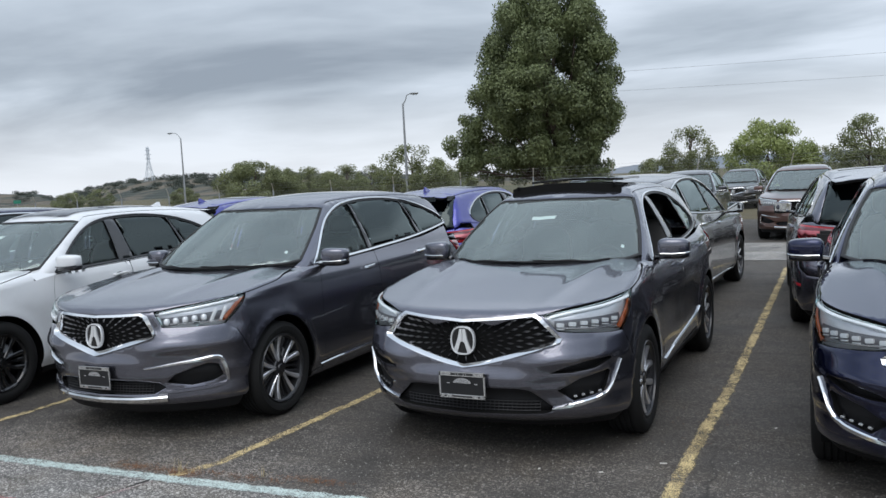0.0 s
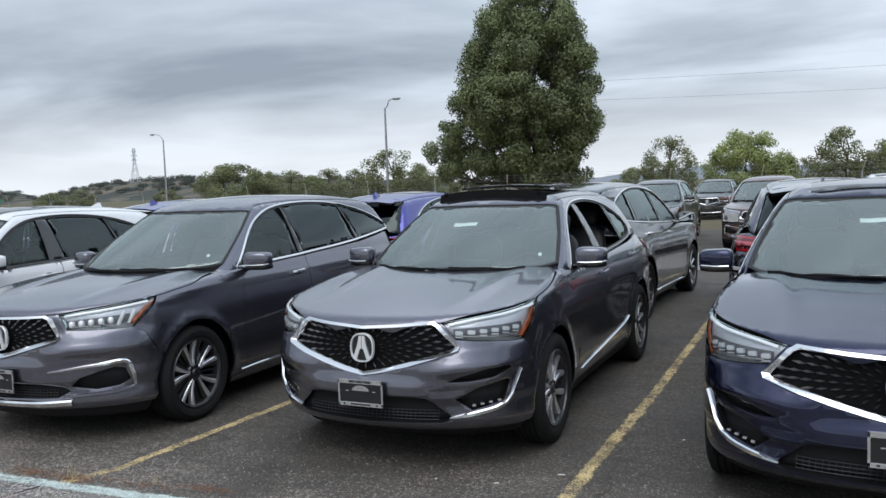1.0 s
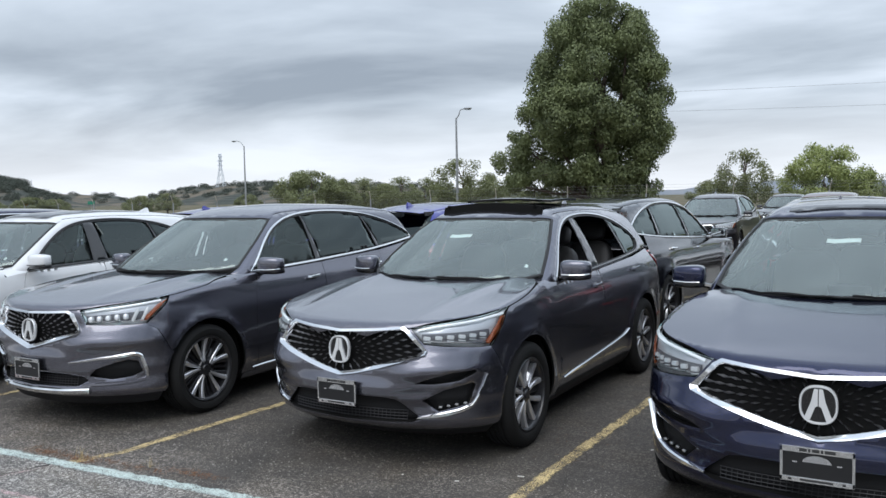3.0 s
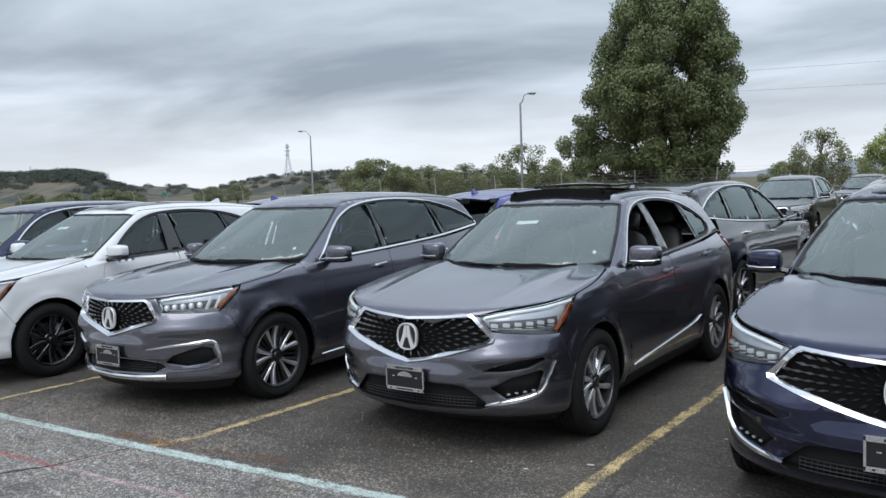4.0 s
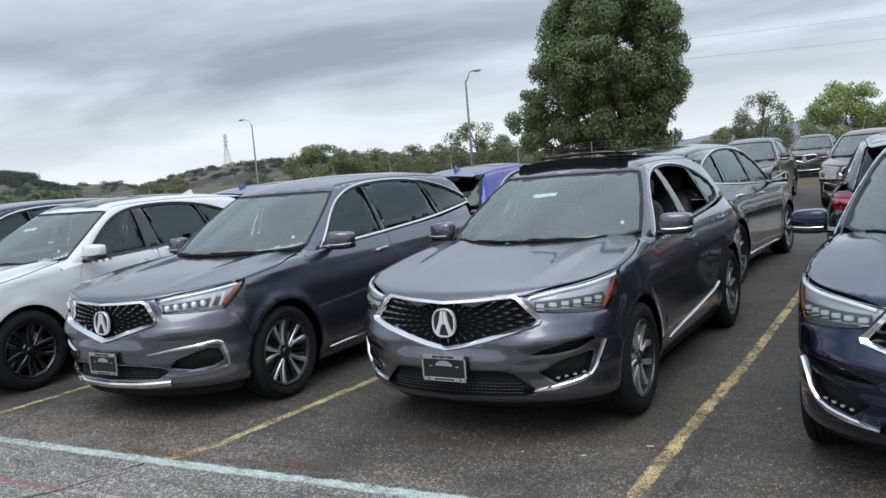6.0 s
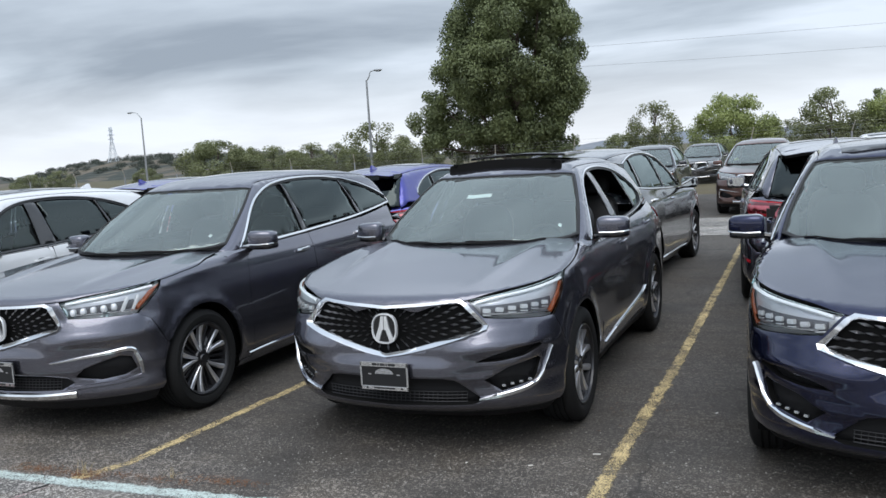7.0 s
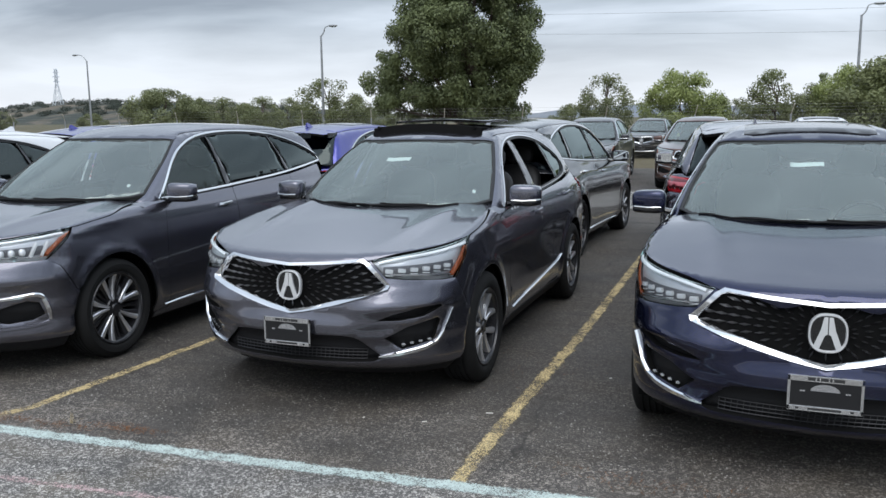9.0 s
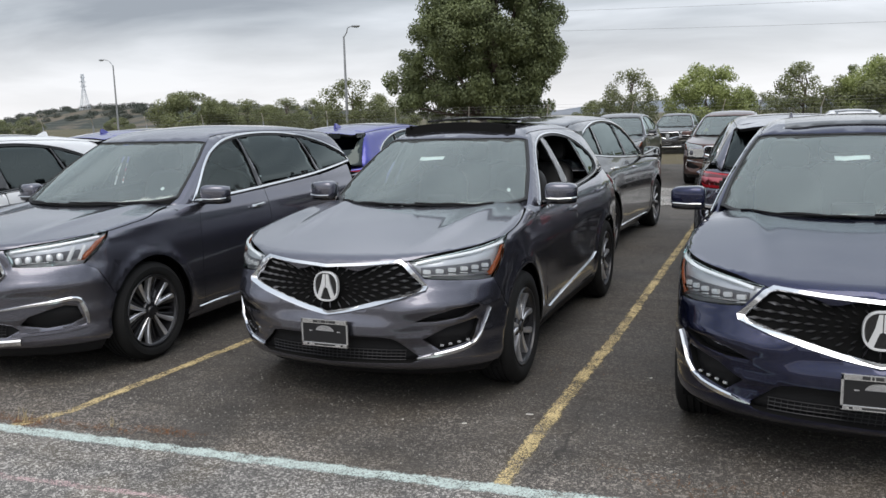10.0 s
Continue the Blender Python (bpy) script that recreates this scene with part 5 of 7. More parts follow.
    roof = mk("roof", top_h, rl, P, holes=rholes, step=0.06, thick=0.02)
    if S["kind"] == "compact":
        rest = np.array([(0, y0 + 0.72), (0.42, y0 + 0.70), (0.42, y0 + 1.28), (0, y0 + 1.30)])
        mk("rear_roof_glass", top_h, mirror_loop(rest), M["gloss_black"], car, off=0.003, thick=0.004, step=0.08)
        mk("sunroof_panel", top_h, mirror_loop(sr), M["gloss_black"], car, off=0.002, thick=0.006, step=0.08)
    # rear glass and spoiler
    rh = [(0, 1.185), (0.50, 1.175), (0.665, 1.19), (0.605, 1.42), (0.565, 1.60), (0, 1.64)]
    fan_h = Fan(high, 2.0, 1)
    rg = fan_h.to2(np.array([high.rear(u, v)[0] for u, v in dense(rh, 0.06, False)]))
    mk("rear_glass", fan_h, mirror_loop(rg), M["glass_privacy"], step=0.08, off=-0.004, thick=0.006)
    spy = S["roof_end"] - 0.02
    sp = np.array([(0, spy), (rx - 0.03, spy), (rx - 0.01, spy + 0.10), (rx - 0.05, spy + 0.34), (0.25, spy + 0.40), (0, spy + 0.41)])
    lip = spline([(spy - 0.1, float(high.top(0.0, spy - 0.1)[0][2])), (spy, float(high.top(0.0, spy)[0][2])), (spy + 0.45, float(high.top(0.0, spy)[0][2]) - 0.045)])
    spf = Form(lambda x, y, z: z - lip(y) + 0.05 * (np.abs(x) / 0.55) ** 2.2, 2.0)
    mk("spoiler", Top(spf), mirror_loop(sp), P, off=0.004, thick=0.03, step=0.07)
    for s in (-1, 1):
        bm = bmesh.new()
        z0 = float(lip(spy + 0.2))
        box(bm, (s * (rx - 0.015), spy + 0.16, z0 - 0.062), (0.016, 0.26, 0.06), None, 0.006)
        part("spoiler_gill", bm, M["gloss_black"], car)
    if fin:
        bm = bmesh.new()
        z0 = float(high.top(0.0, rend - 0.22)[0][2])
        prof = [(-0.10, 0.0), (-0.02, 0.035), (0.045, 0.062), (0.075, 0.060), (0.085, 0.0)]
        L = [bm.verts.new((-0.022 if v == 0 else -0.007, rend - 0.22 + u, z0 + v - 0.004)) for u, v in prof]
        Rr = [bm.verts.new((0.022 if v == 0 else 0.007, rend - 0.22 + u, z0 + v - 0.004)) for u, v in prof]
        bm.faces.new(L), bm.faces.new(Rr[::-1])
        for i in range(4):
            bm.faces.new((L[i], L[i + 1], Rr[i + 1], Rr[i]))
        bmesh.ops.recalc_face_normals(bm, faces=bm.faces)
        part("shark_fin_antenna", bm, P, car)

    # ---- mirrors
    mx, my, mz = S["mirror"]
    for s in (1, -1):
        bm = bmesh.new()
        superform(bm, (s * mx, my, mz + 0.016), (0.115, 0.076, 0.068), 0.52, lambda p: Vector((p.x, p.y * (1.0 - 0.25 * max(0, p.x * s) / 0.13) + 0.25 * max(0, p.x * s), p.z * (1.0 - 0.10 * (p.x * s) / 0.13))), (28, 16))
        mo = part("door_mirror", bm, P, car)
        bm = bmesh.new()
        superform(bm, (s * mx, my + 0.004, mz - 0.046), (0.110, 0.070, 0.028), 0.5, lambda p: Vector((p.x, p.y + 0.25 * max(0, p.x * s), p.z)), (24, 10))
        tube(bm, [(s * (mx - 0.06), my + 0.02, mz - 0.05), (s * (mx - 0.14), my + 0.04, mz - 0.065), (s * (mx - 0.19), my + 0.06, mz - 0.06)], 0.03, 8, flat=0.7)
        part("mirror_foot", bm, M["gloss_black"], mo)
        bm = bmesh.new()
        tube(bm, [(s * (mx - 0.09), my - 0.076, mz - 0.028), (s * mx, my - 0.078, mz - 0.030), (s * (mx + 0.09), my - 0.052, mz - 0.026), (s * (mx + 0.113), my - 0.008, mz - 0.022)], 0.0055, 6)
        part("turn_signal", bm, M["chrome"], mo, "bright turn signal strip")
        bm = bmesh.new()
        box(bm, (s * mx, my + 0.073, mz + 0.012), (0.20, 0.012, 0.115), None, 0.005)
        part("mirror_glass", bm, M["mirror"], mo)

    # ---- plate frame with a dealer's insert
    bm = bmesh.new()
    pz = S["plate_z"]
    py = float(low.front(0.0, pz)[0][1]) - 0.022
    for c, s in (((0, py, pz + 0.070), (0.318, 0.012, 0.028)), ((0, py, pz - 0.072), (0.318, 0.012, 0.024)), ((-0.153, py, pz), (0.012, 0.012, 0.166)), ((0.153, py, pz), (0.012, 0.012, 0.166))):
        box(bm, c, s, None, 0.002)
    pl = part("plate_frame", bm, M["chrome"], car, "silver plate frame with unreadable print")
    bm = bmesh.new()
    box(bm, (0, py + 0.005, pz), (0.30, 0.010, 0.155), None, 0.002)
    box(bm, (0, py + 0.016, pz), (0.16, 0.02, 0.10))
    part("plate_insert", bm, M["plate_insert"], pl)
    bm = bmesh.new()
    x = -0.075
    for wdt in (0.032, 0.01, 0.032, 0.01, 0.045):
        box(bm, (x + wdt / 2, py - 0.0065, pz + 0.070), (wdt, 0.002, 0.015))
        x += wdt + 0.006
    box(bm, (0.0, py - 0.0065, pz - 0.072), (0.14, 0.002, 0.010))
    for s in (-1, 1):
        box(bm, (s * 0.115, py - 0.0065, pz - 0.072), (0.014, 0.002, 0.010))
    tagged(part("dealer_print", bm, M["print_dark"], pl), kind="stuff")
    bm = bmesh.new()
    vs = [bm.verts.new((0.062 * math.cos(a), py - 0.0015, pz + 0.012 + 0.034 * math.sin(a))) for a in np.linspace(0, math.pi, 14)]
    bm.faces.new(vs)
    for s in (-1, 1):
        for dz in (0.02, ):
            box(bm, (s * 0.095, py - 0.001, pz + 0.01), (0.022, 0.002, 0.007))
    tagged(part("insert_print", bm, M["lamp_silver"], pl), kind="stuff")

    # ---- wheels
    ws_ = wheel_style or S["wheel"]
    first = None
    off = S["track"]
    for s, y, turn in ((1, 0, 0.2), (-1, 0, 1.1), (1, aw, 0.7), (-1, aw, 0.4)):
        m = Matrix.Translation((s * off, y, ty)) @ (Matrix.Rotation(math.pi, 4, "Z") if s < 0 else Matrix()) @ Matrix.Rotation(turn, 4, "X")
        if first is None:
            first = build_wheel(S, car, ws_)
            first.matrix_basis = m
        else:
            copy_thing(first, m)

    # ---- underbody, wheel wells, cabin
    bm = bmesh.new()
    xw = off - S["tyre_w"] / 2 - 0.045
    box(bm, (0, (S["rear"] - 0.75) / 2, 0.55), (2 * xw, S["rear"] + 0.75 - 0.40, 0.58))
    box(bm, (0, -0.60, 0.52), (0.90, 0.42, 0.50))
    box(bm, (0, aw / 2, 0.50), (1.70, aw - 2 * ar - 0.06, 0.46))
    box(bm, (0, -0.50, 0.55), (1.40, 0.16, 0.52))
    box(bm, (0, aw + 0.60, 0.55), (1.5, 0.26, 0.5))
    for yc in (0, aw):
        for s in (-1, 1):
            lathe_pts = [(ar + 0.015, xw - 0.02), (ar + 0.015, 0.90)]
            n = 24
            a_ = [[bm.verts.new((s * x, yc + (r_) * math.cos(t), ty + r_ * math.sin(t))) for r_, x in lathe_pts] for t in np.linspace(radians(-20), radians(200), n)]
            for p, q in zip(a_, a_[1:]):
                bm.faces.new((p[0], p[1], q[1], q[0]))
    part("underbody", bm, M["liner"], car, smooth=False)
    bm = bmesh.new()
    dz = S["belt"](0.7) - 0.07
    # dashboard: a rounded shelf under the screen
    pr = [(0.30, dz + 0.0), (0.50, dz + 0.045), (0.78, dz + 0.055), (0.92, dz + 0.03), (0.98, dz - 0.05), (0.96, dz - 0.25), (0.30, dz - 0.25)]
    A = [bm.verts.new((-0.72, u, v)) for u, v in pr]
    B = [bm.verts.new((0.72, u, v)) for u, v in pr]
    bm.faces.new(A), bm.faces.new(B[::-1])
    for i in range(len(pr)):
        j = (i + 1) % len(pr)
        bm.faces.new((A[i], A[j], B[j], B[i]))
    box(bm, (0, 0.88, dz + 0.075), (0.26, 0.03, 0.12), None, 0.012)
    superform(bm, (0.36, 0.86, dz + 0.05), (0.20, 0.12, 0.05), 0.6)
    box(bm, (0, 1.35, 0.72), (0.30, 1.0, 0.22), None, 0.04)
    bmesh.ops.recalc_face_normals(bm, faces=bm.faces)
    part("dashboard", bm, M["cabin"], car)
    bm = bmesh.new()
    ring = Matrix.Translation((0.36, 1.10, dz - 0.02)) @ Matrix.Rotation(radians(-24), 4, "X")
    pts = [ring @ Vector((0.185 * math.cos(a), 0, 0.185 * math.sin(a))) for a in np.linspace(0, 2 * math.pi, 33)]
    tube(bm, pts, 0.015, 8, False)
    superform(bm, ring @ Vector((0, 0, -0.01)), (0.06, 0.03, 0.05), 0.7)
    for a in (0.1, math.pi - 0.1, -math.pi / 2):
        tube(bm, [ring @ Vector((0.04 * math.cos(a), 0, 0.04 * math.sin(a))), ring @ Vector((0.18 * math.cos(a), 0, 0.18 * math.sin(a)))], 0.014, 6)
    part("steering_wheel", bm, M["leather"], car)
    rows = [(1.55, (0.37, -0.37)), (2.42, (0.40, 0.0, -0.40))]
    for y, xs in rows:
        for x in xs:
            bm = bmesh.new()
            superform(bm, (x, y - 0.10, 0.70), (0.24, 0.27, 0.10), 0.45)
            tilt = Matrix.Rotation(radians(-16), 4, "X")
            b2 = bmesh.new()
            superform(b2, (0, 0, 0.30), (0.235, 0.085, 0.34), 0.5)
            superform(b2, (0, 0.0, 0.745), (0.135, 0.05, 0.09), 0.55)
            for s in (-1, 1):
                tube(b2, [(s * 0.06, 0, 0.60), (s * 0.06, 0, 0.70)], 0.008, 6)
            bmesh.ops.transform(b2, matrix=Matrix.Translation((x, y + 0.14, 0.70)) @ tilt, verts=b2.verts)
            tmp = bpy.data.meshes.new("tmp")
            b2.to_mesh(tmp)
            b2.free()
            bm.from_mesh(tmp)
            bpy.data.meshes.remove(tmp)
            part("seat", bm, M[seats], car)
    bm = bmesh.new()
    box(bm, (0, 1.8, 0.60), (1.5, 2.6, 0.06))
    for s in (-1, 1):
        box(bm, (s * 0.80, 1.6, 0.80), (0.05, 2.0, 0.42), None, 0.02)
    box(bm, (0, S["wb"] + 0.52, 0.84), (1.4, 0.9, 0.50), None, 0.03)
    part("cabin_trim", bm, M["cabin"], car, smooth=False)
    bm = bmesh.new()
    ys = np.linspace(S["screen_top"][0][1] + 0.05, rend - 0.1, 14)
    xs = np.linspace(-rx, rx, 9)
    g = [[bm.verts.new((x, y, float(high.top(abs(x), y)[0][2]) - 0.045)) for x in xs] for y in ys]
    for a, b in zip(g, g[1:]):
        for i in range(8):
            bm.faces.new((a[i], a[i + 1], b[i + 1], b[i]))
    part("headliner", bm, M["cabin"] if seats == "leather" else M["leather_pale"], car)
    return car


def repaint(car, body, swap):
    """Gives a copied car its own colour, and other trim where it has it."""
    for o in car.children_recursive:
        if o.type == "MESH" and o.data.materials and o.data.materials[0]:
            was = o.data.materials[0].name
            to = body if "paint" in was and "alloy" not in was else swap.get(was)
            if to:
                o.material_slots[0].link = "OBJECT"
                o.material_slots[0].material = M[to]


def open_roof(S, car):
    """The open sunroof: the front panel has slid up and back; a black wind deflector stands at the front."""
    _, high = forms(S)
    y0 = S["screen_top"][-1][1] + 0.16
    sr = np.array([(0, y0 + 0.36), (0.36, y0 + 0.375), (0.42, y0 + 0.41), (0.42, y0 + 1.04), (0, y0 + 1.06)])
    me = drape("sunroof_panel", Top(high), mirror_loop(sr), step=0.07, off=0.062, thick=0.02)
    part("sunroof_panel", me, M["gloss_black"], car, "dark glass sunroof panel, slid open")
    bm = bmesh.new()
    xs = np.linspace(-0.485, 0.485, 25)
    foot = high.top(np.abs(xs), np.full(25, y0 + 0.02) + 0.03 * (xs / 0.485) ** 2)
    foot[:, 0] = xs
    v = [[bm.verts.new(p + np.array(d)) for p in foot] for d in ((0, 0, -0.01), (0, 0.03, 0.066), (0, 0.055, 0.068), (0, 0.05, -0.01))]
    for a, b in zip(v, v[1:]):
        for i in range(24):
            bm.faces.new((a[i], a[i + 1], b[i + 1], b[i]))
    for s in (0, 24):
        bm.faces.new([r[s] for r in v])
    for s in (-1, 1):
        tube(bm, [(s * 0.43, y0 + 0.05, 1.70), (s * 0.43, y0 + 0.30, 1.69), (s * 0.43, y0 + 0.62, 1.675)], 0.014, 6)
    bmesh.ops.recalc_face_normals(bm, faces=bm.faces)
    part("wind_deflector", bm, M["liner"], car, "raised black wind deflector of the open sunroof")


M["lens_block"] = plain("projector_block", (0.80, 0.82, 0.85), 0.12, 0.15, 0.8, vary=0.10)
M["lamp_tray"] = plain("dark_lamp_tray", (0.15, 0.15, 0.165), 0.3, 0.5)
M["stud"] = plain("dark_chrome_stud", (0.42, 0.42, 0.44), 0.36, 1.0, vary=0.1)
M["emblem"] = plain("polished_emblem_metal", (0.86, 0.87, 0.88), 0.22, 0.6, 0.5, vary=0.03)
M["mirror"] = plain("mirror_silver", (0.85, 0.87, 0.87), 0.02, 1.0, vary=0.0)

S_C, S_L = compact_suv(), large_suv()
# the row that faces the camera
compact_navy = build_car(S_C, "compact_suv", "paint_navy", "dark blue metallic compact SUV with closed sunroof and pale seats", seats="leather_pale", fine=0.040)
compact_navy.matrix_basis = pose(1.19, 5.68, 0, 0, 0, -1.0)
large_grey = build_car(S_L, "large_suv", "paint_grey", "steel grey three-row SUV with machined wheels and closed windows", fine=0.042, fin=False)
large_grey.matrix_basis = pose(-4.60, 5.65, 0, 0, 0, -0.6)


def parked(src, body, label, m, swap=None):
    """Another car of the same make, in its own colour."""
    c = copy_thing(src, m)
    repaint(c, body, swap or {})
    tagged(c, label)
    return c


compact_grey = parked(compact_navy, "paint_grey", "steel grey compact SUV with open sunroof and open side windows", pose(-1.742, 5.95, 0, 0, 0, -1.3), {"pale_parchment_leather": "leather"})
for o in list(compact_grey.children):
    base = o.name.split(".")[0]
    wide = sum((v.co.x for v in o.data.vertices), 0.0) / max(1, len(o.data.vertices))
    if base == "sunroof_panel" or (base in ("front_window", "rear_window") and wide > 0):
        bpy.data.objects.remove(o)
open_roof(S_C, compact_grey)
compact_white = parked(compact_navy, "paint_white", "white compact SUV with black wheels and dark window trim", pose(-7.35, 5.24, 0, 0, 0, -0.6), {"bright_chrome": "gloss_black", "machined_alloy": "alloy_black", "dark_painted_alloy": "alloy_black", "pale_parchment_leather": "leather"})

parked(large_grey, "paint_navy", "dark blue three-row SUV beside the white one", pose(-10.15, 5.75, 0, 0, 0, -0.6))
# the row behind, tails to the camera
parked(large_grey, "paint_dark", "dark grey three-row SUV seen from behind, parked nose away", pose(-1.84, 14.0, 0, 0, 0, 176))
parked(compact_navy, "paint_grey", "dark grey compact SUV seen from behind with red tail lights", pose(0.78, 13.25, 0, 0, 0, 182.7))
parked(compact_navy, "paint_blue", "bright blue compact SUV seen from behind with a roof spoiler", pose(-4.75, 13.85, 0, 0, 0, 178.5))
parked(compact_navy, "paint_blue", "bright blue compact SUV behind the white one", pose(-8.9, 13.9, 0, 0, 0, 178.5))
# across the aisle, facing it, and behind the fence
parked(large_grey, "paint_brown", "dark bronze three-row SUV facing the aisle", pose(-0.15, 21.9, 0, 0, 0, -1))
parked(large_grey, "paint_black", "black three-row SUV facing the aisle", pose(-3.25, 23.6, 0, 0, 0, -1))
parked(compact_navy, "paint_dark", "dark grey compact SUV facing the aisle", pose(-6.1, 23.4, 0, 0, 0, -1))
parked(compact_navy, "paint_white", "white compact SUV beside the bronze one", pose(2.75, 22.9, 0, 0, 0, -1))
parked(compact_navy, "paint_red", "red compact SUV at the end of the far row", pose(5.6, 24.2, 0, 0, 0, -1))
parked(large_grey, "paint_black", "black three-row SUV standing behind the wire fence", pose(-3.1, 38.5, -0.06, 0, 0, -4))


# ---------------------------------------------------------------- ground
def mixed(nt, n, l, fac, a, b):
    m = n("ShaderNodeMix")
    m.data_type = "RGBA"
    for v, k in ((fac, "Factor"), (a, "A"), (b, "B")):
        if isinstance(v, (tuple, float, int)):
            m.inputs[k].default_value = (*v, 1) if isinstance(v, tuple) else v
        else:
            l(v, m.inputs[k])
    return m.outputs["Result"]


def noise_node(n, l, vec, scale, detail=4, rough=0.55, dist=0.0):
    t = n("ShaderNodeTexNoise")
    t.inputs["Scale"].default_value, t.inputs["Detail"].default_value = scale, detail
    t.inputs["Roughness"].default_value, t.inputs["Distortion"].default_value = rough, dist
    l(vec, t.inputs["Vector"])
    return t.outputs["Fac"]


def band(n, l, v, a, b, lo=0.0, hi=1.0):
    m = n("ShaderNodeMapRange")
    for k, q in (("From Min", a), ("From Max", b), ("To Min", lo), ("To Max", hi)):
        m.inputs[k].default_value = q
    l(v, m.inputs["Value"])
    return m.outputs[0]


def asphalt_nodes(nt, n, l, vec, tone):
    """Stone chips in dark binder, with stains, worn patches and hair cracks. Returns colour and height."""
    chip = n("ShaderNodeTexVoronoi")
    chip.inputs["Scale"].default_value = 80
    l(vec, chip.inputs["Vector"])
    sep = n("ShaderNodeSeparateColor")
    l(chip.outputs["Color"], sep.inputs[0])
    fine = n("ShaderNodeTexVoronoi")
    fine.inputs["Scale"].default_value = 260
    l(vec, fine.inputs["Vector"])
    sep2 = n("ShaderNodeSeparateColor")
    l(fine.outputs["Color"], sep2.inputs[0])
    base = mixed(nt, n, l, noise_node(n, l, vec, 0.9, 6, 0.6), tuple(c * 0.62 for c in tone), tuple(c * 1.35 for c in tone))
    warm = mixed(nt, n, l, band(n, l, noise_node(n, l, vec, 2.6, 5), 0.45, 0.75), base, (tone[0] * 1.25, tone[1] * 1.12, tone[2] * 0.9))
    stones = mixed(nt, n, l, band(n, l, sep.outputs[0], 0.70, 1.0, 0, 1.0), warm, (tone[0] * 4.6, tone[1] * 4.6, tone[2] * 4.5))
    grit = mixed(nt, n, l, band(n, l, sep2.outputs[1], 0.25, 0.0, 0, 0.55), stones, (0.015, 0.015, 0.015))
    pale = mixed(nt, n, l, band(n, l, sep2.outputs[0], 0.86, 1.0, 0, 1.0), grit, (tone[0] * 7.2, tone[1] * 7.2, tone[2] * 7.0))
    # oil and tyre stains
    oil = band(n, l, noise_node(n, l, vec, 0.7, 4, 0.55, 0.6), 0.50, 0.68, 0, 0.62)
    pale = mixed(nt, n, l, oil, pale, (0.032, 0.030, 0.028))
    # weathered streaks across the stalls, and dusty paler patches
    st = n("ShaderNodeMapping")
    st.inputs["Scale"].default_value = (0.8, 5.5, 1)
    l(vec, st.inputs[0])
    pale = mixed(nt, n, l, band(n, l, noise_node(n, l, st.outputs[0], 1.6, 7, 0.68, 0.7), 0.50, 0.68, 0, 0.50), pale, (0.026, 0.024, 0.022))
    pale = mixed(nt, n, l, band(n, l, noise_node(n, l, vec, 1.9, 7, 0.66, 0.9), 0.52, 0.74, 0, 0.42), pale, tuple(c * 2.1 for c in tone))
    # hair cracks
    cr = n("ShaderNodeTexVoronoi")
    cr.feature = "DISTANCE_TO_EDGE"
    cr.inputs["Scale"].default_value = 0.42
    wob = n("ShaderNodeVectorMath")
    wob.operation = "MULTIPLY_ADD"
    nz = n("ShaderNodeTexNoise")
    nz.inputs["Scale"].default_value, nz.inputs["Detail"].default_value = 3.0, 6
    l(vec, nz.inputs["Vector"])
    l(nz.outputs["Color"], wob.inputs[0])
    wob.inputs[1].default_value = (0.35, 0.35, 0)
    l(vec, wob.inputs[2])
    l(wob.outputs[0], cr.inputs["Vector"])
    line = band(n, l, cr.outputs["Distance"], 0.0, 0.006, 0.8, 0.0)
    gate = n("ShaderNodeMath")
    gate.operation = "MULTIPLY"
    l(line, gate.inputs[0])
    l(band(n, l, noise_node(n, l, vec, 0.35, 2), 0.42, 0.58), gate.inputs[1])
    col = mixed(nt, n, l, gate.outputs[0], pale, (0.012, 0.012, 0.012))
    hsum = n("ShaderNodeMath")
    hsum.operation = "ADD"
    l(sep.outputs[0], hsum.inputs[0]), l(sep2.outputs[0], hsum.inputs[1])
    return col, hsum.outputs[0]


def asphalt(name, tone, rough=0.82, stall=False):
    m, nt, b, n, l = material(name)
    co = n("ShaderNodeTexCoord")
    vec = co.outputs["Object"]
    col, h = asphalt_nodes(nt, n, l, vec, tone)
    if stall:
        # mottled brown-black with a ragged edge, darker from the stalls' mouth inwards
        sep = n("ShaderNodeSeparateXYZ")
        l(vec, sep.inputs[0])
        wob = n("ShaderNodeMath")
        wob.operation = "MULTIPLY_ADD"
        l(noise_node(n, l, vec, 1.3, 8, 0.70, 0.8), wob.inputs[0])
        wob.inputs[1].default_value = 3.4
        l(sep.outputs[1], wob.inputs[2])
        mottle = mixed(nt, n, l, noise_node(n, l, vec, 30, 5, 0.7), (0.015, 0.013, 0.011), (0.060, 0.052, 0.044))
        col = mixed(nt, n, l, band(n, l, wob.outputs[0], 5.6, 7.0, 0.0, 0.66), col, mottle)
    l(col, b.inputs["Base Color"])
    l(band(n, l, noise_node(n, l, vec, 0.8, 5), 0.3, 0.7, rough - 0.12, rough + 0.1), b.inputs["Roughness"])
    bp = n("ShaderNodeBump")
    bp.inputs["Strength"].default_value, bp.inputs["Distance"].default_value = 0.55, 0.006
    l(h, bp.inputs["Height"])
    l(bp.outputs[0], b.inputs["Normal"])
    return m


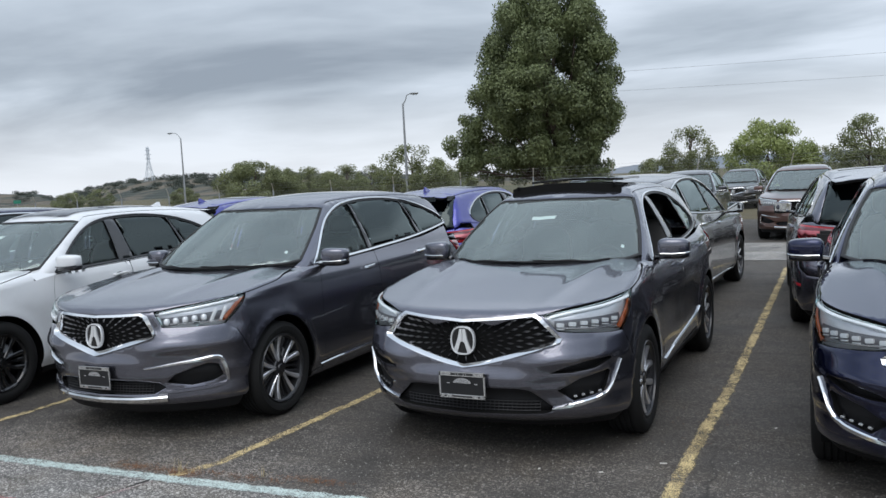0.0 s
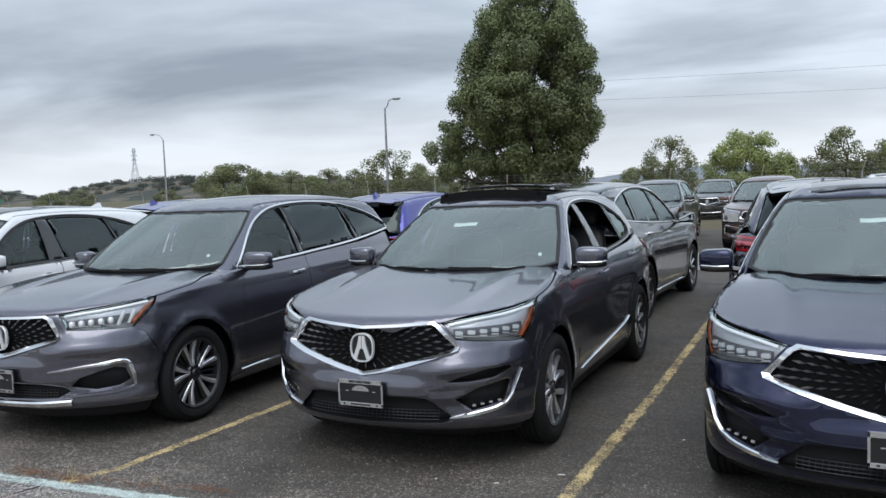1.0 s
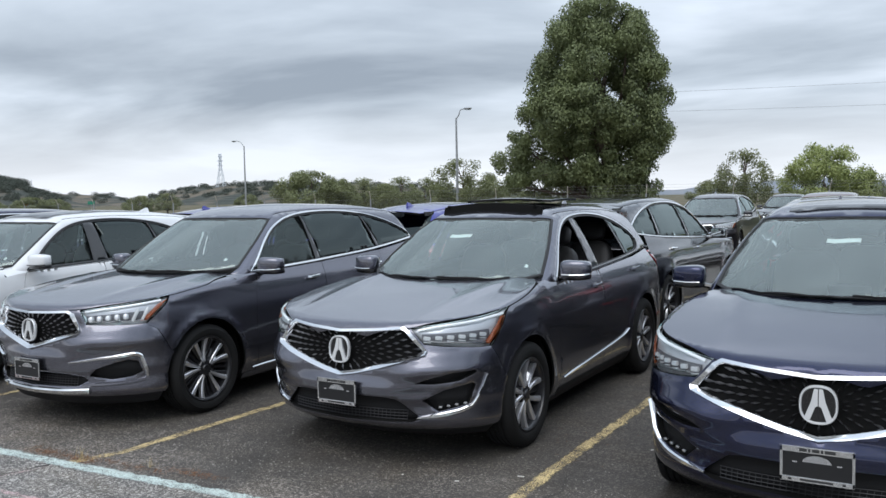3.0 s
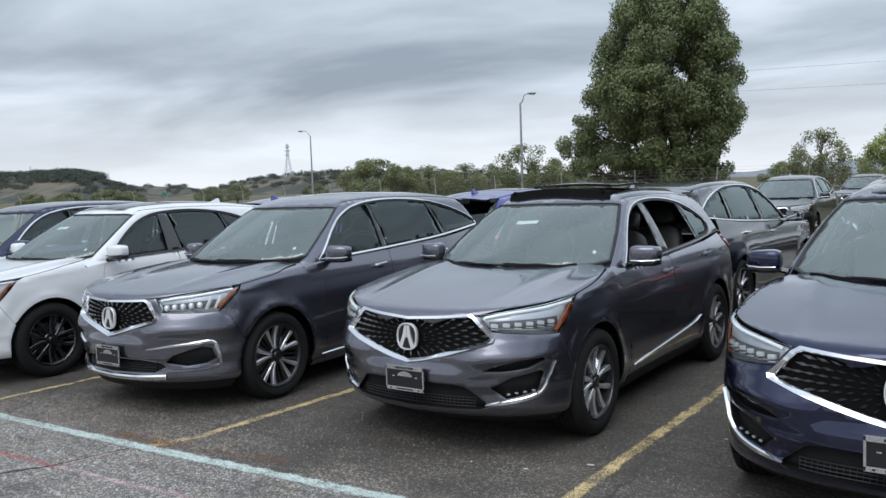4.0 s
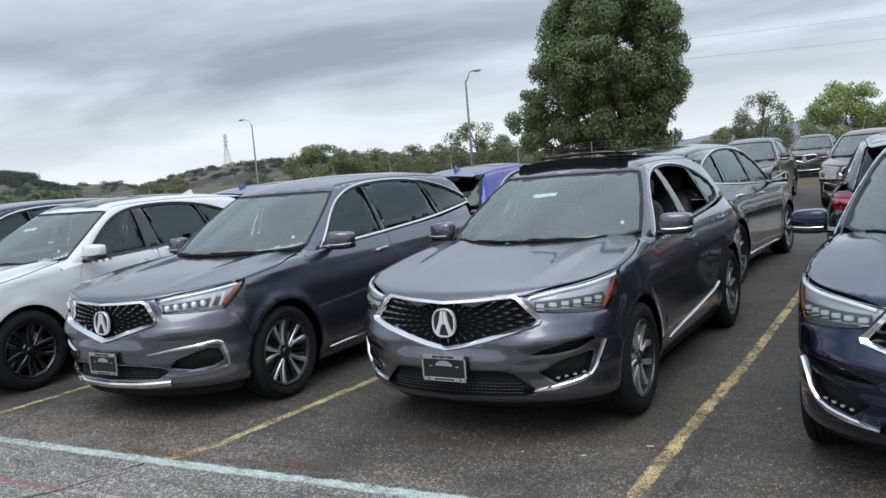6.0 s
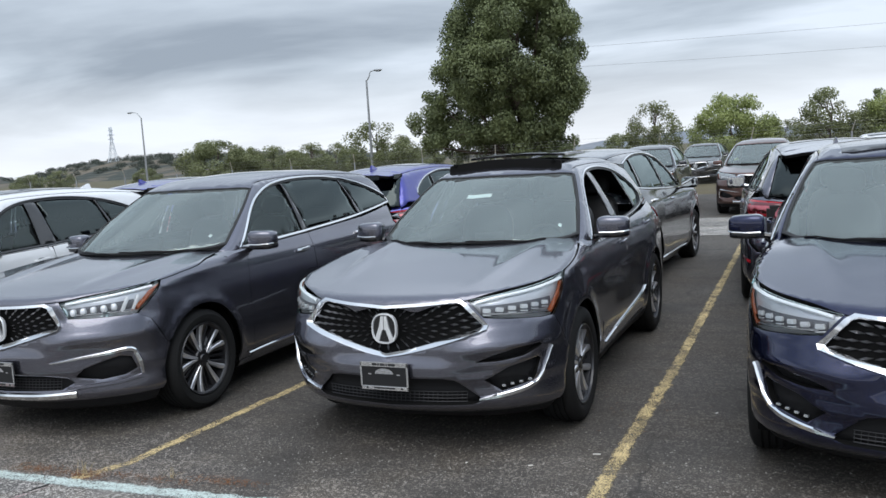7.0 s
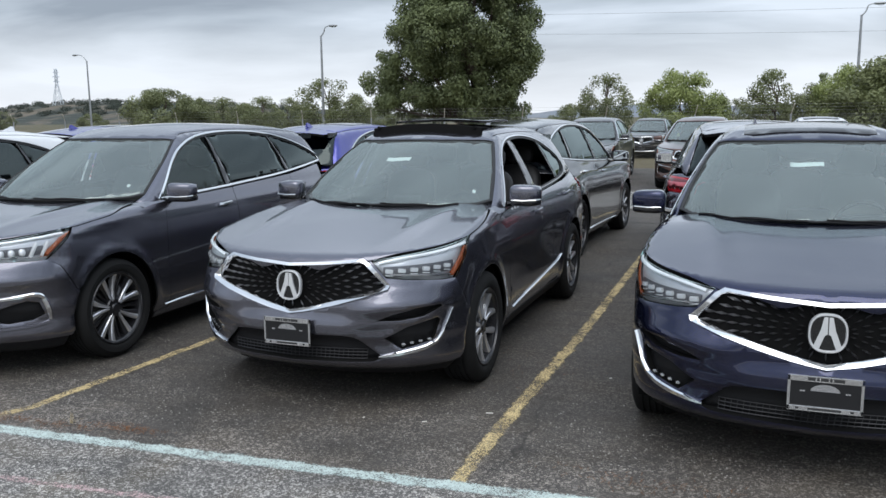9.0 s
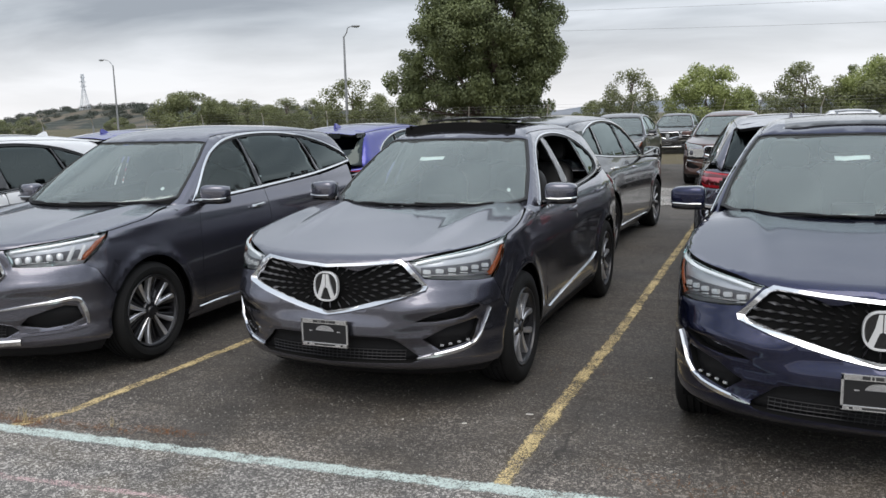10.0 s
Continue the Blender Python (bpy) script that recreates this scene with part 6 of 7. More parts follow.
def road_paint(name, color, wear):
    """Old sprayed traffic paint, thin at its edges and worn through to the chips."""
    m, nt, b, n, l = material(name)
    co = n("ShaderNodeTexCoord")
    vec = co.outputs["Object"]
    coarse, fine = noise_node(n, l, vec, 4.0, 5, 0.7), noise_node(n, l, vec, 110, 3, 0.75)
    s = n("ShaderNodeMath")
    s.operation = "MULTIPLY_ADD"
    l(coarse, s.inputs[0])
    s.inputs[1].default_value = 0.55
    l(fine, s.inputs[2])
    sep = n("ShaderNodeSeparateXYZ")
    l(co.outputs["UV"], sep.inputs[0])
    off = n("ShaderNodeMath")
    off.operation = "SUBTRACT"
    l(sep.outputs[0], off.inputs[0])
    off.inputs[1].default_value = 0.5
    mag = n("ShaderNodeMath")
    mag.operation = "ABSOLUTE"
    l(off.outputs[0], mag.inputs[0])
    edge = n("ShaderNodeMath")
    edge.operation = "SUBTRACT"
    l(s.outputs[0], edge.inputs[0])
    l(band(n, l, mag.outputs[0], 0.22, 0.5, 0.0, 0.42), edge.inputs[1])
    keep = band(n, l, edge.outputs[0], wear - 0.06, wear + 0.08, 0.0, 0.95)
    mottle = mixed(nt, n, l, noise_node(n, l, vec, 16, 6, 0.7), tuple(c * 0.66 for c in color), tuple(min(1, c * 1.25) for c in color))
    l(mottle, b.inputs["Base Color"])
    b.inputs["Roughness"].default_value = 0.75
    bp = n("ShaderNodeBump")
    bp.inputs["Strength"].default_value, bp.inputs["Distance"].default_value = 0.5, 0.004
    l(fine, bp.inputs["Height"])
    l(bp.outputs[0], b.inputs["Normal"])
    tr, mx = n("ShaderNodeBsdfTransparent"), n("ShaderNodeMixShader")
    l(keep, mx.inputs[0]), l(tr.outputs[0], mx.inputs[1]), l(b.outputs[0], mx.inputs[2])
    l(mx.outputs[0], nt.nodes["Material Output"].inputs[0])
    return m


def grassland(name):
    m, nt, b, n, l = material(name)
    co = n("ShaderNodeTexCoord")
    vec = co.outputs["Object"]
    big = noise_node(n, l, vec, 0.02, 6, 0.6)
    mid = noise_node(n, l, vec, 0.35, 6, 0.65)
    dry = mixed(nt, n, l, mid, (0.10, 0.078, 0.042), (0.17, 0.135, 0.075))
    green = mixed(nt, n, l, mid, (0.04, 0.05, 0.022), (0.09, 0.095, 0.042))
    l(mixed(nt, n, l, band(n, l, big, 0.42, 0.60), dry, green), b.inputs["Base Color"])
    b.inputs["Roughness"].default_value = 0.95
    bp = n("ShaderNodeBump")
    bp.inputs["Strength"].default_value, bp.inputs["Distance"].default_value = 0.8, 0.1
    l(noise_node(n, l, vec, 6, 6, 0.7), bp.inputs["Height"])
    l(bp.outputs[0], b.inputs["Normal"])
    return m


TONE = (0.098, 0.087, 0.077)
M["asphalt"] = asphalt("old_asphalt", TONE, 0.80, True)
M["aisle"] = asphalt("pale_worn_asphalt", (0.17, 0.163, 0.155), 0.85)
M["lane"] = asphalt("grey_lane_asphalt", (0.126, 0.119, 0.112), 0.85)
M["grass"] = grassland("dry_grassland")
M["yellow"] = road_paint("worn_yellow_paint", (0.68, 0.53, 0.27), 0.755)
M["cyan"] = road_paint("pale_turquoise_paint", (0.56, 0.65, 0.61), 0.70)
M["pink"] = road_paint("faded_red_paint", (0.48, 0.15, 0.14), 0.76)
M["white_paint"] = road_paint("faded_white_paint", (0.66, 0.48, 0.47), 0.78)
M["crack"] = plain("crack_filler", (0.012, 0.012, 0.012), 0.9)

bm = bmesh.new()
bmesh.ops.create_circle(bm, cap_ends=True, radius=2400, segments=64)
bmesh.ops.translate(bm, vec=(0, 0, -0.06), verts=bm.verts)
tagged(part("ground", bm, M["grass"], smooth=False), "dry grassland with green patches beyond the fence", "ground", kind="structure")
bm = bmesh.new()
box(bm, (-15, -3, -0.035), (110, 65.4, 0.07))
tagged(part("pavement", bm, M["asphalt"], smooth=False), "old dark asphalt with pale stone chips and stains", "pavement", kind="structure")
bm = bmesh.new()
box(bm, (-15, 18.75, 0.001), (110, 3.7, 0.006))
tagged(part("road", bm, M["aisle"], smooth=False), "paler worn asphalt of the driving aisle", "road", kind="structure")

bm = bmesh.new()
q = [(-70, 2.6), (-14, 4.03), (-5.4, 4.13), (-3.58, 4.165), (-2.38, 4.21), (-1.4, 4.245), (-0.47, 4.295), (1.5, 4.41), (6, 4.67), (40, 7.2), (40, -35.7), (-70, -35.7)]
top = [bm.verts.new((x, y, 0.002)) for x, y in q]
bm.faces.new(top)
bmesh.ops.recalc_face_normals(bm, faces=bm.faces)
if bm.faces[:][0].normal.z < 0:
    bmesh.ops.reverse_faces(bm, faces=bm.faces[:])
tagged(part("road", bm, M["lane"], smooth=False), "greyer asphalt of the lane before the stalls", "road", kind="structure")


def ribbon(name, pts, width, mat, label, z=0.004, seed=3, ragged=0.010, soft=True):
    """A painted line of uneven width along points on the ground."""
    rnd = random.Random(seed)
    p = dense(np.array(pts, float), 0.06, False)
    bm = bmesh.new()
    uv = bm.loops.layers.uv.new("across")
    prev = None
    for i in range(len(p)):
        d = p[min(i + 1, len(p) - 1)] - p[max(i - 1, 0)]
        d /= np.linalg.norm(d)
        s = np.array([-d[1], d[0]])
        half = width * (0.68 if soft else 0.5)
        w0, w1 = half + rnd.uniform(-1, 1) * ragged, half + rnd.uniform(-1, 1) * ragged
        a, b = p[i] + s * w0, p[i] - s * w1
        cur = (bm.verts.new((a[0], a[1], z)), bm.verts.new((b[0], b[1], z)))
        if prev:
            f = bm.faces.new((prev[1], cur[1], cur[0], prev[0]))
            for lp, u in zip(f.loops, (1, 1, 0, 0)):
                lp[uv].uv = (u, i)
        prev = cur
    tagged(part(name, bm, mat, smooth=False), label, "line", kind="structure")


ribbon("stall_line", [(-0.487, 4.33), (-0.466, 5.4), (-0.42, 6.6), (-0.39, 7.5), (-0.31, 12.5), (-0.27, 15.7)], 0.112, M["yellow"], "worn yellow stall line between grey and blue cars")
ribbon("stall_line", [(-3.52, 4.20), (-3.38, 4.50), (-3.335, 5.1), (-3.26, 6.05), (-3.10, 9.6), (-3.0, 14.5)], 0.105, M["yellow"], "worn yellow stall line between the two grey cars", seed=5)
ribbon("stall_line", [(-6.00, 4.30), (-5.95, 5.0), (-5.85, 9.5)], 0.09, M["yellow"], "worn yellow stall line beside the white car", seed=7)
ribbon("aisle_line", [(-14, 4.02), (-5.4, 4.12), (-3.58, 4.155), (-2.38, 4.20), (-1.4, 4.235), (-0.47, 4.285), (1.5, 4.40), (6, 4.66)], 0.124, M["cyan"], "pale turquoise painted line across the stall ends", 0.006, 9)
ribbon("faded_line", [(-9, 3.40), (-4.46, 3.585), (-3.72, 3.612)], 0.055, M["pink"], "faded red painted line on the asphalt", 0.004, 11)
ribbon("faded_line", [(-3.70, 3.612), (-2.81, 3.652), (-2.28, 3.69), (-0.6, 3.80)], 0.060, M["white_paint"], "faded pinkish white painted line", 0.004, 13, 0.015)
ribbon("faded_line", [(-3.585, 4.10), (-3.72, 3.66)], 0.035, M["white_paint"], "faded white dashes along the joint", 0.005, 15, 0.012)
ribbon("joint", [(-3.60, 4.13), (-3.75, 3.62), (-4.05, 3.15), (-4.5, 2.5)], 0.012, M["crack"], "dark joint crack in the asphalt", 0.0055, 17, 0.005, False)
ribbon("joint", [(-9, 16.8), (-0.9, 16.86), (6, 16.8)], 0.05, M["crack"], "dark joint across the asphalt", 0.004, 19, 0.02, False)
ribbon("joint", [(-9, 14.6), (-0.7, 14.72), (6, 14.6)], 0.03, M["crack"], "dark joint across the asphalt", 0.0045, 20, 0.015, False)


def needles(name, label, spots, n, length, width, mat, seed, stand=0.15):
    """Loose bits of dry litter and stalks lying about given spots (x, y, spread along x, spread along y)."""
    rnd = random.Random(seed)
    vs, fs = [], []
    for i in range(n):
        x, y, sx, sy = spots[rnd.randrange(len(spots))]
        c = Vector((rnd.gauss(x, sx), rnd.gauss(y, sy), 0.007))
        a = rnd.uniform(0, 2 * math.pi)
        up = abs(rnd.gauss(0, stand))
        d = Vector((math.cos(a), math.sin(a), up)).normalized() * length * rnd.uniform(0.5, 1.2)
        s = Vector((-math.sin(a), math.cos(a), 0)) * width
        k = len(vs)
        vs += [c - s, c + s, c + d + s * 0.4, c + d - s * 0.4]
        fs.append((k, k + 1, k + 2, k + 3))
    me = bpy.data.meshes.new(name)
    me.from_pydata(vs, [], fs)
    return tagged(part(name, me, mat), label, "litter", kind="stuff")


M["dry_stalk"] = plain("dry_stalk", (0.42, 0.34, 0.18), 0.8)
M["rust_litter"] = plain("rusty_dry_needles", (0.20, 0.085, 0.03), 0.9, vary=0.3)
M["pale_litter"] = plain("pale_scrap", (0.62, 0.60, 0.55), 0.7)
needles("dry_needles", "rust-brown dry needles along the joint", [(-3.50, 4.27, 0.10, 0.03), (-3.1, 4.33, 0.25, 0.025), (-2.55, 4.40, 0.12, 0.03), (-3.85, 4.28, 0.12, 0.03)], 700, 0.035, 0.0016, M["rust_litter"], 31)
needles("weed_stalks", "dry weed stalks growing from the joint", [(-3.52, 4.29, 0.03, 0.015), (-2.92, 4.37, 0.015, 0.01)], 26, 0.075, 0.0018, M["dry_stalk"], 33, 3.0)
needles("dry_needles", "rust-brown dry litter near the blue car", [(0.35, 4.6, 0.25, 0.06), (-0.9, 6.3, 0.5, 0.3)], 220, 0.03, 0.0015, M["rust_litter"], 35)
for x, y, a, w in ((-0.926, 5.045, 0.4, 0.030), (-0.60, 5.30, 0.2, 0.045), (-1.30, 5.0, 1.2, 0.015), (0.0, 6.2, 0.8, 0.02)):
    bm = bmesh.new()
    box(bm, (0, 0, 0.004), (w, 0.010, 0.006), None, 0.002)
    o = part("litter", bm, M["pale_litter"])
    o.matrix_basis = pose(x, y, 0, 0, 0, math.degrees(a))
    tagged(o, "small pale scrap lying on the asphalt", "litter", "litter")
rnd = random.Random(41)
vs, fs = [], []
for i in range(2400):
    x, y = rnd.uniform(-5.5, 1.8), rnd.uniform(3.3, 6.2)
    if rnd.random() < 0.6:
        y = 4.55 + abs(rnd.gauss(0, 0.5))
    r = rnd.uniform(0.0025, 0.0065)
    k = len(vs)
    for q in range(5):
        a = q * 1.2566 + rnd.random() * 0.6
        vs.append((x + r * math.cos(a), y + r * math.sin(a), 0.0005))
    vs.append((x, y, r * rnd.uniform(0.6, 1.2)))
    fs += [(k + q, k + (q + 1) % 5, k + 5) for q in range(5)]
me = bpy.data.meshes.new("gravel")
me.from_pydata(vs, [], fs)
M["chip"] = plain("pale_stone_chip", (0.28, 0.265, 0.24), 0.8, vary=0.4)
tagged(part("gravel", me, M["chip"]), "loose pale stone chips on the asphalt", "gravel", kind="stuff")


# ---------------------------------------------------------------- trees
def foliage(name, dark, light):
    m, nt, b, n, l = material(name)
    geo = n("ShaderNodeNewGeometry")
    co = n("ShaderNodeTexCoord")
    ri = mixed(nt, n, l, geo.outputs["Random Per Island"], dark, light)
    patch = mixed(nt, n, l, band(n, l, noise_node(n, l, co.outputs["Object"], 0.5, 4), 0.35, 0.7), ri, tuple(c * 1.25 for c in light))
    l(patch, b.inputs["Base Color"])
    b.inputs["Roughness"].default_value = 0.6
    tr = n("ShaderNodeBsdfTranslucent")
    l(patch, tr.inputs[0])
    mx = n("ShaderNodeMixShader")
    mx.inputs[0].default_value = 0.22
    l(b.outputs[0], mx.inputs[1]), l(tr.outputs[0], mx.inputs[2])
    l(mx.outputs[0], nt.nodes["Material Output"].inputs[0])
    return m


M["gum_leaf"] = foliage("grey_green_leaves", (0.055, 0.074, 0.034), (0.165, 0.195, 0.085))
M["willow_leaf"] = foliage("yellow_green_leaves", (0.12, 0.155, 0.050), (0.29, 0.33, 0.12))
M["olive_leaf"] = foliage("olive_leaves", (0.080, 0.094, 0.042), (0.20, 0.22, 0.10))
M["bark"] = plain("grey_brown_bark", (0.085, 0.065, 0.05), 0.9, bump=0.8, scale=12, vary=0.35)


def leaf_mesh(name, clumps, per, size, seed, droop=0.7):
    """Thousands of single leaves gathered in clumps (centre, radii): a ragged crown with gaps."""
    rs = np.random.RandomState(seed)
    cs, ss, ns = [], [], []
    for c, r in clumps:
        k = max(6, int(per * (r[0] * r[2]) ** 0.9))
        d = rs.normal(size=(k, 3))
        d /= np.linalg.norm(d, axis=1)[:, None]
        q = d * (rs.uniform(0.02, 1.0, (k, 1)) ** 0.33) * rs.choice([0.85, 1.0, 1.0, 1.1], (k, 1)) * np.array(r)
        cs.append(np.array(c) + q)
        ns.append(d)
        ss.append(rs.uniform(0.6, 1.25, k) * size)
    c, s, out = np.concatenate(cs), np.concatenate(ss), np.concatenate(ns)
    k = len(c)
    # blades lie over their clump like shingles, tips hanging
    face = out + rs.normal(size=(k, 3)) * 0.55
    face /= np.linalg.norm(face, axis=1)[:, None]
    ax = rs.normal(size=(k, 3)) * 0.6 - np.array([0, 0, droop])
    ax -= face * (ax * face).sum(1)[:, None]
    ax /= np.maximum(np.linalg.norm(ax, axis=1), 1e-6)[:, None]
    sd = np.cross(ax, face)
    L, W = s[:, None], s[:, None] * 0.32
    v = np.stack([c - ax * L * 0.5, c + sd * W, c + ax * L * 0.5, c - sd * W], 1).reshape(-1, 3)
    me = bpy.data.meshes.new(name)
    me.vertices.add(4 * k)
    me.vertices.foreach_set("co", v.ravel())
    me.loops.add(4 * k)
    me.loops.foreach_set("vertex_index", np.arange(4 * k))
    me.polygons.add(k)
    me.polygons.foreach_set("loop_start", np.arange(0, 4 * k, 4))
    me.update(calc_edges=True)
    me.validate()
    return me


def tree(name, label, height, profile, leaf, per, size, seed, limbs=14, clump=0.9, lobes=(), bare=0.14, droop=0.7, trunk=0.28, many=1.0):
    """A tree at the origin: tapered trunk, limbs that fork, crown of leaves. profile: (share of height, radius)."""
    rnd = random.Random(seed)
    top = new(name)
    tagged(top, label, "tree", kind="thing")
    prof = spline(profile)
    clumps = []
    n = int((7 + height * 7) * many)
    z0 = height * bare
    while len(clumps) < n:
        t = rnd.random()
        z = z0 + (height - z0) * t
        r = float(prof(z / height))
        if rnd.random() > r / max(q[1] for q in profile):
            continue
        a = rnd.uniform(0, 2 * math.pi)
        q = r * (rnd.random() ** 0.30)
        k = clump * rnd.uniform(0.65, 1.25)
        clumps.append(((q * math.cos(a), q * math.sin(a), z), (k, k, k * rnd.uniform(0.8, 1.15))))
    for (cx, cy, cz), (rx, ry, rz), m in lobes:
        for _ in range(m):
            d = Vector((rnd.gauss(0, 1), rnd.gauss(0, 1), rnd.gauss(0, 1))).normalized() * rnd.random() ** 0.5
            k = clump * rnd.uniform(0.5, 0.95)
            clumps.append(((cx + d.x * rx, cy + d.y * ry, cz + d.z * rz), (k, k, k)))
    bm = bmesh.new()
    pts = [Vector((0, 0, -0.1))]
    m = 9
    for i in range(1, m):
        pts.append(Vector((rnd.gauss(0, 0.012) * height, rnd.gauss(0, 0.012) * height, height * 0.86 * i / (m - 1))))
    tube(bm, pts, trunk, 9, radii=[trunk * (1.25 if i == 0 else 1) * (1 - 0.88 * i / (m - 1)) + 0.015 for i in range(m)])
    tr = part("trunk", bm, M["bark"], top)
    bm = bmesh.new()
    for c, r in rnd.sample(clumps, min(limbs, len(clumps))):
        e = Vector(c)
        zb = max(height * bare * 0.7, e.z - 0.35 * height * rnd.uniform(0.3, 1.0) - 0.5 * math.hypot(e.x, e.y))
        s = Vector((pts[int(min(m - 1, zb / (height * 0.86) * (m - 1)))].x, pts[int(min(m - 1, zb / (height * 0.86) * (m - 1)))].y, zb))
        mid = s.lerp(e, 0.5) + Vector((rnd.gauss(0, 0.2), rnd.gauss(0, 0.2), -0.25 + rnd.random() * 0.3))
        r0 = trunk * 0.34 * rnd.uniform(0.5, 1.0)
        path = curve([s, s.lerp(mid, 0.5) + Vector((0, 0, 0.08)), mid, mid.lerp(e, 0.55), e], 3)
        tube(bm, path, r0, 6, radii=[r0 * (1 - 0.85 * i / (len(path) - 1)) + 0.006 for i in range(len(path))])
        for _ in range(3):
            f = Vector(path[rnd.randrange(5, len(path))])
            g = f + Vector((rnd.gauss(0, 0.5), rnd.gauss(0, 0.5), rnd.gauss(0.1, 0.4))) * clump
            tube(bm, [f, f.lerp(g, 0.5) + Vector((0, 0, 0.06)), g], r0 * 0.3, 5, radii=[r0 * 0.34, r0 * 0.22, 0.006])
    part("branchwork", bm, M["bark"], tr)
    tagged(part("crown", leaf_mesh("crown", clumps, per, size, seed, droop), M[leaf], top), kind="stuff")
    return top


big = tree("gum_tree", "tall dense dark green gum tree behind the fence", 13.7,
           [(0.0, 1.0), (0.14, 2.2), (0.25, 3.1), (0.42, 4.1), (0.52, 4.4), (0.62, 4.25), (0.72, 3.75), (0.84, 3.15), (0.93, 2.3), (0.98, 1.3), (1.0, 0.5)],
           "gum_leaf", 1150, 0.17, 5, 40, 0.80, [((-5.2, 0, 4.5), (1.6, 1.6, 1.9), 20), ((-4.5, 0, 3.0), (1.8, 1.6, 1.3), 16), ((3.2, 0, 2.6), (1.2, 1.4, 0.9), 7)], 0.15, 0.95, 0.55, 2.7)
big.matrix_basis = pose(-15.05, 50, -0.06)

willow = tree("willow_tree", "broad rounded yellow-green tree beyond the fence", 4.6, [(0.0, 1.6), (0.2, 2.5), (0.45, 2.9), (0.7, 2.4), (0.88, 1.6), (1.0, 0.6)], "willow_leaf", 1000, 0.145, 11, 12, 0.62, (), 0.12, 1.0, 0.16, 2.2)
olive = tree("scrub_tree", "open olive-green tree with crooked limbs", 4.4, [(0.0, 0.4), (0.3, 1.6), (0.55, 2.0), (0.8, 1.6), (1.0, 0.5)], "olive_leaf", 620, 0.135, 13, 16, 0.46, (), 0.26, 0.5, 0.12, 1.8)
bushy = tree("bush_tree", "dense dark olive bushy tree", 3.9, [(0.0, 1.8), (0.25, 2.6), (0.5, 2.6), (0.75, 2.0), (1.0, 0.7)], "olive_leaf", 1000, 0.14, 17, 10, 0.6, (), 0.06, 0.6, 0.15, 2.4)


def plant(src, x, y, h, base, rz, label="", wide=1.0):
    m = pose(x, y, -0.06, 0, 0, rz) @ Matrix.Diagonal((h / base * wide, h / base * wide, h / base, 1))
    if src.matrix_basis == Matrix():
        src.matrix_basis = m
        return src
    c = copy_thing(src, Matrix())
    c.matrix_basis = m
    if label:
        tagged(c, label)
    return c


EX, EY, EZ = 0.58, 0.74, 1.79


def by(ratio, dist):
    """A place at that distance ahead, on a line of sight from the middle of the walk."""
    return EX + (ratio + 0.007) * (dist - EY), dist


# left of the gum tree, seen over the car roofs
for src, base, r, d, top, rz, w in (
    (bushy, 3.9, -0.785, 62, 0.040, 0, 1.25), (bushy, 3.9, -0.735, 66, 0.028, 70, 0.9),
    (olive, 4.4, -0.688, 70, 0.029, 20, 1.2), (bushy, 3.9, -0.655, 75, 0.020, 130, 1.0),
    (olive, 4.4, -0.622, 68, 0.029, 200, 1.2), (olive, 4.4, -0.585, 72, 0.027, 90, 1.0),
    (olive, 4.4, -0.520, 60, 0.049, 300, 1.25), (olive, 4.4, -0.485, 64, 0.030, 45, 1.1), (bushy, 3.9, -0.455, 85, 0.012, 10, 1.4),
    (olive, 4.4, -0.152, 60, 0.046, 160, 0.95), (bushy, 3.9, -0.190, 78, 0.012, 33, 1.2),
    (willow, 4.6, -0.066, 56, 0.046, 0, 1.0), (olive, 4.4, -0.010, 75, 0.016, 110, 0.7),
    (olive, 4.4, 0.036, 62, 0.046, 210, 1.15), (olive, 4.4, 0.070, 60, 0.030, 20, 1.1), (willow, 4.6, 0.118, 58, 0.047, 320, 1.0), (bushy, 3.9, 0.150, 57, 0.052, 60, 1.3), (bushy, 3.9, 0.20, 60, 0.047, 160, 1.3), (willow, 4.6, 0.25, 60, 0.05, 60, 1.2),
    (bushy, 3.9, -1.40, 95, 0.010, 80, 1.4), (bushy, 3.9, -1.47, 90, 0.014, 20, 1.6), (bushy, 3.9, -1.17, 100, 0.012, 180, 1.3), (olive, 4.4, -1.10, 95, 0.016, 10, 1.4), (bushy, 3.9, -1.62, 95, 0.012, 220, 1.8), (bushy, 3.9, -1.75, 95, 0.012, 120, 1.6), (bushy, 3.9, -0.92, 110, 0.010, 250, 1.2),
):
    x, y = by(r, d)
    plant(src, x, y, EZ + top * (d - EY) + 0.06, base, rz, "", w)
# a pair of dark conifers
conifer = tree("conifer_tree", "narrow dark conifer among the broad trees", 5.0, [(0.0, 1.0), (0.2, 1.1), (0.5, 0.7), (0.8, 0.35), (1.0, 0.08)], "gum_leaf", 800, 0.16, 23, 10, 0.34, (), 0.06, 0.2, 0.1)
for r, d, top in ((0.081, 66, 0.043), (0.146, 66, 0.050)):
    x, y = by(r, d)
    plant(conifer, x, y, EZ + top * (d - EY) + 0.06, 5.0, r * 900)


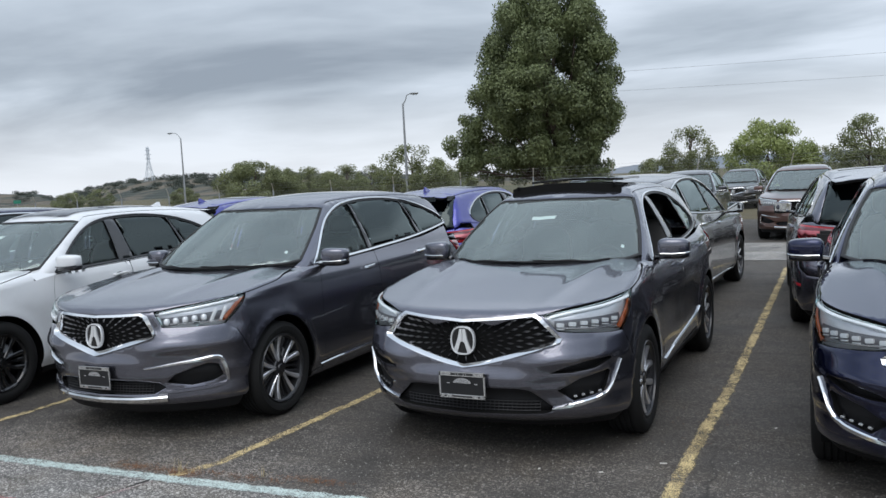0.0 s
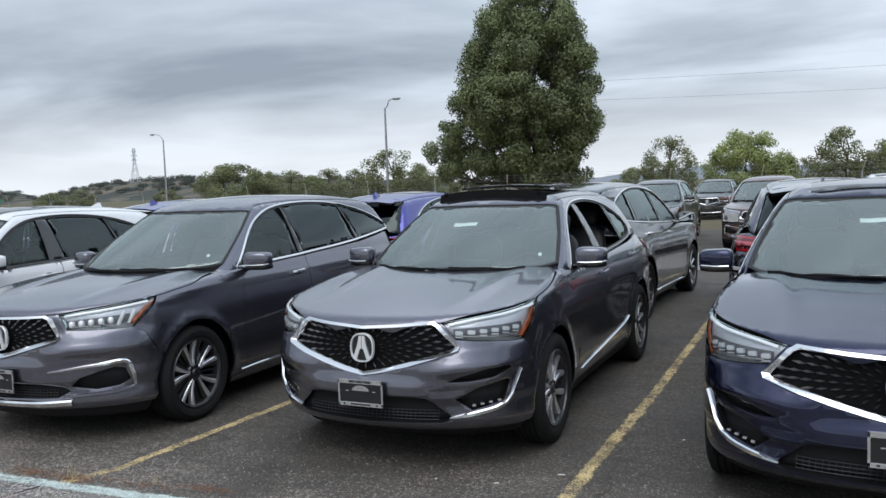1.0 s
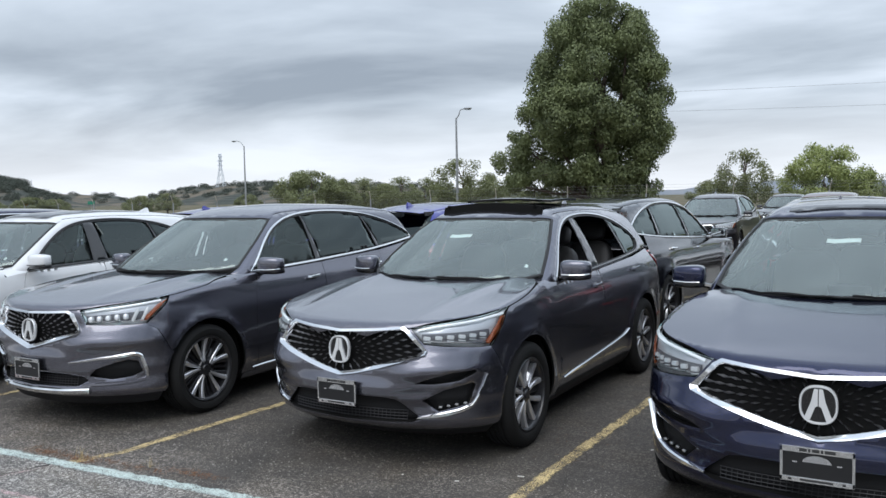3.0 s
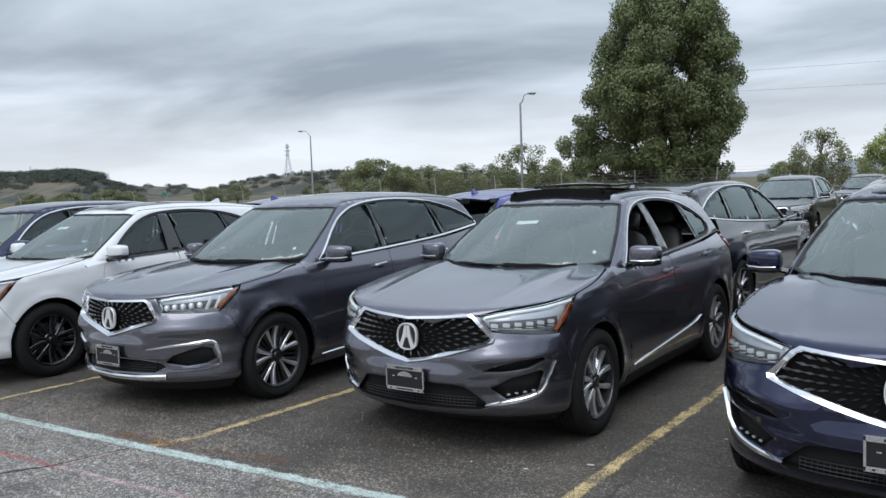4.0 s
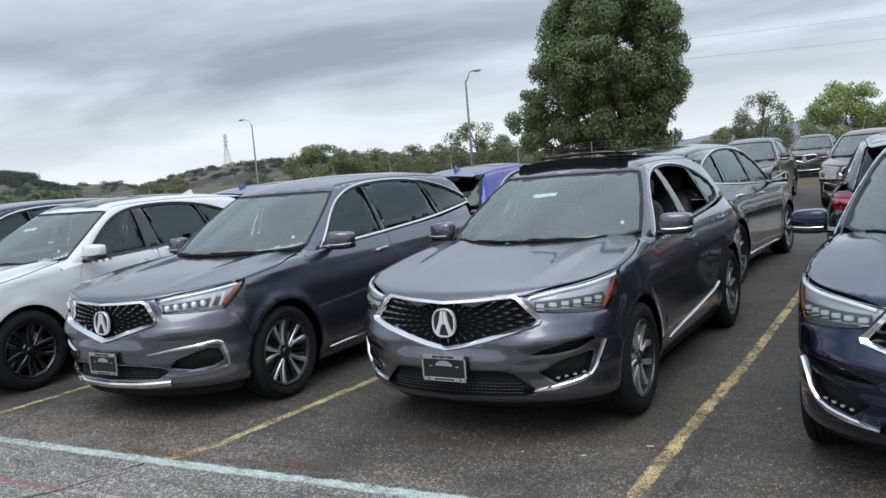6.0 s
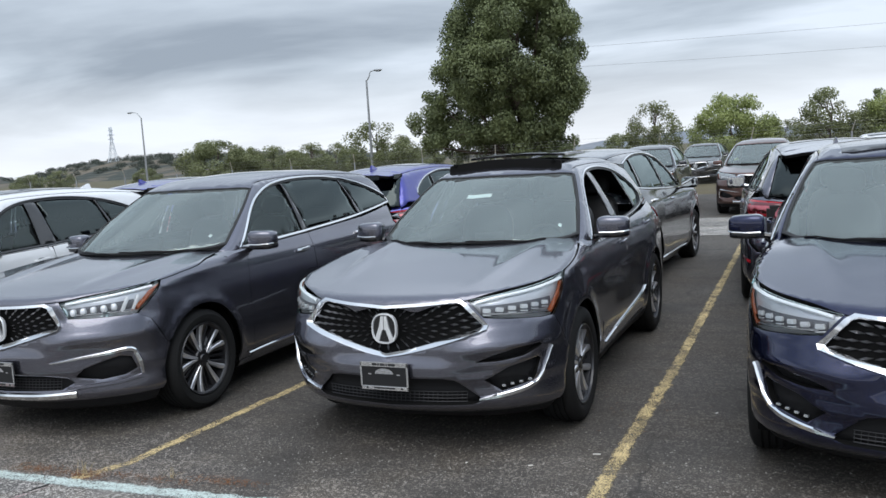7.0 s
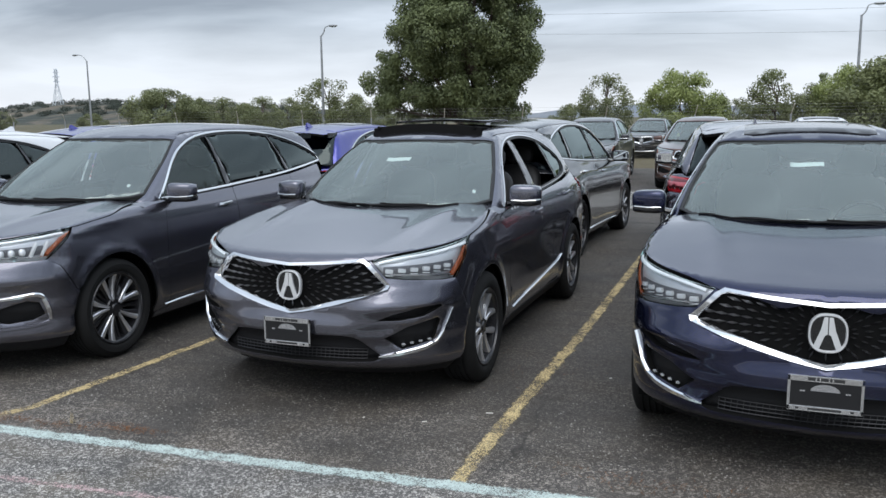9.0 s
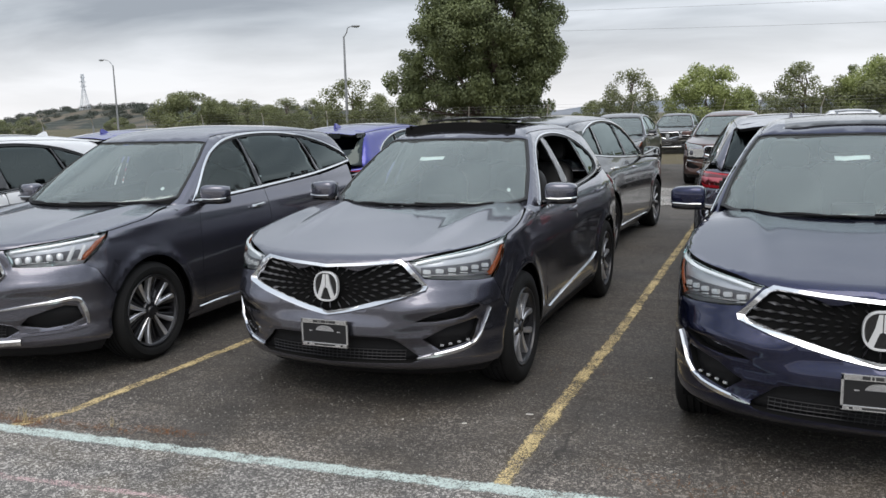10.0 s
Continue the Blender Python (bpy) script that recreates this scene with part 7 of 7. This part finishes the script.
# ---------------------------------------------------------------- fence, lamps, pylon, hills
M["galv"] = plain("galvanised_steel", (0.36, 0.37, 0.38), 0.45, 0.8, vary=0.15)
M["wire"] = plain("fence_wire", (0.30, 0.30, 0.30), 0.5, 0.7)
M["arm"] = plain("weathered_pale_steel", (0.55, 0.50, 0.42), 0.6, 0.2, vary=0.2)
FY = 30.6
fence = new("wire_fence")
tagged(fence, "chain-link fence with leaning barbed-wire arms", "fence", kind="thing")
x0 = 0.58 - 0.041 * (FY - 0.74) - 17 * 3.05
post_me = arm_me = None
for i in range(26):
    x = x0 + 3.05 * i
    if post_me is None:
        bm = bmesh.new()
        tube(bm, [(0, 0, -0.06), (0, 0, 0.9), (0, 0, 1.80)], 0.03, 8)
        p = part("post", bm, M["galv"], fence)
        post_me = p.data
        bm = bmesh.new()
        tube(bm, [(0, 0, 1.78), (0.03, -0.06, 1.90), (0.09, -0.22, 2.13)], 0.016, 6)
        a = part("barb_arm", bm, M["arm"], p)
        arm_me = a.data
    else:
        p = part("post", post_me, None, fence)
        a = part("barb_arm", arm_me, None, p)
    p.location = (x, FY, 0)
xa, xb = x0, x0 + 25 * 3.05
for z, dy in ((1.79, 0.0), (1.92, -0.08), (2.02, -0.14), (2.12, -0.21)):
    bm = bmesh.new()
    tube(bm, [(xa, FY + dy, z), ((xa + xb) / 2, FY + dy, z - 0.01), (xb, FY + dy, z)], 0.0022, 4)
    part("barbed_wire", bm, M["wire"], fence)
vs, fs = [], []
n = int((xb - xa) / 0.085)
for way in (1, -1):
    for i in range(n):
        x = xa + 0.085 * i
        k = len(vs)
        vs += [(x, FY, 0.03), (x + 0.0035, FY, 0.03), (x + 0.0035 + way * 1.75, FY, 1.78), (x + way * 1.75, FY, 1.78)]
        fs.append((k, k + 1, k + 2, k + 3))
me = bpy.data.meshes.new("chain_link")
me.from_pydata(vs, [], fs)
tagged(part("chain_link", me, M["wire"], fence), kind="stuff")


def street_lamp(x, y, h, way, arm=2.2):
    """A tapered steel pole with a curved arm and a cobra-head lantern."""
    o = new("street_lamp")
    tagged(o, "tall grey steel street lamp with curved arm", "street lamp", "street lamps", "thing")
    bm = bmesh.new()
    tube(bm, [(0, 0, -0.06), (0, 0, h * 0.5), (0, 0, h - 0.7)], 0.1, 10, radii=[0.12, 0.095, 0.07])
    box(bm, (0, 0, 0.02), (0.4, 0.4, 0.06), None, 0.01)
    part("pole", bm, M["galv"], o)
    bm = bmesh.new()
    c = curve([(0, 0, h - 0.78), (way * 0.25, 0, h - 0.45), (way * arm * 0.5, 0, h - 0.12), (way * arm, 0, h)], 5)
    tube(bm, c, 0.04, 8, radii=[0.045] * 8 + [0.035] * (len(c) - 8))
    part("arm", bm, M["galv"], o)
    bm = bmesh.new()
    superform(bm, (way * (arm + 0.28), 0, h - 0.02), (0.36, 0.15, 0.08), 0.7)
    part("lantern", bm, M["galv"], o)
    bm = bmesh.new()
    superform(bm, (way * (arm + 0.34), 0, h - 0.08), (0.2, 0.11, 0.07), 0.8)
    part("lamp_glass", bm, M["lens"], o)
    o.matrix_basis = pose(x, y, 0)
    return o


street_lamp(*by(-0.529, 58), 8.75, 1, 0.75)
street_lamp(*by(-0.920, 76), 9.2, -1, 1.3)
street_lamp(*by(0.1155, 62), 8.85, 1, 0.75)


# zinc paled towards blue-grey: distance haze put into the pylons' colour
M["pylon"] = plain("haze_pale_zinc", (0.62, 0.66, 0.70), 0.8, vary=0.1)


def pylon(x, y, h, w):
    o = new("pylon")
    tagged(o, "grey steel lattice power pylon on the hill", "pylon", "pylons", "thing")
    lv = [0, 0.2, 0.38, 0.53, 0.66, 0.77, 0.86, 0.94, 1.0]
    wd = [w * (1 - 0.80 * min(1, t / 0.66)) for t in lv]
    cor = [[Vector((sx * q / 2, sy * q / 2, h * t)) for sx, sy in ((-1, -1), (1, -1), (1, 1), (-1, 1))] for t, q in zip(lv, wd)]
    for k in range(4):
        bm = bmesh.new()
        tube(bm, [c[k] for c in cor], h * 0.006, 4)
        part("leg", bm, M["pylon"], o)
    bm = bmesh.new()
    for a, b in zip(cor, cor[1:]):
        for k in range(4):
            j = (k + 1) % 4
            tube(bm, [a[k], b[j]], h * 0.004, 4)
            tube(bm, [a[j], b[k]], h * 0.004, 4)
    part("bracing", bm, M["pylon"], o)
    for t, s in ((0.70, 0.075), (0.81, 0.085), (0.92, 0.065)):
        bm = bmesh.new()
        for q in (-1, 1):
            tube(bm, [(0, 0, h * (t + 0.03)), (q * h * s, 0, h * t)], h * 0.005, 4)
            tube(bm, [(0, 0, h * (t - 0.01)), (q * h * s, 0, h * t)], h * 0.005, 4)
        part("cross_arm", bm, M["pylon"], o)
    o.matrix_basis = pose(x, y, 0, 0, 0, 25)
    return o


# ---------------------------------------------------------------- hills
def hill_material(name, far):
    m, nt, b, n, l = material(name)
    co = n("ShaderNodeTexCoord")
    vec = co.outputs["Object"]
    dry = mixed(nt, n, l, noise_node(n, l, vec, 0.03, 6, 0.6), (0.085, 0.070, 0.048), (0.20, 0.162, 0.108))
    scrub = mixed(nt, n, l, noise_node(n, l, vec, 0.12, 5, 0.7), (0.018, 0.024, 0.018), (0.060, 0.064, 0.040))
    col = mixed(nt, n, l, band(n, l, noise_node(n, l, vec, 0.022, 8, 0.66, 0.6), 0.44, 0.53), dry, scrub)
    # distance haze is put into the colour: blue-grey mixed in by the share far
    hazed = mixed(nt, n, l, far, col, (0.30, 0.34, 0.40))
    l(hazed, b.inputs["Base Color"])
    b.inputs["Roughness"].default_value = 1.0
    b.inputs["Specular IOR Level"].default_value = 0.1
    return m


def ridge(name, label, dist, depth, profile, mat, seed):
    """A ridge: height over the direction of sight, as (ratio, rise), at a distance."""
    prof = spline(profile)
    lo, hi = profile[0][0], profile[-1][0]
    bm = bmesh.new()
    nu, nv = 150, 10
    rows = []
    for j in range(nv):
        t = j / (nv - 1)
        row = []
        for i in range(nu):
            r = lo + (hi - lo) * i / (nu - 1)
            d = dist + depth * (t - 0.5)
            x, y = by(r, d)
            e = math.sin(math.pi * min(1, t / 0.6) / 2) if t < 0.6 else math.cos(math.pi * (t - 0.6) / 0.8)
            hgt = max(0, float(prof(r))) * dist * e
            hgt += (noise.noise(Vector((x, y, seed * 50)) / 60) * 2.2 + noise.noise(Vector((x, y, seed * 90)) / 18) * 0.8) * min(1, hgt / 8) * dist / 700
            row.append(bm.verts.new((x, y, hgt + EZ * 0 - 0.1)))
        rows.append(row)
    for a, b in zip(rows, rows[1:]):
        for i in range(nu - 1):
            bm.faces.new((a[i], a[i + 1], b[i + 1], b[i]))
    return tagged(part(name, bm, mat), label, "hill", kind="structure")


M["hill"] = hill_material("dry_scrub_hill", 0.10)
M["hill_far"] = hill_material("hazed_far_hill", 0.62)
HILLS = [
    [(-2.6, 0.055), (-2.1, 0.066), (-1.87, 0.064), (-1.73, 0.061), (-1.60, 0.058), (-1.50, 0.046), (-1.42, 0.030), (-1.36, 0.012), (-1.30, 0.0)],
    [(-1.75, 0.0), (-1.6, 0.012), (-1.47, 0.022), (-1.38, 0.0235), (-1.30, 0.021), (-1.24, 0.0185), (-1.20, 0.010), (-1.15, 0.004), (-1.10, 0.0)],
    [(-1.24, 0.0), (-1.18, 0.010), (-1.12, 0.020), (-1.06, 0.027), (-0.99, 0.0315), (-0.93, 0.0325), (-0.86, 0.031), (-0.75, 0.028), (-0.62, 0.021), (-0.45, 0.010), (-0.30, 0.0)],
]
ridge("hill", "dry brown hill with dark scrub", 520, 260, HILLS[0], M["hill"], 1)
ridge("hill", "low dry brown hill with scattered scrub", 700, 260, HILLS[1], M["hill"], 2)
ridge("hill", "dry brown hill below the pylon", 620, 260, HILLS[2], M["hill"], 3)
ridge("far_hills", "far hills at the horizon, tinted blue for haze", 1900, 500, [(-0.40, 0.0), (-0.30, 0.004), (-0.22, 0.007), (-0.16, 0.0125), (-0.10, 0.014), (0.0, 0.012), (0.2, 0.010), (0.5, 0.0)], M["hill_far"], 4)
p1 = pylon(*by(-0.982, 600), 38, 9)
p1.location.z = 11.5
for r, d, h in ((-1.757, 560, 16), (-1.476, 560, 10)):
    q = pylon(*by(r, d), h, h * 0.25)
    q.location.z = d * (0.050 if r < -1.6 else 0.036)
# dark woods on the hills
M["wood_leaf"] = foliage("dark_woods", (0.030, 0.040, 0.034), (0.062, 0.074, 0.056))
rs = np.random.RandomState(8)
clumps = []
for prof, dist, r0, r1, lo, hi, m, size in ((HILLS[0], 520, -2.0, -1.76, 0.15, 0.62, 90, 4.2), (HILLS[0], 520, -1.74, -1.50, 0.25, 0.62, 150, 4.8), (HILLS[0], 520, -1.60, -1.38, 0.05, 0.35, 50, 3.4), (HILLS[1], 700, -1.50, -1.15, 0.1, 0.6, 50, 3.2), (HILLS[2], 620, -1.16, -0.80, 0.1, 0.62, 90, 3.0), (HILLS[2], 620, -0.95, -0.55, 0.1, 0.62, 60, 3.4)):
    curve_h = spline(prof)
    for _ in range(m):
        r, t = rs.uniform(r0, r1), rs.uniform(lo, hi)
        x, y = by(r, dist + 260 * (t - 0.5))
        k = size * rs.uniform(0.55, 1.35)
        z = max(0.0, float(curve_h(r))) * dist * math.sin(math.pi * min(1, t / 0.6) / 2)
        if z > 1.5:
            clumps.append(((x, y, z + k * 0.3), (k * 1.4, k * 1.4, k * 0.85)))
tagged(part("hill_woods", leaf_mesh("hill_woods", clumps, 26, 1.0, 9, 0.2), M["wood_leaf"]), "dark scrub and woods on the hills", "woods", kind="stuff")

# power lines high over the fence, right across the view
wires = new("power_lines")
tagged(wires, "thin black power lines across the sky", "cable", kind="thing")
for z0, z1 in ((10.3, 9.9), (12.2, 12.0)):
    bm = bmesh.new()
    pts = [(-26 + 120 * t, 84 - 6 * t, z0 + (z1 - z0) * t - 1.6 * math.sin(math.pi * t)) for t in np.linspace(0, 1, 24)]
    tube(bm, pts, 0.012, 4)
    part("cable", bm, M["galv"], wires)
for sx, sy in ((-26, 84), (94, 78)):
    bm = bmesh.new()
    tube(bm, [(sx, sy, -0.06), (sx, sy, 7), (sx, sy, 12.4)], 0.12, 8, radii=[0.15, 0.12, 0.09])
    part("utility_pole", bm, M["bark"], wires)

# road signs far to the side
M["sign_yellow"] = plain("yellow_sign", (0.65, 0.36, 0.03), 0.5)
M["sign_green"] = plain("green_sign", (0.02, 0.22, 0.14), 0.5)
for r, d, z, w, h, mt, rot, lab in ((-1.49, 90, 2.3, 0.9, 0.9, "sign_yellow", 45, "yellow diamond road sign on a post"), (-1.299, 110, 2.2, 1.3, 0.65, "sign_green", 0, "green road sign on a post")):
    o = new("road_sign")
    tagged(o, lab, "road sign", kind="thing")
    bm = bmesh.new()
    box(bm, (0, 0, z), (w, 0.03, h), Matrix.Rotation(radians(rot), 3, "Y"), 0.02)
    part("sign_board", bm, M[mt], o)
    bm = bmesh.new()
    tube(bm, [(0, 0.05, -0.06), (0, 0.05, z)], 0.05, 6)
    part("sign_post", bm, M["galv"], o)
    o.matrix_basis = pose(*by(r, d), 0, 0, 0, 55)
